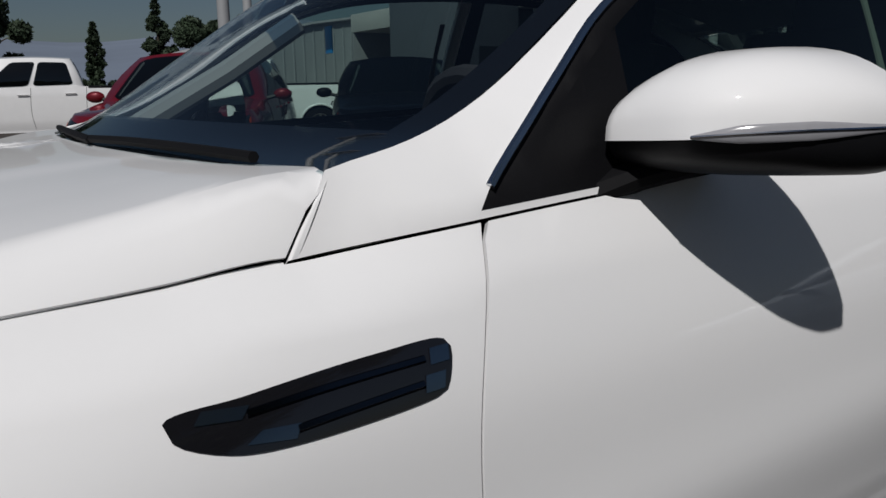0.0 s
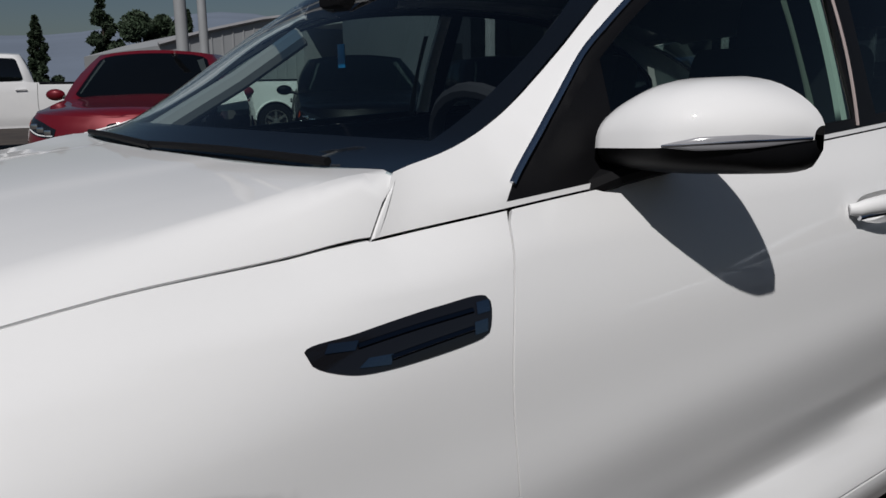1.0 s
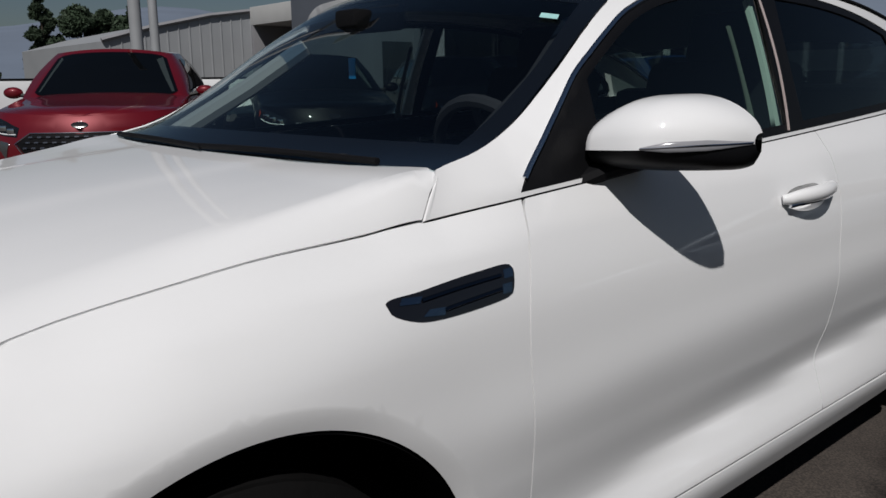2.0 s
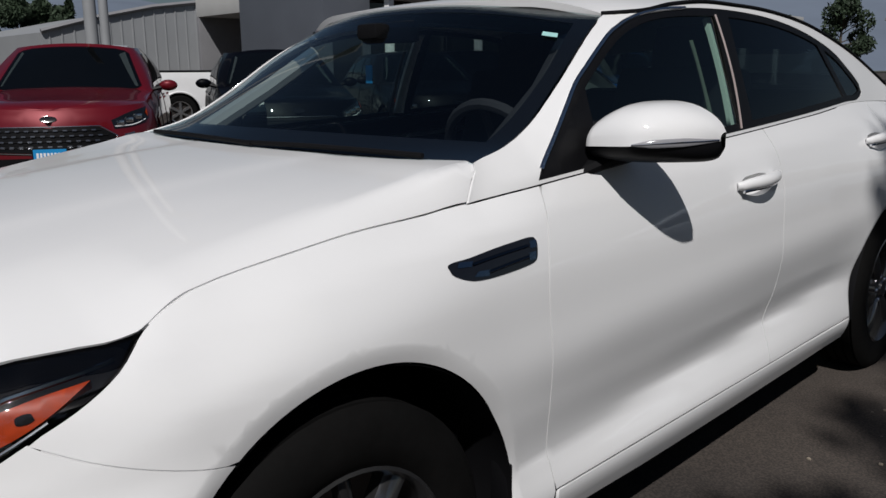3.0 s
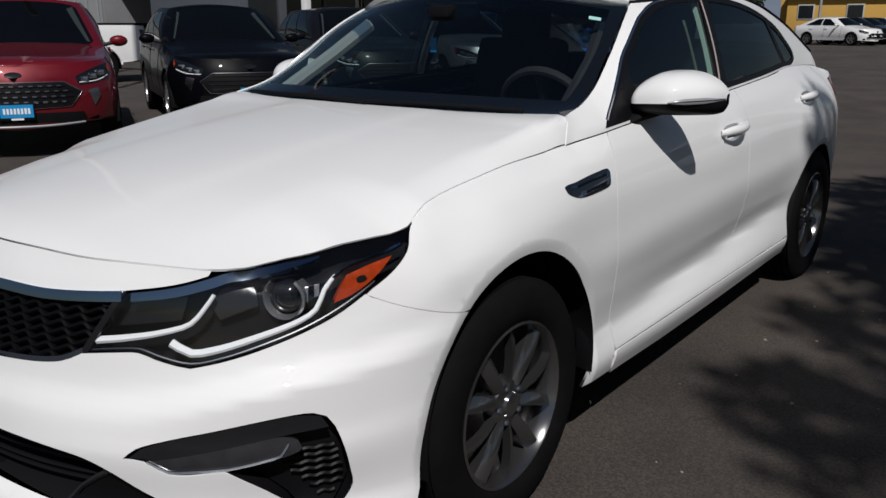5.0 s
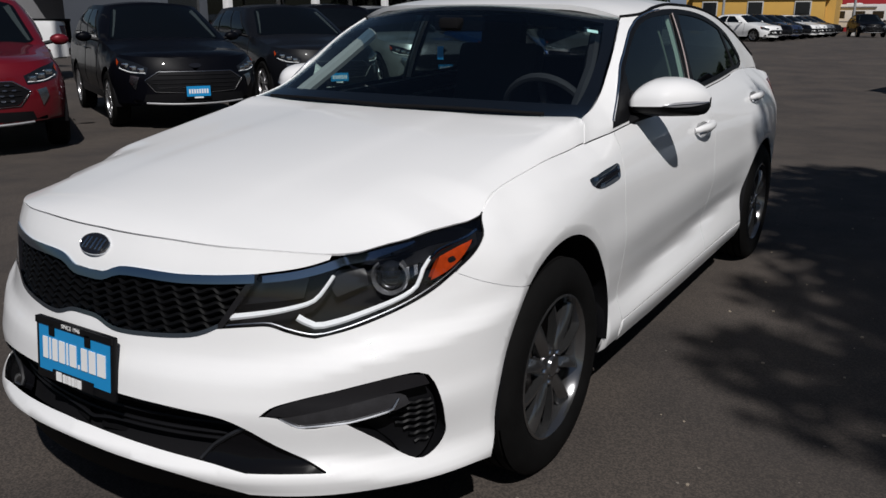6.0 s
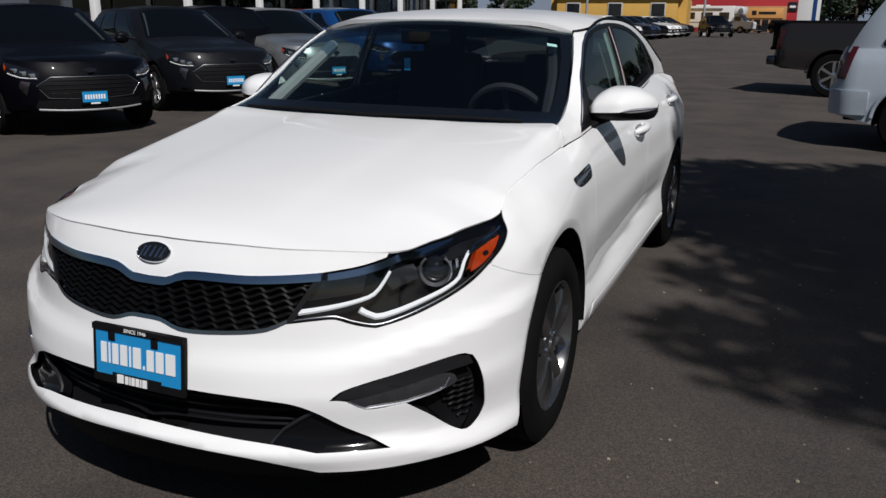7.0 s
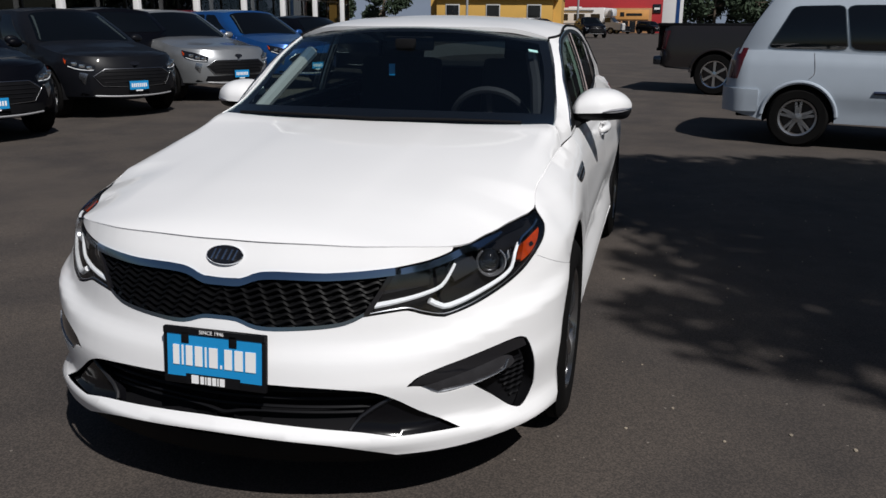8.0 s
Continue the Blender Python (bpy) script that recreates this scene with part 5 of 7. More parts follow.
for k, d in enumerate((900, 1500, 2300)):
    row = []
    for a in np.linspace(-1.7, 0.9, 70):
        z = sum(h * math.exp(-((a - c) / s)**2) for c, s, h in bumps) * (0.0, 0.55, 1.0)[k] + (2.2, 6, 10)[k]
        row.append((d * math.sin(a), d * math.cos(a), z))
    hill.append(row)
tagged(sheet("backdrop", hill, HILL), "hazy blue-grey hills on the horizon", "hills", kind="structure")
# crumbs and dry leaves on the asphalt
rng = np.random.default_rng(21)
bm = bmesh.new()
for k in range(260):
    x, y = rng.uniform(0.95, 4.5), rng.uniform(-2.2, 7.0)
    if k % 3 == 0:
        x, y = rng.uniform(-3.5, 1.0), rng.uniform(-3.0, -1.2)
    r = rng.uniform(0.003, 0.009)
    bmesh.ops.create_icosphere(bm, subdivisions=1, radius=r, matrix=Matrix.Translation((x, y, ground_z(y) + r * 0.35)) @ Matrix.Diagonal((1, rng.uniform(0.6, 1.6), 0.6, 1)))
tagged(part("grit", bm, CRUMB, None, ""), "pale crumbs and grit on the asphalt", "grit", kind="stuff")
# ---------- the white sedan ----------
def sedan_at(uz):
    """The shell over both sides: u beyond the nose runs on over the car's right."""
    uz = np.asarray(uz, float)
    over = uz[:, 0] < sedan.nose
    q = np.column_stack([np.where(over, 2 * sedan.nose - uz[:, 0], uz[:, 0]), uz[:, 1]])
    return sedan.at(q) * np.where(over, -1, 1)[:, None]**np.array([1, 2, 2])


TOP = np.array(sedan.rows[0])


def top_z(u):
    return np.interp(u, TOP[:, 0], TOP[:, 2])


def top_xy(us):
    p, n = sedan.plan(us)
    return p + n * np.interp(us, TOP[:, 0], TOP[:, 1])[:, None]


LAMP = [(-0.995, 0.768, 1), (-0.88, 0.776), (-0.772, 0.796, 1), (-0.62, 0.820), (-0.49, 0.830), (-0.372, 0.840), (-0.285, 0.853, 1), (-0.315, 0.832), (-0.362, 0.803), (-0.41, 0.777),
        (-0.478, 0.745), (-0.545, 0.710), (-0.62, 0.680), (-0.73, 0.646), (-0.80, 0.629), (-0.858, 0.6185, 1), (-0.886, 0.623), (-0.932, 0.635), (-0.968, 0.647), (-1.02, 0.645), (-1.104, 0.636, 1)]
GRILLE = [(sedan.nose, 0.731), (-1.468, 0.733, 1), (-1.405, 0.753, 1), (-1.19, 0.758), (-1.003, 0.769, 1), (-1.098, 0.637, 1), (-1.152, 0.614), (-1.295, 0.598), (-1.412, 0.597, 1),
          (-1.475, 0.615, 1), (sedan.nose, 0.617)]
INTAKE = [(sedan.nose, 0.452), (-1.33, 0.450), (-1.18, 0.444), (-1.078, 0.431), (-1.022, 0.407), (-0.955, 0.363), (-0.835, 0.296, 1), (-0.911, 0.298), (-1.024, 0.299, 1), (-1.111, 0.313),
          (-1.232, 0.324), (-1.396, 0.335), (sedan.nose, 0.340)]
FOG = [(-0.990, 0.441, 1), (-0.963, 0.463), (-0.892, 0.485), (-0.82, 0.500), (-0.735, 0.516), (-0.655, 0.526), (-0.616, 0.525), (-0.590, 0.514), (-0.574, 0.490), (-0.556, 0.435), (-0.543, 0.375), (-0.538, 0.343),
       (-0.555, 0.310), (-0.604, 0.290), (-0.64, 0.301), (-0.725, 0.366), (-0.792, 0.415, 1), (-0.900, 0.409), (-0.948, 0.437)]
SEAM = [(-0.480, 0.743, 1), (-0.405, 0.711), (-0.30, 0.676), (-0.2039, 0.6521, 1)]
DOOR_FRONT = [(0.618, 0.9755, 1), (0.603, 0.938), (0.560, 0.804), (0.554, 0.663), (0.563, 0.53), (0.575, 0.40), (0.582, 0.300, 1)]
DOOR_MID = [(1.765, 1.034, 1), (1.762, 0.89), (1.735, 0.70), (1.735, 0.53), (1.72, 0.42), (1.705, 0.300, 1)]
DOOR_REAR = [(2.86, 1.092, 1), (2.80, 0.98), (2.735, 0.84), (2.64, 0.70)]
HANDLES = ((1.452, 1.700, 0.898), (2.525, 2.765, 0.960))
ARCH_F, ARCH_R, ARCH_RAD = (0.035, 0.335), (2.80, 0.335), 0.397


def build_sedan():
    car = tagged(new("sedan"), "glossy white four-door sedan with black mesh grille, parked on asphalt", "car")
    hood = hood_at
    gap = -0.0018
    lamp_line = curve(LAMP, 0.02)
    tip = int(np.argmax(lamp_line[:, 0]))
    on_top = (lamp_line[:, 0] > -0.7715) & (np.arange(len(lamp_line)) <= tip)
    lamp_line[on_top, 1] = top_z(lamp_line[on_top, 0]) - 0.0015
    rise = float(top_z(-0.772)) - 0.0015 - 0.796
    inner = (lamp_line[:, 0] <= -0.772) & (lamp_line[:, 1] > 0.755)
    lamp_line[inner, 1] += rise * np.clip((lamp_line[inner, 0] + 0.995) / 0.223, 0, 1)
    # hood
    us = np.concatenate([np.linspace(sedan.nose, -0.42, 60), np.linspace(-0.41, -0.06, 40), np.linspace(-0.04, 0.412, 30)])
    edge = top_xy(us)
    rear = curve([(0.7915, 0.412, 1), (0.776, 0.442), (0.760, 0.478, 1), (0.55, 0.452), (0.28, 0.425), (0, 0.415)], 0.03, False)
    half = np.vstack([edge, rear[1:]])
    full = np.vstack([half, (half * (-1, 1))[::-1][1:-1]])
    patch("hood", hood, grown(full, gap * 0.6), PAINT, car, "white hood with two soft creases", step=0.028, lip=0.006)
    curl = np.array([(u + (radius + d) * math.cos(a), z + (radius + d) * math.sin(a)) for u, z, radius in sedan.arches for d in (0.005, 0.011, 0.018, 0.025, 0.031, 0.0355, 0.0375) for a in np.linspace(-0.3, math.pi + 0.3, 64)])
    # bumper, with openings for grille, intake and fog lamps
    us = np.linspace(sedan.nose, -0.806, 40)
    i0 = int(np.argmin(np.abs(lamp_line[:, 0] + 0.812) + 10 * (lamp_line[:, 1] < 0.75)))
    i1 = int(np.argmin(np.hypot(lamp_line[:, 0] + 0.480, lamp_line[:, 1] - 0.743)))
    lamp_ring = np.vstack([lamp_line[i0::-1], lamp_line[:i1 - 1:-1]])
    seam = curve(SEAM, 0.02, False)
    arch_low = np.array([(ARCH_F[0] + (ARCH_RAD + 0.012 * k) * math.cos(radians(127 + 54 * k)), ARCH_F[1] + (ARCH_RAD + 0.012 * k) * math.sin(radians(127 + 54 * k))) for k in np.linspace(0, 1, 18)])
    bottom = curve([(-0.397, 0.224, 1), (-0.45, 0.232), (-0.65, 0.236), (-0.82, 0.234), (-1.02, 0.236, 1), (-1.11, 0.262), (-1.2, 0.282), (-1.42, 0.300), (sedan.nose, 0.303)], 0.03, False)
    half = np.vstack([np.column_stack([us, top_z(us) - 0.001]), lamp_ring, seam[1:], arch_low[1:], [(-0.379, 0.28)], bottom])
    bump = np.vstack([half, np.column_stack([2 * sedan.nose - half[::-1, 0], half[::-1, 1]])[1:-1]])
    full_hole = lambda k: curve([*k, *[(2 * sedan.nose - q[0], *q[1:]) for q in k[::-1]][1:-1]], 0.02)
    grille_line, intake_line, fog_line = full_hole(GRILLE), full_hole(INTAKE), curve(FOG, 0.02)
    fog_other = np.column_stack([2 * sedan.nose - fog_line[:, 0], fog_line[:, 1]])
    patch("bumper", sedan_at, grown(bump, gap), PAINT, car, "white front bumper with sculpted lower lip", holes=[grille_line, intake_line, fog_line, fog_other], step=0.017, lip=0.003, extra=np.vstack([curl, curl * (-1, 1) + (2 * sedan.nose, 0)]))
    # fenders, doors, quarter panels, sills
    us = np.concatenate([np.linspace(-0.276, -0.06, 26), np.linspace(-0.04, 0.618, 40)])
    door_front, door_mid = curve(DOOR_FRONT, 0.02, False), curve(DOOR_MID, 0.02, False)
    fender = np.vstack([np.column_stack([us, top_z(us) - 0.001]), door_front[1:], [(0.586, 0.225), (0.412, 0.225)], ring(ARCH_F, ARCH_RAD, -8, 126.6, 44), seam[-2::-1] - (0, 0.0018), lamp_line[tip:i1][::-1]])
    us = np.linspace(0.624, 1.762, 60)
    door1 = np.vstack([np.column_stack([us, top_z(us) - 0.001]), door_mid[1:], door_front[::-1][:-1]])
    us = np.linspace(1.769, 2.86, 36)
    door_rear = np.vstack([curve(DOOR_REAR, 0.02, False), ring(ARCH_R, 0.385, 112, 176, 20), [(2.412, 0.300)]])
    door2 = np.vstack([np.column_stack([us, top_z(us) - 0.001]), door_rear[1:], door_mid[::-1][:-1]])
    us = np.linspace(2.866, sedan.tail, 50)
    quarter = np.vstack([np.column_stack([us, top_z(us) - 0.001]), [(sedan.tail, 0.24), (3.4, 0.23), (3.2, 0.24)], ring(ARCH_R, 0.372, -10, 112, 40), curve(DOOR_REAR, 0.02, False)[::-1][:-1]])
    sill = np.array([(0.592, 0.297), (1.0, 0.297), (1.6, 0.297), (2.0, 0.297), (2.43, 0.297), (2.437, 0.215), (2.0, 0.205), (1.5, 0.200), (1.0, 0.200), (0.592, 0.212)])
    sill = curve([(*k, 1) for k in sill], 0.03)
    cups = [curve([(y0 + 0.03, z - 0.024), ((y0 + y1) / 2 - 0.01, z - 0.044), (y1 - 0.035, z - 0.030), (y1 - 0.02, z - 0.004), (y1 - 0.05, z + 0.014), ((y0 + y1) / 2, z + 0.018), (y0 + 0.05, z + 0.010),
                   (y0 + 0.02, z - 0.008)], 0.014) for y0, y1, z in HANDLES]
    for name, out, label in (("fender", fender, "white front fender"), ("door", door1, "white front door"), ("door", door2, "white rear door"),
                             ("quarter_panel", quarter, "white rear quarter panel"), ("sill", sill, "white moulded sill")):
        for m in (False, True):
            patch(name, sedan_at, grown(out, gap), PAINT, car, label, holes=[h for h in cups if inside(out, h[:1])[0]], step=0.02 if name in ("fender", "quarter_panel") else 0.026, lip=0.008, mirror=m, extra=curl)
    # dark inner body behind the joints
    us = np.linspace(sedan.nose + 0.03, sedan.tail - 0.03, 90)
    arch_f, arch_r = np.array(ring(ARCH_F, ARCH_RAD + 0.012, 200, -20, 50)), np.array(ring(ARCH_R, 0.384, 200, -20, 50))
    low = np.vstack([[(sedan.tail - 0.03, 0.27)], arch_r[::-1][:1] * (1, 0) + (0, 0.23), arch_r[::-1], arch_r[:1] * (1, 0) + (0, 0.23), arch_f[::-1][:1] * (1, 0) + (0, 0.24), arch_f[::-1],
                     arch_f[:1] * (1, 0) + (0, 0.27), [(-1.0, 0.27), (sedan.nose + 0.03, 0.31)]])
    lining = np.vstack([np.column_stack([us, top_z(us) - 0.05]), low])
    both("inner_body", sedan_at, lining, BLACK, car, "black inner body", step=0.06, lip=0.0, sink=0.075)
    # painted channel under the joints of hood, fender and pillar
    for m in (False, True):
        for u0, u1 in ((-0.272, 0.41), (2.5, 3.5)):
            bm = bmesh.new()
            tube(bm, flipped(line3(sedan_at, [(u, top_z(u) - 0.001, 1) for u in np.linspace(u0, u1, 70)], 0.0105, 1.0), m), 0.0075, 6)
            part("joint_channel", bm, PAINT, car, "white joint channel")
        bm = bmesh.new()
        tube(bm, flipped(line3(sedan_at, [(*k, 1) for k in seam[1:-1]], 0.0065, 1.0), m), 0.005, 6)
        part("joint_channel", bm, PAINT, car, "white joint channel")
        boxes("mud_flap", [(((-1 if m else 1) * 0.868, 0.436, 0.345), (0.05, 0.016, 0.13))], BLACK_PLASTIC, car, "small black mud flap", 0.006)
        cut = curve([(0.7915, 0.412, 1), (0.776, 0.442), (0.760, 0.478, 1)], 0.006, False)
        a = hood_at(cut) + (0.0, 0.0015, -0.001)
        k = np.linspace(0, 1, len(cut))
        b = window_side_at(np.column_stack([0.424 + 0.054 * k, belt_z(0.424 + 0.054 * k) * (1 - k) + 1.034 * k])) + (-0.0004, 0.0, -0.0004)
        b[:, 2] = np.maximum(b[:, 2], a[:, 2] - 0.004)
        g = np.array([b, b * 0.5 + a * 0.5, a, a + (-0.008, -0.004, -0.012)]) * ((-1 if m else 1), 1, 1)
        sheet("pillar_base", g if m else g[::-1], PAINT, car, "white pillar base")
    # wheel wells
    for y, rad in ((ARCH_F[0], ARCH_RAD), (ARCH_R[0], 0.375)):
        for s in (1, -1):
            bm = bmesh.new()
            lathe(bm, [(rad - 0.004, 0.0), (rad + 0.004, -0.05), (rad + 0.004, -0.34), (0.05, -0.34)], Matrix.Translation((s * 0.905, y, 0.335)) @ Matrix.Rotation(radians(90 * s), 4, "Y") @ Matrix.Rotation(radians(82 if s > 0 else -98), 4, "Z"), 40, radians(196))
            part("wheel_well", bm, BLACK, car, "matte black wheel well liner")
    # headlights
    lens_line = grown(lamp_line, -0.003)
    for m in (False, True):
        hl = patch("headlight", sedan_at, lens_line, CLEAR, car, "clear swept headlight with white light guides", step=0.03, lip=0.004, mirror=m)
        hl.visible_shadow = False
        patch("housing", sedan_at, grown(lamp_line, -0.0005), BLACK_PLASTIC, hl, "black lamp housing", step=0.03, lip=0.0, sink=0.055, mirror=m)
        wall3 = [sedan_at(lamp_line), line3(sedan_at, [tuple(k) + (1,) for k in lamp_line] + [tuple(lamp_line[0])], 0.055, 1.0)[:-1]]
        g = np.array([np.vstack([w, w[:1]]) for w in wall3]) * ((-1 if m else 1), 1, 1)
        sheet("rim", g if m else g[::-1], GLOSS_BLACK, hl)
        # chrome band along the upper edge
        ut = np.linspace(-0.985, -0.56, 26)
        crest = lamp_line[:tip + 1]
        zt = np.interp(ut, crest[:, 0], crest[:, 1]) - 0.004
        band = np.vstack([np.column_stack([ut, zt]), np.column_stack([ut, zt - np.interp(ut, (-0.985, -0.8, -0.7, -0.56), (0.017, 0.020, 0.014, 0.003))])[::-1]])
        patch("chrome_band", sedan_at, band, SKY_CHROME, hl, "chrome band tinted with sky reflection", step=0.03, lip=0.012, sink=0.002, mirror=m)
        for knots, r in (([(-1.068, 0.664), (-1.0, 0.673), (-0.918, 0.687), (-0.857, 0.705), (-0.829, 0.733), (-0.806, 0.763)], 0.0062),
                         ([(-0.900, 0.667), (-0.857, 0.646), (-0.812, 0.651), (-0.729, 0.671), (-0.625, 0.702), (-0.590, 0.722), (-0.567, 0.762), (-0.538, 0.790)], 0.0068)):
            bm = bmesh.new()
            pts = flipped(line3(sedan_at, knots, 0.009), m)
            tube(bm, pts, [r * (1.4 - 0.75 * k / len(pts)) for k in range(len(pts))], 8)
            part("light_guide", bm, GUIDE, hl, "white light guide")
        amber = curve([(-0.386, 0.811, 1), (-0.458, 0.800), (-0.513, 0.787, 1), (-0.534, 0.760, 1), (-0.551, 0.732, 1), (-0.508, 0.745), (-0.455, 0.770)], 0.012)
        lens = patch("side_marker", sedan_at, amber, AMBER, hl, "amber side marker", step=0.014, lip=0.02, sink=0.006, mirror=m)
        bulb = curve([(-0.492, 0.777), (-0.470, 0.781), (-0.466, 0.773), (-0.490, 0.768)], 0.006)
        patch("marker_bulb", sedan_at, bulb, BLACK, lens, "dark bulb holder", step=0.01, lip=0.0, sink=0.005, mirror=m)
        bm = bmesh.new()
        tube(bm, flipped(line3(sedan_at, [(-0.545, 0.782), (-0.520, 0.796), (-0.460, 0.808), (-0.385, 0.819), (-0.345, 0.826)], 0.005), m), 0.0042, 6)
        part("marker_trim", bm, SKY_CHROME, hl, "chrome trim over the marker, tinted with sky reflection")
        # faceted reflector between projector and guide, and the grey bezel before it
        for k in range(5):
            u0, z0 = -0.628 + 0.013 * k, 0.728 + 0.006 * k
            facet = curve([(u0, z0, 1), (u0 + 0.011, z0 + 0.004, 1), (u0 + 0.014, z0 + 0.048 - 0.003 * k, 1), (u0 + 0.003, z0 + 0.047 - 0.003 * k, 1)], 0.01)
            patch("reflector_facet", sedan_at, facet, RING if k % 2 else DARK_CHROME, hl, step=0.012, lip=0.006, sink=0.020 + 0.003 * (k % 2), mirror=m)
        bezel = curve([(-0.822, 0.745, 1), (-0.79, 0.776, 1), (-0.72, 0.786, 1), (-0.715, 0.735, 1), (-0.80, 0.708, 1)], 0.02)
        patch("inner_bezel", sedan_at, bezel, DARK_GREY, hl, "dark grey inner bezel", step=0.02, lip=0.02, sink=0.030, mirror=m)
        inner_lens = curve([(-1.035, 0.745, 1), (-0.87, 0.758, 1), (-0.885, 0.708, 1), (-1.05, 0.690, 1)], 0.02)
        patch("inner_lamp", sedan_at, inner_lens, LENS, hl, "dark glossy inner lamp", step=0.03, lip=0.02, sink=0.034, mirror=m)
        c = Vector(flipped(line3(sedan_at, [(-0.652, 0.750), (-0.648, 0.750)], 0.040), m)[0])
        way = Vector(((-1 if m else 1) * 0.42, -0.90, 0.05)).normalized()
        turn = Matrix.Translation(c) @ way.to_track_quat("Z", "Y").to_matrix().to_4x4()
        bm = bmesh.new()
        lathe(bm, [(0.043, -0.03), (0.047, 0.014), (0.043, 0.019), (0.038, 0.010), (0.036, -0.012)], turn @ Matrix.Rotation(radians(125), 4, "Z"), 30, radians(290))
        part("projector_ring", bm, RING, hl, "chrome horseshoe ring")
        bm = bmesh.new()
        lathe(bm, [(0.036, -0.02), (0.035, -0.004), (0.031, 0.004), (0.024, 0.011), (0.013, 0.016), (0.0005, 0.018)], turn, 24)
        part("projector_lens", bm, LENS, hl, "glass projector lens")
        # bright moulding along the lower edge
        bm = bmesh.new()
        tube(bm, flipped(line3(sedan_at, [(-1.085, 0.643), (-1.02, 0.651), (-0.965, 0.653), (-0.928, 0.641), (-0.858, 0.626), (-0.795, 0.636), (-0.73, 0.653), (-0.62, 0.687), (-0.54, 0.721), (-0.45, 0.767)], 0.006), m), 0.0026, 6)
        part("lamp_moulding", bm, SATIN, hl, "satin lower moulding")
    # grille
    both_gr = patch("grille", sedan_at, grille_line, BLACK, car, "black grille with a wave mesh in a chrome frame", step=0.04, lip=0.0, sink=0.045)
    top = [k[:2] for k in GRILLE[:5]]
    top = [(2 * sedan.nose - k[0], k[1]) for k in top[::-1]][:-1] + top
    low = [k[:2] for k in GRILLE[5:]]
    low = low + [(2 * sedan.nose - k[0], k[1]) for k in low[::-1]][1:]
    strip = lambda line, wide: curve([(*k, 1) for k in line] + [(k[0], k[1] + wide, 1) for k in line[::-1]], 0.02)
    patch("chrome_strip", sedan_at, strip(curve(top, 0.02, False), -0.021), SKY_CHROME, both_gr, "chrome upper strip tinted with sky reflection", step=0.03, lip=0.02, sink=-0.004)
    patch("chrome_strip", sedan_at, strip(curve(low, 0.02, False), 0.011), SKY_CHROME, both_gr, "chrome lower strip tinted with sky reflection", step=0.03, lip=0.02, sink=-0.001)
    inner_line = grown(grille_line, -0.004)
    for r in range(10):
        z0 = 0.602 + 0.0168 * r
        run, runs = [], []
        for u in np.arange(-2.06, -0.99, 0.004):
            k = abs(u - sedan.nose)
            w = (k / 0.060 + 0.12 * r) % 1.0
            z = z0 + 0.0105 * (0.5 - 0.5 * math.cos(math.pi * (w / 0.70 if w < 0.70 else (1 - w) / 0.30))) - 0.006 + 0.014 * max(0, k - 0.1)
            if inside(inner_line, np.array([(u, z)]))[0]:
                run.append((u, z))
            elif run:
                runs.append(run)
                run = []
        for run in runs + [run]:
            if len(run) > 6:
                bm = bmesh.new()
                tube(bm, line3(sedan_at, [(*k, 1) for k in run], 0.012, 0.0041), 0.0074, 6, 0.8)
                part("mesh_bar", bm, GRILLE_BLACK, both_gr)
    for m in (False, True):
        divider = curve([(-0.992, 0.769, 1), (-1.008, 0.769, 1), (-1.104, 0.638, 1), (-1.086, 0.638, 1)], 0.02)
        patch("grille_end", sedan_at, divider, GLOSS_BLACK, both_gr, "gloss black end piece", step=0.02, lip=0.02, sink=-0.001, mirror=m)
    # lower intake with its mesh and glossy corner pieces
    intake = patch("lower_intake", sedan_at, intake_line, BLACK, car, "black lower air intake", step=0.05, lip=0.0, sink=0.075)
    for z0 in (0.335, 0.362, 0.389, 0.416, 0.441):
        pts = [(u, z0 + (0.012 if z0 < 0.35 else 0)) for u in np.arange(-2.06, -0.99, 0.02) if inside(grown(intake_line, -0.012), np.array([(u, z0)]))[0]]
        if len(pts) > 3:
            bm = bmesh.new()
            tube(bm, line3(sedan_at, [(*k, 1) for k in pts], 0.045), 0.0055, 6)
            part("intake_bar", bm, BLACK_PLASTIC, intake)
    for m in (False, True):
        wing = curve([(-0.845, 0.301, 1), (-0.955, 0.358), (-1.022, 0.402, 1), (-1.066, 0.377), (-1.112, 0.345), (-1.145, 0.321, 1), (-1.02, 0.303), (-0.92, 0.301)], 0.015)
        patch("corner_piece", sedan_at, wing, PIANO, intake, "gloss black corner piece", step=0.02, lip=0.03, sink=0.02, mirror=m)
        bm = bmesh.new()
        tube(bm, flipped(line3(sedan_at, [(-1.022, 0.404), (-1.066, 0.378), (-1.112, 0.346), (-1.146, 0.322)], 0.018), m), 0.006, 6)
        part("corner_edge", bm, DARK_GREY, intake, "dark grey corner edge")
    # fog lamp pockets
    for m in (False, True):
        rim_line = grown(fog_line, 0.0015)
        pocket = patch("fog_pocket", sedan_at, grown(fog_line, -0.001), BLACK_PLASTIC, car, "black fog lamp pocket with a clear lamp strip", step=0.025, lip=0.0, sink=0.045, mirror=m)
        g = np.array([np.vstack([w, w[:1]]) for w in (line3(sedan_at, [tuple(k) + (1,) for k in rim_line] + [tuple(rim_line[0])], d_, 1.0)[:-1] for d_ in (0.001, 0.045))]) * ((-1 if m else 1), 1, 1)
        sheet("pocket_rim", g if m else g[::-1], BLACK_PLASTIC, pocket)
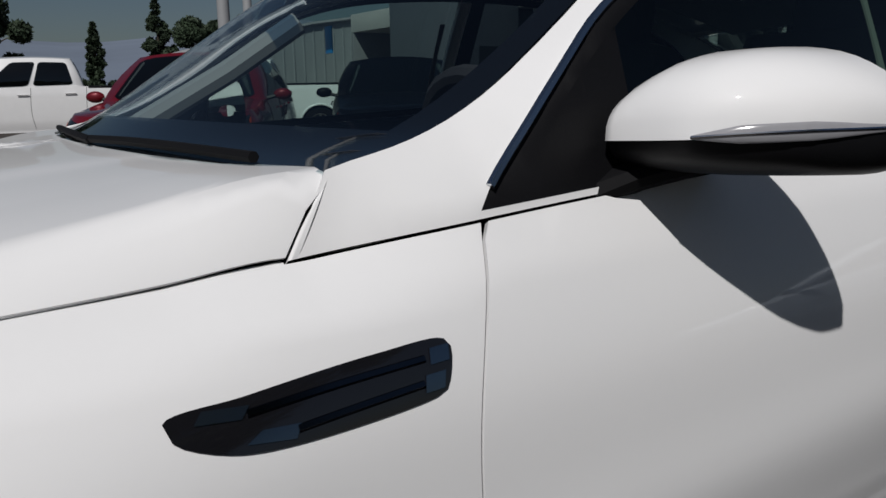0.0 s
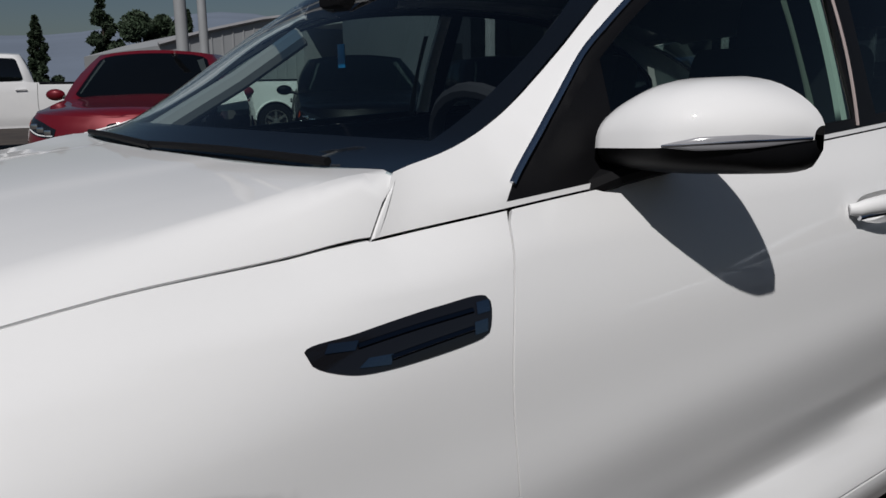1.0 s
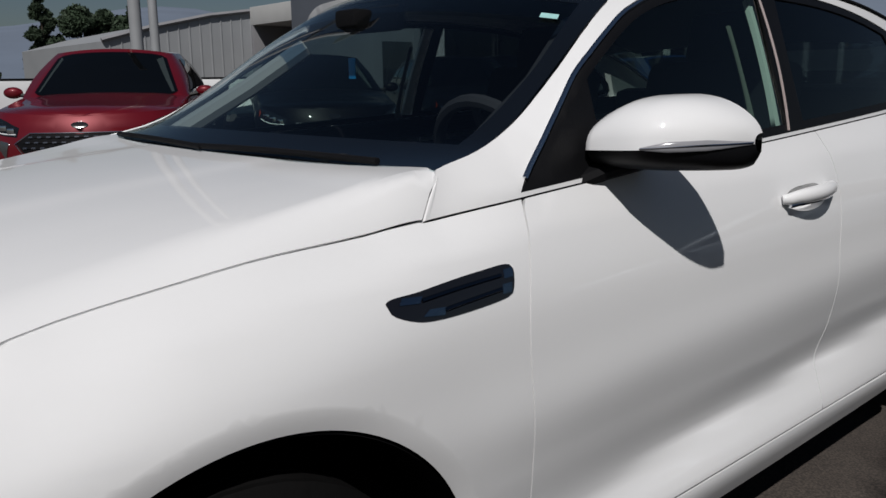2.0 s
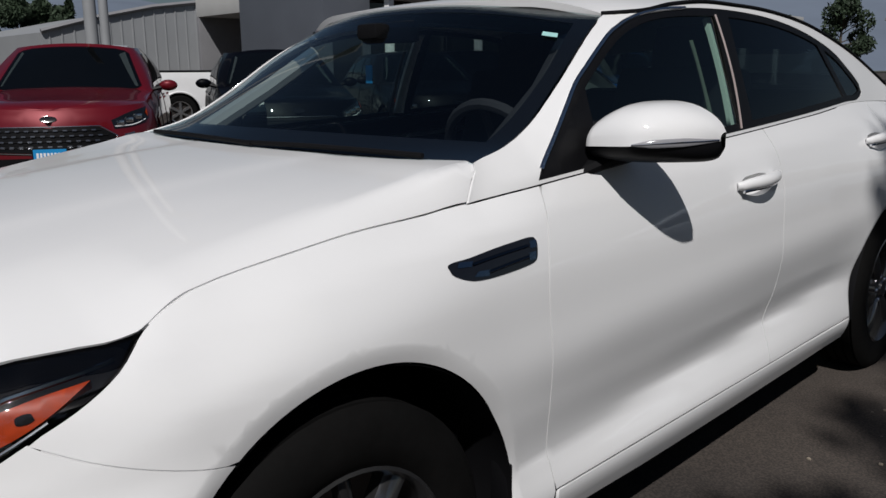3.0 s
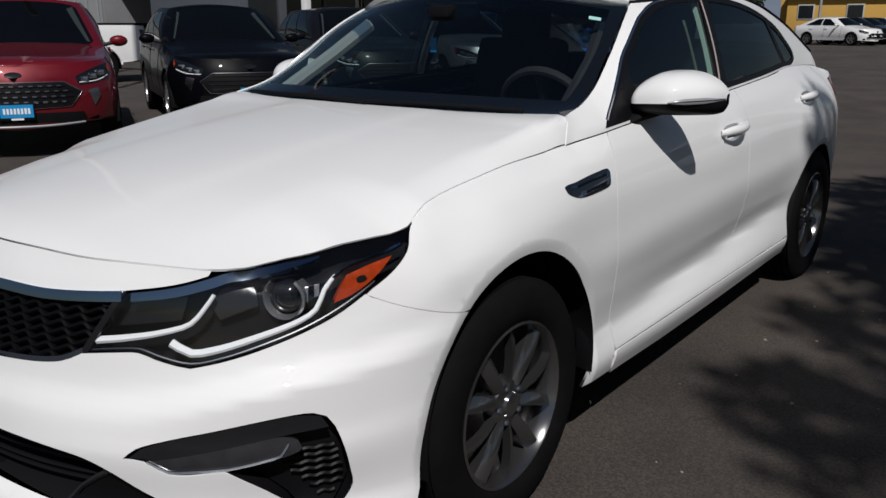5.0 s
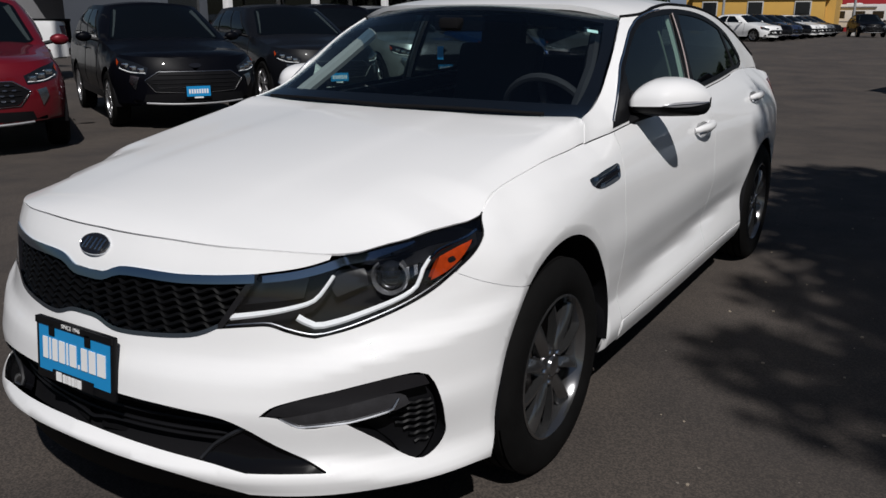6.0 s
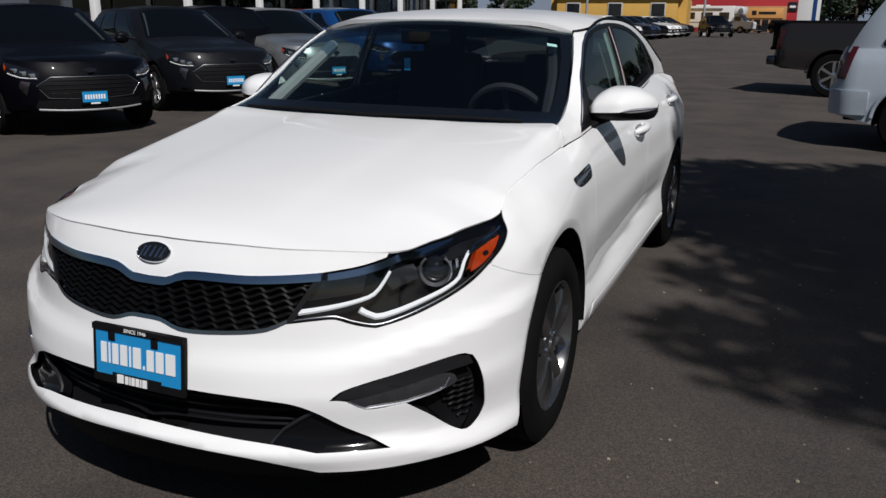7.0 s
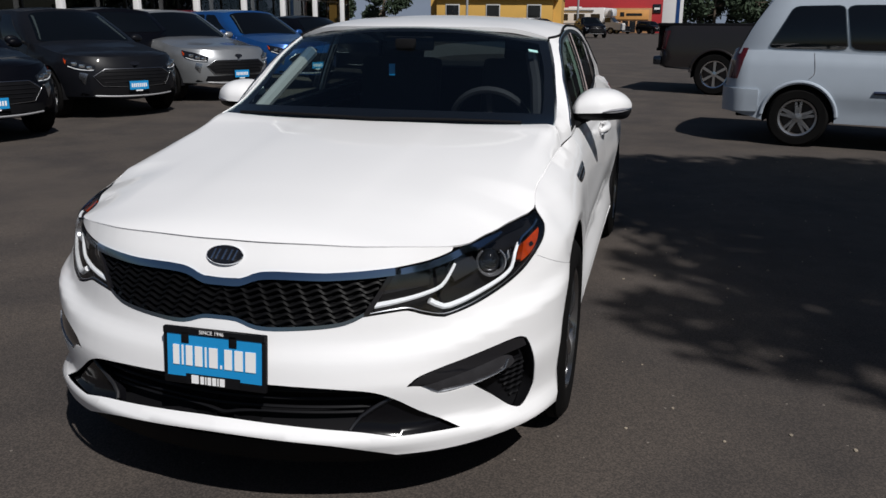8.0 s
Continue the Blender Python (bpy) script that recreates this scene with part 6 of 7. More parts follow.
        brow = curve([(-0.978, 0.443, 1), (-0.955, 0.462), (-0.89, 0.482), (-0.775, 0.506), (-0.655, 0.522), (-0.60, 0.514, 1), (-0.585, 0.488, 1), (-0.675, 0.482), (-0.80, 0.463), (-0.925, 0.440, 1)], 0.02)
        patch("brow", sedan_at, brow, GLOSS_BLACK, pocket, "gloss black brow", step=0.02, lip=0.03, sink=0.004, mirror=m)
        strip_l = curve([(-0.946, 0.436, 1), (-0.85, 0.457), (-0.75, 0.473), (-0.675, 0.479), (-0.648, 0.470), (-0.640, 0.452), (-0.675, 0.436), (-0.712, 0.431), (-0.785, 0.417, 1), (-0.900, 0.4105, 1)], 0.015)
        patch("fog_lamp", sedan_at, strip_l, FOG_LENS, pocket, "clear grey fog lamp strip", step=0.02, lip=0.03, sink=0.005, mirror=m)
        bm = bmesh.new()
        tube(bm, flipped(line3(sedan_at, [(-0.942, 0.435), (-0.900, 0.412, 1), (-0.786, 0.4185, 1), (-0.712, 0.433), (-0.682, 0.442), (-0.666, 0.466)], 0.003), m), 0.0032, 6)
        part("lamp_edge", bm, SATIN, pocket, "bright lamp edge")
        for k in range(7):
            z = 0.315 + 0.019 * k
            row = [(u, z + 0.0022 * math.sin((u + 0.9) * 190)) for u in np.arange(-0.76, -0.54, 0.008) if inside(grown(fog_line, -0.008), np.array([(u, z)]))[0] and u > -0.60 - 0.9 * (z - 0.30)]
            if len(row) > 3:
                bm = bmesh.new()
                tube(bm, flipped(line3(sedan_at, [(*q, 1) for q in row], 0.038), m), 0.0045, 5)
                part("pocket_rib", bm, BLACK_PLASTIC, pocket)
    # plain oval badge
    c = Vector((0, -0.884, 0.789))
    turn = Matrix.Translation(c) @ Matrix.Rotation(radians(52), 4, "X") @ Matrix.Diagonal((1.0, 0.52, 1, 1))
    bm = bmesh.new()
    lathe(bm, [(0.057, -0.012), (0.057, 0.004), (0.055, 0.006), (0.052, 0.005), (0.0005, 0.006)], turn, 40)
    badge = part("badge", bm, GLOSS_BLACK, car, "oval black badge with plain chrome marks")
    bm = bmesh.new()
    lathe(bm, [(0.0575, -0.004), (0.0583, 0.004), (0.056, 0.0072), (0.0535, 0.005)], turn, 40)
    part("badge_rim", bm, CHROME, badge, "chrome badge rim")
    for x, slant in ((-0.034, -0.12), (-0.020, -0.12), (0.000, -0.12), (0.018, -0.12), (0.034, -0.12)):
        bm = bmesh.new()
        box(bm, (0, 0, 0), (0.006, 0.042, 0.003), 0.001)
        bm.transform(turn @ Matrix.Translation((x, 0, 0.007)) @ Matrix.Rotation(slant, 4, "Z") @ Matrix.Diagonal((1, 1.5, 1, 1)))
        part("badge_mark", bm, CHROME, badge)
    # dealer plate with its frame
    pl = pose(0, -0.983, 0.511, 84, 0, 0)
    bm = bmesh.new()
    box(bm, (0, 0, -0.006), (0.322, 0.168, 0.014), 0.005)
    bm.transform(pl)
    plate = part("dealer_plate", bm, BLACK_PLASTIC, car, "blue dealer plate in a black frame")
    def on_plate(name, x, y, w, h, material, up=0.0018, label="", bevel=0.0):
        bm_ = bmesh.new()
        box(bm_, (x, y, up), (w, h, 0.003), bevel)
        bm_.transform(pl)
        return part(name, bm_, material, plate, label)
    on_plate("plate_panel", 0, 0.004, 0.296, 0.128, BLUE, 0.0, "bright blue panel")
    on_plate("frame_top", 0.0, 0.074, 0.318, 0.018, BLACK_PLASTIC, 0.003)
    on_plate("frame_bottom", -0.003, -0.066, 0.170, 0.030, BLACK_PLASTIC, 0.003)
    for x in (-0.090, 0.060):
        on_plate("frame_tab", x, 0.056, 0.024, 0.034, BLACK_PLASTIC, 0.003, "", 0.002)
    xs = -0.131
    for w in (0.024, 0.010, 0.025, 0.028, 0.010, 0.031, 0.010, 0.028, 0.030, 0.036):
        h = 0.010 if w == 0.010 and xs > 0 else 0.058
        on_plate("plate_bar", xs + w / 2, 0.003 - (0.058 - h) / 2, w - 0.005, h, WHITE_INK, 0.0025, "plain white bar")
        xs += w + 0.0035
    on_plate("frame_mark", -0.058, -0.065, 0.022, 0.024, WHITE_INK, 0.0055, "plain white square")
    xs = -0.042
    for w in (0.013, 0.006, 0.013, 0.014, 0.006, 0.017):
        on_plate("frame_bar", xs + w / 2, -0.066, w - 0.0025, 0.022, WHITE_INK, 0.0055)
        xs += w + 0.0018
    text = bpy.data.curves.new("plate_text", "FONT")
    text.body, text.size, text.align_x, text.align_y, text.extrude = "SINCE 1946", 0.0155, "CENTER", "CENTER", 0.0004
    ob = new("plate_text", text)
    words = bpy.data.meshes.new_from_object(ob)
    bpy.data.objects.remove(ob)
    words.transform(pl @ Matrix.Translation((-0.005, 0.0745, 0.0055)))
    words.materials.clear()
    words.materials.append(WHITE_INK)
    new("plate_text", words).parent = plate
    # vent on the fender
    vent_line = [(0.270, 0.862), (0.275, 0.848), (0.316, 0.830), (0.372, 0.824), (0.512, 0.8315), (0.524, 0.836), (0.536, 0.872), (0.530, 0.8795), (0.457, 0.879), (0.337, 0.869)]
    for m in (False, True):
        vent = patch("fender_vent", sedan_at, curve(vent_line, 0.01), GLOSS_BLACK, car, "black fender vent with chrome ends", step=0.015, lip=0.0, sink=-0.0012, mirror=m)
        for knots in ([(0.335, 0.856), (0.42, 0.862), (0.505, 0.866)], [(0.375, 0.836), (0.44, 0.841), (0.500, 0.845)]):
            bm = bmesh.new()
            tube(bm, flipped(line3(sedan_at, knots, 0.0005), m), 0.0046, 6)
            part("vent_slat", bm, DARK_CHROME, vent, "dark chrome slat")
        for out in ([(0.510, 0.860, 1), (0.531, 0.861, 1), (0.533, 0.875, 1), (0.512, 0.874, 1)], [(0.500, 0.837, 1), (0.521, 0.838, 1), (0.525, 0.853, 1), (0.503, 0.852, 1)],
                    [(0.292, 0.856, 1), (0.33, 0.853, 1), (0.338, 0.862, 1), (0.30, 0.865, 1)], [(0.33, 0.834, 1), (0.372, 0.829, 1), (0.378, 0.840, 1), (0.345, 0.842, 1)]):
            patch("vent_tip", sedan_at, curve(out, 0.01), VENT_TIP, vent, "chrome tip tinted with sky reflection", step=0.01, lip=0.0, sink=-0.0022, mirror=m)
    # cabin: side frames, glass, roof, windscreen
    frame_top = [(*PILLAR_EDGE[0][1:], 1), *[k[1:] for k in PILLAR_EDGE[1:]]]
    for y in (1.25, 1.4, 1.6, 1.8, 2.0, 2.2, 2.4, 2.6, 2.8, 3.0, 3.2):
        z = 1.40
        for _ in range(30):
            x = window_side_at([(y, z)])[0, 0]
            z = 0.5 * z + 0.5 * roof_at([(x, y)])[0, 2]
        frame_top.append((y, z))
    ditch = curve(frame_top[13:], 0.03, False)
    ditch_x = window_side_at(ditch)[:, 0]
    ys = np.linspace(0.416, 3.34, 150)
    frame_low = np.column_stack([ys, belt_z(ys) - 0.0020])
    side = np.vstack([frame_low, [(3.345, 1.082), (3.30, 1.098)], curve(frame_top, 0.03, False)[::-1]])
    dlo_top = [(0.620, 0.984, 1), (0.637, 1.007), (0.691, 1.060), (0.748, 1.111), (0.837, 1.184), (0.939, 1.250), (1.069, 1.320), (1.182, 1.358), (1.30, 1.381), (1.475, 1.397), (1.66, 1.404), (1.84, 1.403), (2.04, 1.393),
               (2.24, 1.370), (2.44, 1.332), (2.61, 1.284), (2.73, 1.226), (2.835, 1.162), (2.855, 1.130), (2.79, 1.103)]
    dlo_low = [(y, float(belt_z([y])[0]) + 0.008) for y in (2.62, 2.4, 2.1, 1.8, 1.5, 1.2, 0.9)]
    dlo = curve(dlo_top + dlo_low, 0.03)
    cut = grown(dlo, -0.022)
    panes = [("window_pane", clip(clip(cut, 0, 0.86, True), 0, 1.630, False, -0.08)), ("window_pane", clip(clip(cut, 0, 1.728, True, -0.08), 0, 2.54, False, 0.9)),
             ("quarter_pane", clip(clip(cut, 0, 2.585, True, 0.9), 1, 2.0, False))]
    for m in (False, True):
        fr = patch("side_frame", window_side_at, grown(side, gap), PAINT, car, "white roof rail and pillars", holes=[dlo], step=0.03, lip=0.02, mirror=m)
        trim = patch("window_trim", window_side_at, dlo, BLACK_PLASTIC, fr, "black window surround", holes=[p for _, p in panes], step=0.04, lip=0.007, sink=0.002, mirror=m)
        for name, out in panes:
            g = patch(name, window_side_at, grown(out, 0.004), SIDE_GLASS if out[:, 0].min() < 1.2 else PRIVACY_GLASS, fr, "tinted side glass", step=0.05, lip=0.0, sink=0.006, mirror=m)
        bm = bmesh.new()
        edge = [k for k in dlo if k[0] < 1.5 and k[1] > belt_z([k[0]])[0] + 0.0085]
        edge = sorted(edge, key=lambda k: k[0])
        tube(bm, flipped(line3(window_side_at, [(*k, 1) for k in edge], 0.0), m), 0.0055, 6)
        part("window_strip", bm, CHROME, fr, "chrome window strip")
        # edge of the rear door's frame, its highlight laid on as a pale tube
        bm = bmesh.new()
        tube(bm, flipped(line3(window_side_at, [(1.625, 1.045), (1.644, 1.2), (1.654, 1.385)], 0.0005), m), 0.0035, 6)
        part("door_frame_edge", bm, EDGE_HIGHLIGHT, fr, "thin pale highlight along the door frame edge")
        # black drip line beside the roof
        bm = bmesh.new()
        tube(bm, flipped([(x, y, z + 0.002) for x, (y, z) in zip(ditch_x, ditch)], m), 0.0065, 6)
        part("roof_seal", bm, BLACK, fr, "black roof seal")
        # sail at the mirror
        patch("mirror_sail", window_side_at, clip(cut, 0, 0.868, False), BLACK_PLASTIC, fr, "black mirror sail", step=0.03, lip=0.0, sink=0.003, mirror=m)
        # centre pillar and belt seen through the glass
        pillar = curve([(1.632, 1.385, 1), (1.672, 1.388, 1), (1.658, 1.225), (1.652, 1.06, 1), (1.604, 1.06, 1), (1.617, 1.225)], 0.03)
        patch("inner_pillar", window_side_at, pillar, PAINT, fr, "white centre pillar inside the glass", step=0.03, lip=0.012, sink=0.022, mirror=m)
        belt = curve([(1.556, 1.330, 1), (1.572, 1.330, 1), (1.566, 1.2), (1.572, 1.06, 1), (1.548, 1.06, 1), (1.552, 1.2)], 0.03)
        patch("belt_webbing", window_side_at, belt, BELT_GREY, fr, "grey belt webbing", step=0.03, lip=0.004, sink=0.055, mirror=m)
        # pillar cover beside the windscreen: lit right, shaded left, put into its two colours
        bm = bmesh.new()
        tube(bm, flipped([(0.665, 0.62, 1.020), (0.618, 0.87, 1.165), (0.560, 1.05, 1.290)], m), 0.030, 8)
        part("inner_pillar", bm, BEIGE if m else DASH, fr, "inner pillar cover")
        bm = bmesh.new()
        belt_pts = [(float(belt_in(np.array([y]))[0]) - 0.062, y, float(belt_z([y])[0]) - 0.03) for y in np.linspace(0.6, 2.9, 14)]
        tube(bm, flipped(belt_pts, m), 0.04, 8)
        part("door_card", bm, BLACK, fr, "black door card")
    st = np.array([(s, 1.0) for s in np.linspace(-1, 1, 30)])
    front = screen_at(st)[:, :2]
    keep = (ditch[:, 0] > 1.12) & (ditch[:, 0] < 2.76)
    right = np.column_stack([-ditch_x[keep] + 0.008, ditch[keep, 0]])
    left = right * (-1, 1)
    roof = np.vstack([front, left, [(0.3, 2.80), (0, 2.81), (-0.3, 2.80)], right[::-1]])
    patch("roof", roof_at, grown(roof, -0.001), PAINT, car, "white roof", step=0.05, lip=0.02)
    keep = (ditch[:, 0] > 2.78) & (ditch[:, 0] < 3.3)
    left = np.column_stack([ditch_x[keep] - 0.012, ditch[keep, 0]])
    back = np.vstack([[(-0.3, 2.818), (0, 2.826), (0.3, 2.818)], left, [(0.5, 3.42), (0, 3.46), (-0.5, 3.42)], (left * (-1, 1))[::-1]])
    patch("rear_window", roof_at, back, PRIVACY_GLASS, car, "tinted rear window", step=0.06, lip=0.004)
    deck_u = np.linspace(3.30, sedan.tail, 24)
    dx = top_xy(deck_u)
    grid = [[(x * s, y, top_z(u) + 0.03 * (1 - s * s)) for s in np.linspace(1, -1, 13)] for (x, y), u in zip(dx, deck_u)]
    sheet("boot_lid", grid, PAINT, car, "white boot lid")
    for m in (False, True):
        tail = curve([(3.30, 1.01, 1), (3.55, 1.03), (4.0, 1.02, 1), (4.0, 0.89, 1), (3.62, 0.87), (3.32, 0.925, 1)], 0.03)
        patch("tail_light", sedan_at, tail, DARK_RED_LENS, car, "red tail light", step=0.04, lip=0.01, sink=-0.005, mirror=m)
    border = curve([(-1.0, 0.0, 1), (1.0, 0.0, 1), (1.0, 1.0, 1), (-1.0, 1.0, 1)], 0.05)
    view = curve([(-0.93, 0.105, 1), (-0.5, 0.11), (0, 0.112), (0.5, 0.11), (0.93, 0.105, 1), (0.945, 0.5), (0.925, 0.92, 1), (0.5, 0.945), (0, 0.95), (-0.5, 0.945), (-0.925, 0.92, 1), (-0.945, 0.5)], 0.05)
    screen = patch("windscreen", screen_at, border, SCREEN_GLASS, car, "dark tinted windscreen", step=0.05, lip=0.004, sink=0.004)
    patch("screen_border", screen_at, grown(border, -0.004), GLOSS_BLACK, screen, "black printed glass border", holes=[view], step=0.05, lip=0.0, sink=0.007)
    sunband = curve([(-0.93, 0.915, 1), (0.0, 0.945), (0.93, 0.915, 1), (0.935, 0.80, 1), (0, 0.83), (-0.935, 0.80, 1)], 0.05)
    patch("sun_band", screen_at, sunband, SUN_BAND, screen, "blue shade band", step=0.06, lip=0.0, sink=0.008)
    stick = curve([(0.845, 0.815, 1), (0.905, 0.812, 1), (0.910, 0.782, 1), (0.85, 0.785, 1)], 0.02)
    patch("inspection_sticker", screen_at, stick, STICKER, screen, "pale green sticker", step=0.02, lip=0.0, sink=-0.001)
    # cowl and wipers
    cowl = [[(x, y + dy, z + dz) for x, y in zip(np.linspace(-0.70, 0.70, 20), 0.42 + 0.05 * np.linspace(-1, 1, 20)**2)] for dy, dz, z in ((-0.04, 0.0, 0.98), (0.0, 0.0, 1.008), (0.05, 0.012, 1.006))]
    sheet("cowl", cowl[::-1], BLACK, car, "black cowl panel")
    for x0, x1 in ((0.62, -0.02), (0.02, -0.66)):
        pts = screen_at([(s, t) for s, t in zip(np.linspace(x0, x1, 10) / 0.75, 0.012 + 0.012 * np.sin(np.linspace(0, 3, 10)))]) + (0, -0.006, 0.001)
        bm = bmesh.new()
        tube(bm, pts, 0.007, 6)
        part("wiper", bm, BLACK, car, "black wiper blade")
    # door mirrors: a domed cap that sweeps back to a low outer tip, over a thin black base
    for m in (False, True):
        s_ = -1 if m else 1
        k = np.linspace(0, 1, 22)
        wide = 0.5 - 0.5 * np.cos(np.pi * k)
        mx = 0.786 + 0.256 * wide
        seam_z = pchip((0, 0.4, 1), (1.048, 1.052, 1.060), wide)
        high = pchip((0, 0.05, 0.13, 0.32, 0.5, 0.68, 0.82, 0.92, 0.975, 1), (0.033, 0.056, 0.077, 0.095, 0.094, 0.085, 0.068, 0.048, 0.031, 0.017), wide)
        nose = pchip((0, 0.1, 0.45, 0.8, 0.94, 1), (0.828, 0.796, 0.800, 0.862, 0.925, 0.985), wide)
        back = 0.975 + 0.036 * wide
        deep = pchip((0, 0.2, 0.85, 0.95, 1), (0.036, 0.043, 0.046, 0.038, 0.014), wide)
        cap_rows, base_rows, strip_rows = [], [], []
        for a in np.linspace(0, 1, 12):
            u, v = math.cos(a * math.pi / 2)**0.72, math.sin(a * math.pi / 2)**0.82
            cap_rows.append([(x * s_, yb - (yb - yn) * u, z + h * v) for x, yb, yn, z, h in zip(mx, back, nose, seam_z, high)])
            base_rows.append([(x * s_, yb - (yb - yn - 0.006) * u, z - 0.003 - d * v) for x, yb, yn, z, d in zip(mx, back, nose, seam_z, deep)])
        for dz in (0.011, 0.009, 0.002, -0.006, -0.008):
            strip_rows.append([(x * s_, yn - (0.0042 if -0.007 < dz < 0.010 else 0.001), z + dz * min(1, 5 * (w - 0.49), 0.3 + 6 * (1 - w))) for x, yn, z, w in zip(mx, nose, seam_z, wide) if w > 0.50])
        cap_rows[0] = [(x, y, z - 0.002) for x, y, z in cap_rows[0]]
        turned = (lambda g: g[::-1]) if not m else (lambda g: g)
        cap = sheet("door_mirror", turned(cap_rows), PAINT, car, "white door mirror with black underside")
        sheet("mirror_base", turned(base_rows)[::-1], BLACK_PLASTIC, cap, "black mirror underside")
        sheet("signal_strip", turned(strip_rows)[::-1], SMOKED, cap, "smoked grey turn signal strip")
        bm = bmesh.new()
        tube(bm, [(x, y - 0.0008, z) for x, y, z in strip_rows[2]], 0.0016, 5)
        part("signal_line", bm, CHROME, cap, "bright signal line")
        g = [cap_rows[-1], base_rows[-1]]
        sheet("mirror_glass", turned(g)[::-1], MIRROR, cap, "mirror glass")
        bm = bmesh.new()
        tube(bm, flipped([(0.780, 0.80, 0.985), (0.81, 0.85, 1.005), (0.86, 0.91, 1.024)], m), [0.036, 0.032, 0.030], 10, 0.6)
        part("mirror_foot", bm, BLACK, cap, "black mirror foot")
    # door handles over hollow cups
    for m in (False, True):
        for cup, (y0, y1, z) in zip(cups, HANDLES):
            mid = cup.mean(0)
            rows = [line3(sedan_at, [(*p, 1) for p in np.vstack([q, q[:1]])], d, 1.0) for q, d in ((mid + (cup - mid) * t, 0.040 * (1 - t**3)) for t in (1.0, 0.93, 0.75, 0.5, 0.25, 0.02))]
            g = np.array(rows) * ((-1 if m else 1), 1, 1)
            hd = sheet("handle_cup", g if not m else g[::-1], PAINT, car, "hollow cup behind the door handle")
            q = curve([(y0, z - 0.006), (y0 + 0.03, z - 0.001), ((y0 + y1) / 2, z + 0.004), (y1 - 0.03, z + 0.008), (y1, z + 0.007)], 0.015, False)
            base = sedan_at(q)
            base[:, 0] += 0.004 + 0.035 * np.sin(np.linspace(0.0, math.pi, len(q)))**0.6
            bm = bmesh.new()
            tube(bm, flipped(base, m), [0.008 + 0.010 * math.sin(math.pi * t)**0.5 for t in np.linspace(0.02, 0.98, len(q))], 12, 1.1)
            part("door_handle", bm, PAINT, hd, "white pull handle")
            low = base.copy()
            low[:, 2] -= 0.016
            low[:, 0] += 0.001
            bm = bmesh.new()
            tube(bm, flipped(low[1:-1], m), 0.0068, 6)
            part("handle_strip", bm, CHROME, hd, "chrome handle strip")
    # wheels
    for y in (0.0, 2.805):
        for s in (1, -1):
            wheel(car, (s * 0.815, y, 0.335), s, 0.335, 0.222, 0.205, ALLOY, steer=0.0)
    interior(car)
    # chin under the bumper and floor pan
    boxes("floor_pan", [((0, 1.45, 0.235), (1.35, 4.3, 0.06))], BLACK, car, "black floor pan", 0.01)
    chin = np.array([line3(sedan_at, [(u, 0.29 if u < -0.9 else 0.26) for u in np.linspace(sedan.nose, -0.40, 20)], s) for s in (0.014, 0.05, 0.42)])
    chin[:, :, 2] = np.array([0.285, 0.205, 0.20])[:, None]
    chin[:, :, 0] = np.clip(chin[:, :, 0], 0, 0.86)
    for m in (False, True):
        sheet("chin_spoiler", chin * ((-1 if m else 1), 1, 1), BLACK, car, "black chin spoiler")
    return car


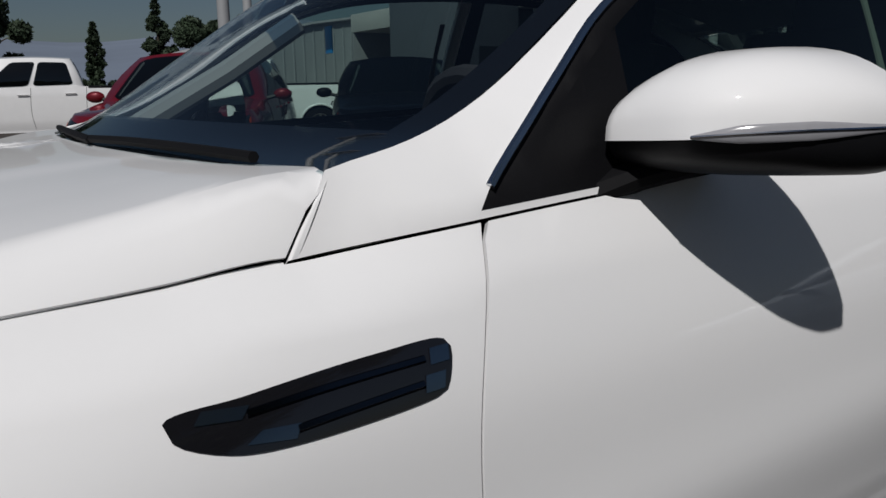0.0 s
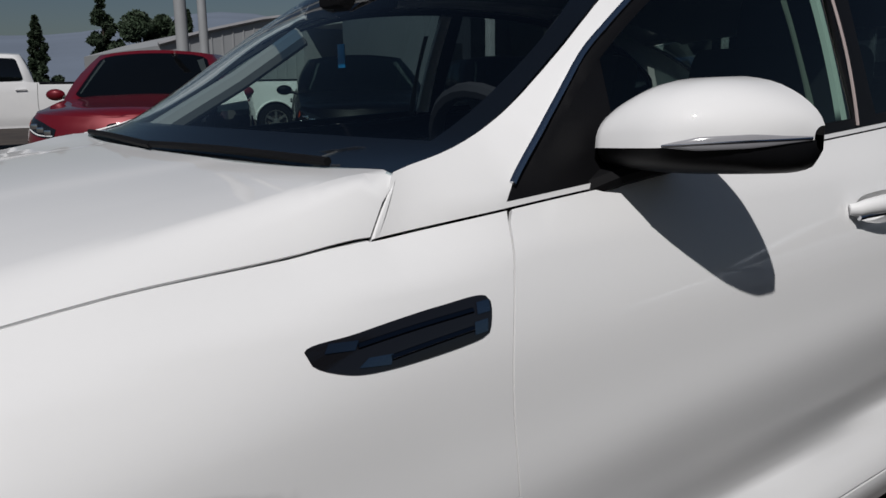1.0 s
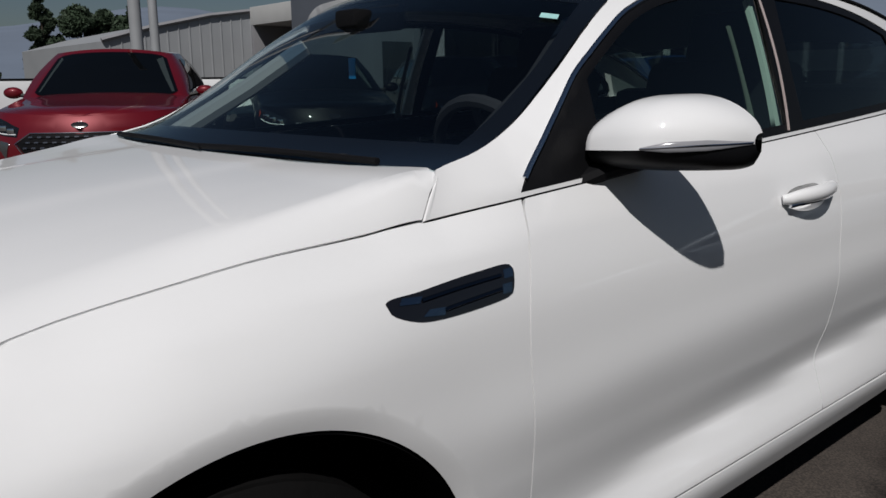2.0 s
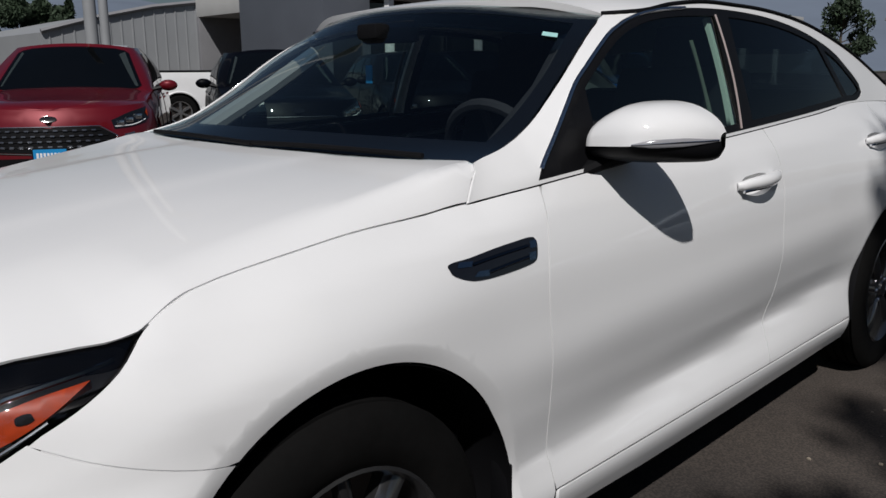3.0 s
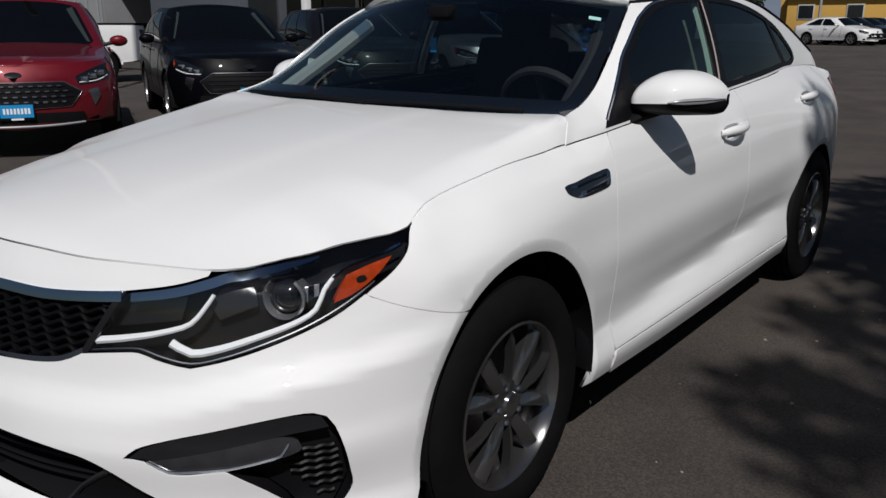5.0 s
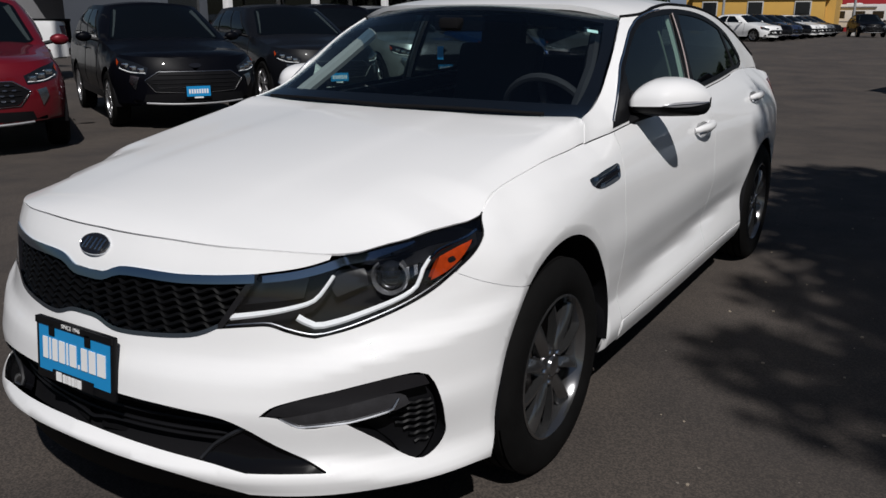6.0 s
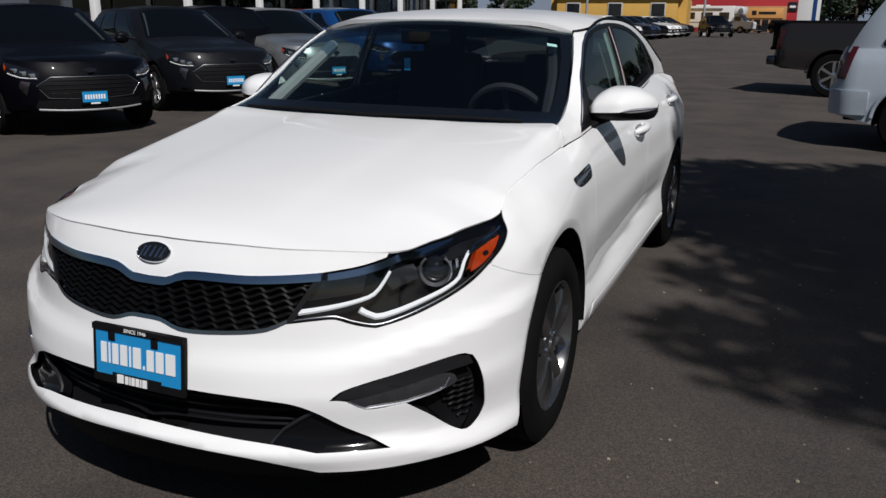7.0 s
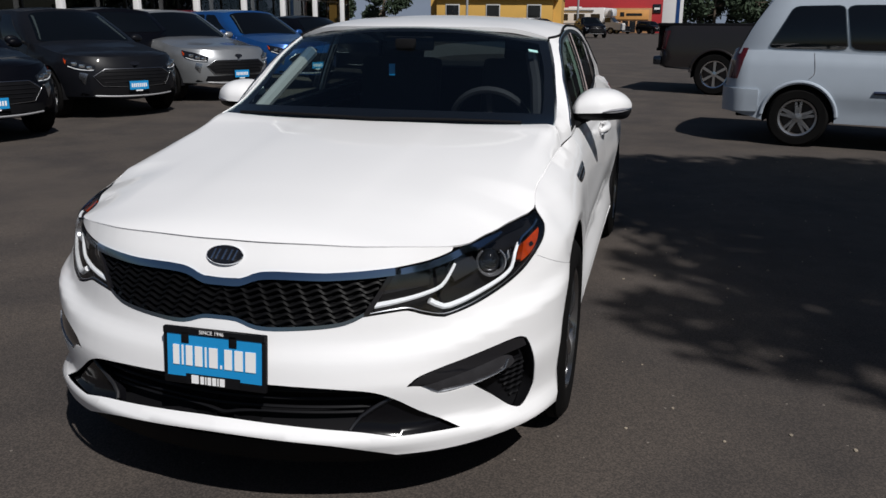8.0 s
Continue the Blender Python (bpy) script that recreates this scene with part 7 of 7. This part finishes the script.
def wheel(owner, centre, s, r, rim, width, alloy, steer=0.0, style="twin"):
    turn = Matrix.Translation(centre) @ Matrix.Rotation(radians(90 * s), 4, "Y")
    h = width / 2
    bm = bmesh.new()
    prof = [(rim - 0.012, -h + 0.02), (rim, -h + 0.008), (rim + 0.03, -h), (r - 0.035, -h + 0.002), (r - 0.008, -h + 0.02)]
    for k in range(4):
        a = -h + 0.028 + k * (width - 0.056) / 4
        b = a + (width - 0.056) / 4
        prof += [(r, a + 0.003), (r, b - 0.008), (r - 0.008, b - 0.007), (r - 0.008, b)]
    prof += [(r, h - 0.026), (r - 0.008, h - 0.018), (r - 0.03, h - 0.003), (rim + 0.045, h), (rim + 0.02, h - 0.003), (rim + 0.004, h - 0.012), (rim - 0.012, h - 0.022)]
    lathe(bm, prof, turn, 48)
    w = part("wheel", bm, RUBBER, owner, "black tyre on a grey alloy rim")
    bm = bmesh.new()
    lathe(bm, [(rim - 0.004, h - 0.030), (rim + 0.003, h - 0.010), (rim - 0.004, h - 0.008), (rim - 0.012, h - 0.02), (rim - 0.022, h - 0.06), (rim - 0.03, -h + 0.03)], turn, 48)
    part("rim", bm, alloy, w, "alloy rim")
    bm = bmesh.new()
    lathe(bm, [(rim - 0.03, h - 0.12), (0.06, h - 0.12), (0.0005, h - 0.11)], turn, 32)
    part("brake_disc", bm, BRAKE, w, "dark brake disc")
    bm = bmesh.new()
    lathe(bm, [(0.075, h - 0.06), (0.062, h - 0.032), (0.034, h - 0.026), (0.030, h - 0.018), (0.0005, h - 0.016)], turn, 32)
    part("hub", bm, alloy, w, "hub with plain cap")
    n = 5
    for k in range(n):
        for j in (-1, 1):
            a0, a1 = 2 * math.pi * (k + 0.25) / n + j * 0.19, 2 * math.pi * (k + 0.25) / n + j * 0.30
            bm = bmesh.new()
            secs = []
            for t in np.linspace(0, 1, 6):
                rr, a = 0.05 + (rim - 0.062) * t, a0 + (a1 - a0) * t
                hw = 0.0135 + 0.006 * t
                z = h - 0.030 + 0.014 * math.sin(t * math.pi * 0.8) - 0.006 * t
                tx, ty = -math.sin(a), math.cos(a)
                cx, cy = rr * math.cos(a), rr * math.sin(a)
                tilt = 0.009 * j
                secs.append([bm.verts.new(turn @ Vector((cx + tx * o * hw, cy + ty * o * hw, z + dz + tilt * o))) for o, dz in ((-1, -0.03), (-1, -0.004), (-0.6, 0.0), (0.6, 0.0), (1, -0.004), (1, -0.03))])
            for a_, b_ in zip(secs, secs[1:]):
                for i in range(5):
                    bm.faces.new((a_[i], a_[i + 1], b_[i + 1], b_[i]))
            bmesh.ops.recalc_face_normals(bm, faces=bm.faces)
            part("spoke", bm, alloy, w)
        a = 2 * math.pi * (k + 0.75) / n
        bm = bmesh.new()
        lathe(bm, [(0.010, h - 0.05), (0.010, h - 0.026), (0.007, h - 0.022), (0.0005, h - 0.022)], turn @ Matrix.Translation((0.05 * math.cos(a), 0.05 * math.sin(a), 0)), 8)
        part("lug_nut", bm, CHROME, w)
    return w


def interior(car):
    dash = [[(x, y, z - 0.025 * (abs(x) / 0.7)**4) for x in np.linspace(-0.72, 0.72, 21)] for y, z in ((0.40, 0.99), (0.55, 1.015), (0.75, 1.012), (0.88, 0.985), (0.94, 0.93), (0.92, 0.80), (0.90, 0.55))]
    for r in dash[1:4]:
        for i, p in enumerate(r):
            if 0.18 < p[0] < 0.58:
                r[i] = (p[0], p[1], p[2] + 0.035 * math.cos((p[0] - 0.38) / 0.20 * math.pi / 2))
    sheet("dashboard", dash[::-1], DASH, car, "black dashboard")
    bm = bmesh.new()
    ringp = Matrix.Translation((0.385, 0.985, 0.962)) @ Matrix.Rotation(radians(-65), 4, "X")
    pts = [ringp @ Vector((0.187 * math.cos(a), 0.187 * math.sin(a), 0)) for a in np.linspace(0, 2 * math.pi, 33)]
    tube(bm, pts, 0.017, 8, caps=False)
    sw = part("steering_wheel", bm, DASH, car, "black steering wheel")
    bm = bmesh.new()
    for a in (0, 180, 270):
        d = Vector((math.cos(radians(a)), math.sin(radians(a)), 0))
        tube(bm, [ringp @ (d * 0.04), ringp @ (d * 0.18)], 0.016, 6, 0.5)
    part("wheel_spokes", bm, DASH, sw)
    bm = bmesh.new()
    lathe(bm, [(0.075, -0.02), (0.07, 0.02), (0.03, 0.03), (0.0005, 0.03)], ringp, 20)
    part("wheel_boss", bm, DASH, sw)
    for x in (0.38, -0.38):
        bm = bmesh.new()
        box(bm, (x, 1.62, 0.62), (0.52, 0.54, 0.16), 0.05)
        seat = part("front_seat", bm, SEAT, car, "black cloth front seat")
        bm = bmesh.new()
        box(bm, (0, 0, 0), (0.50, 0.13, 0.62), 0.05)
        bm.transform(pose(x, 1.93, 0.93, -16, 0, 0))
        part("backrest", bm, SEAT, seat)
        bm = bmesh.new()
        box(bm, (0, 0, 0), (0.26, 0.10, 0.19), 0.045)
        bm.transform(pose(x, 2.03, 1.29, -10, 0, 0))
        part("headrest", bm, SEAT, seat)
        for dx in (-0.06, 0.06):
            bm = bmesh.new()
            tube(bm, [(x + dx, 2.0, 1.18), (x + dx, 2.03, 1.24)], 0.006, 6)
            part("headrest_post", bm, CHROME, seat)
    boxes("rear_bench", [((0, 2.60, 0.62), (1.30, 0.5, 0.18)), ((0, 2.88, 0.88), (1.30, 0.16, 0.52))], SEAT, car, "black cloth rear bench", 0.05)
    boxes("parcel_shelf", [((0, 3.2, 1.0), (1.2, 0.5, 0.03))], DASH, car, "black parcel shelf", 0.008)
    boxes("rear_bulkhead", [((0, 3.42, 1.02), (1.16, 0.03, 0.26))], DASH, car, "black rear bulkhead", 0.006)
    boxes("cabin_floor", [((0, 1.7, 0.42), (1.5, 2.9, 0.04))], DASH, car, "black carpet", 0.008)
    g = [[p * (1, 1, 1) - (0, 0, 0.03) for p in roof_at([(x, y) for x in np.linspace(-0.52, 0.52, 9)])] for y in np.linspace(1.12, 2.8, 12)]
    sheet("headliner", g, BEIGE, car, "grey headliner")
    bm = bmesh.new()
    box(bm, (0, 0.915, 1.338), (0.24, 0.03, 0.065), 0.014)
    rv = part("rear_view_mirror", bm, BLACK, car, "black rear-view mirror")
    bm = bmesh.new()
    box(bm, (0, 0.85, 1.338), (0.09, 0.06, 0.045), 0.012)
    part("sensor_box", bm, BLACK, rv)
    boxes("hang_tag", [((-0.085, 0.90, 1.215), (0.03, 0.003, 0.055))], BLUE, car, "small blue hang tag", 0.001)
build_sedan()
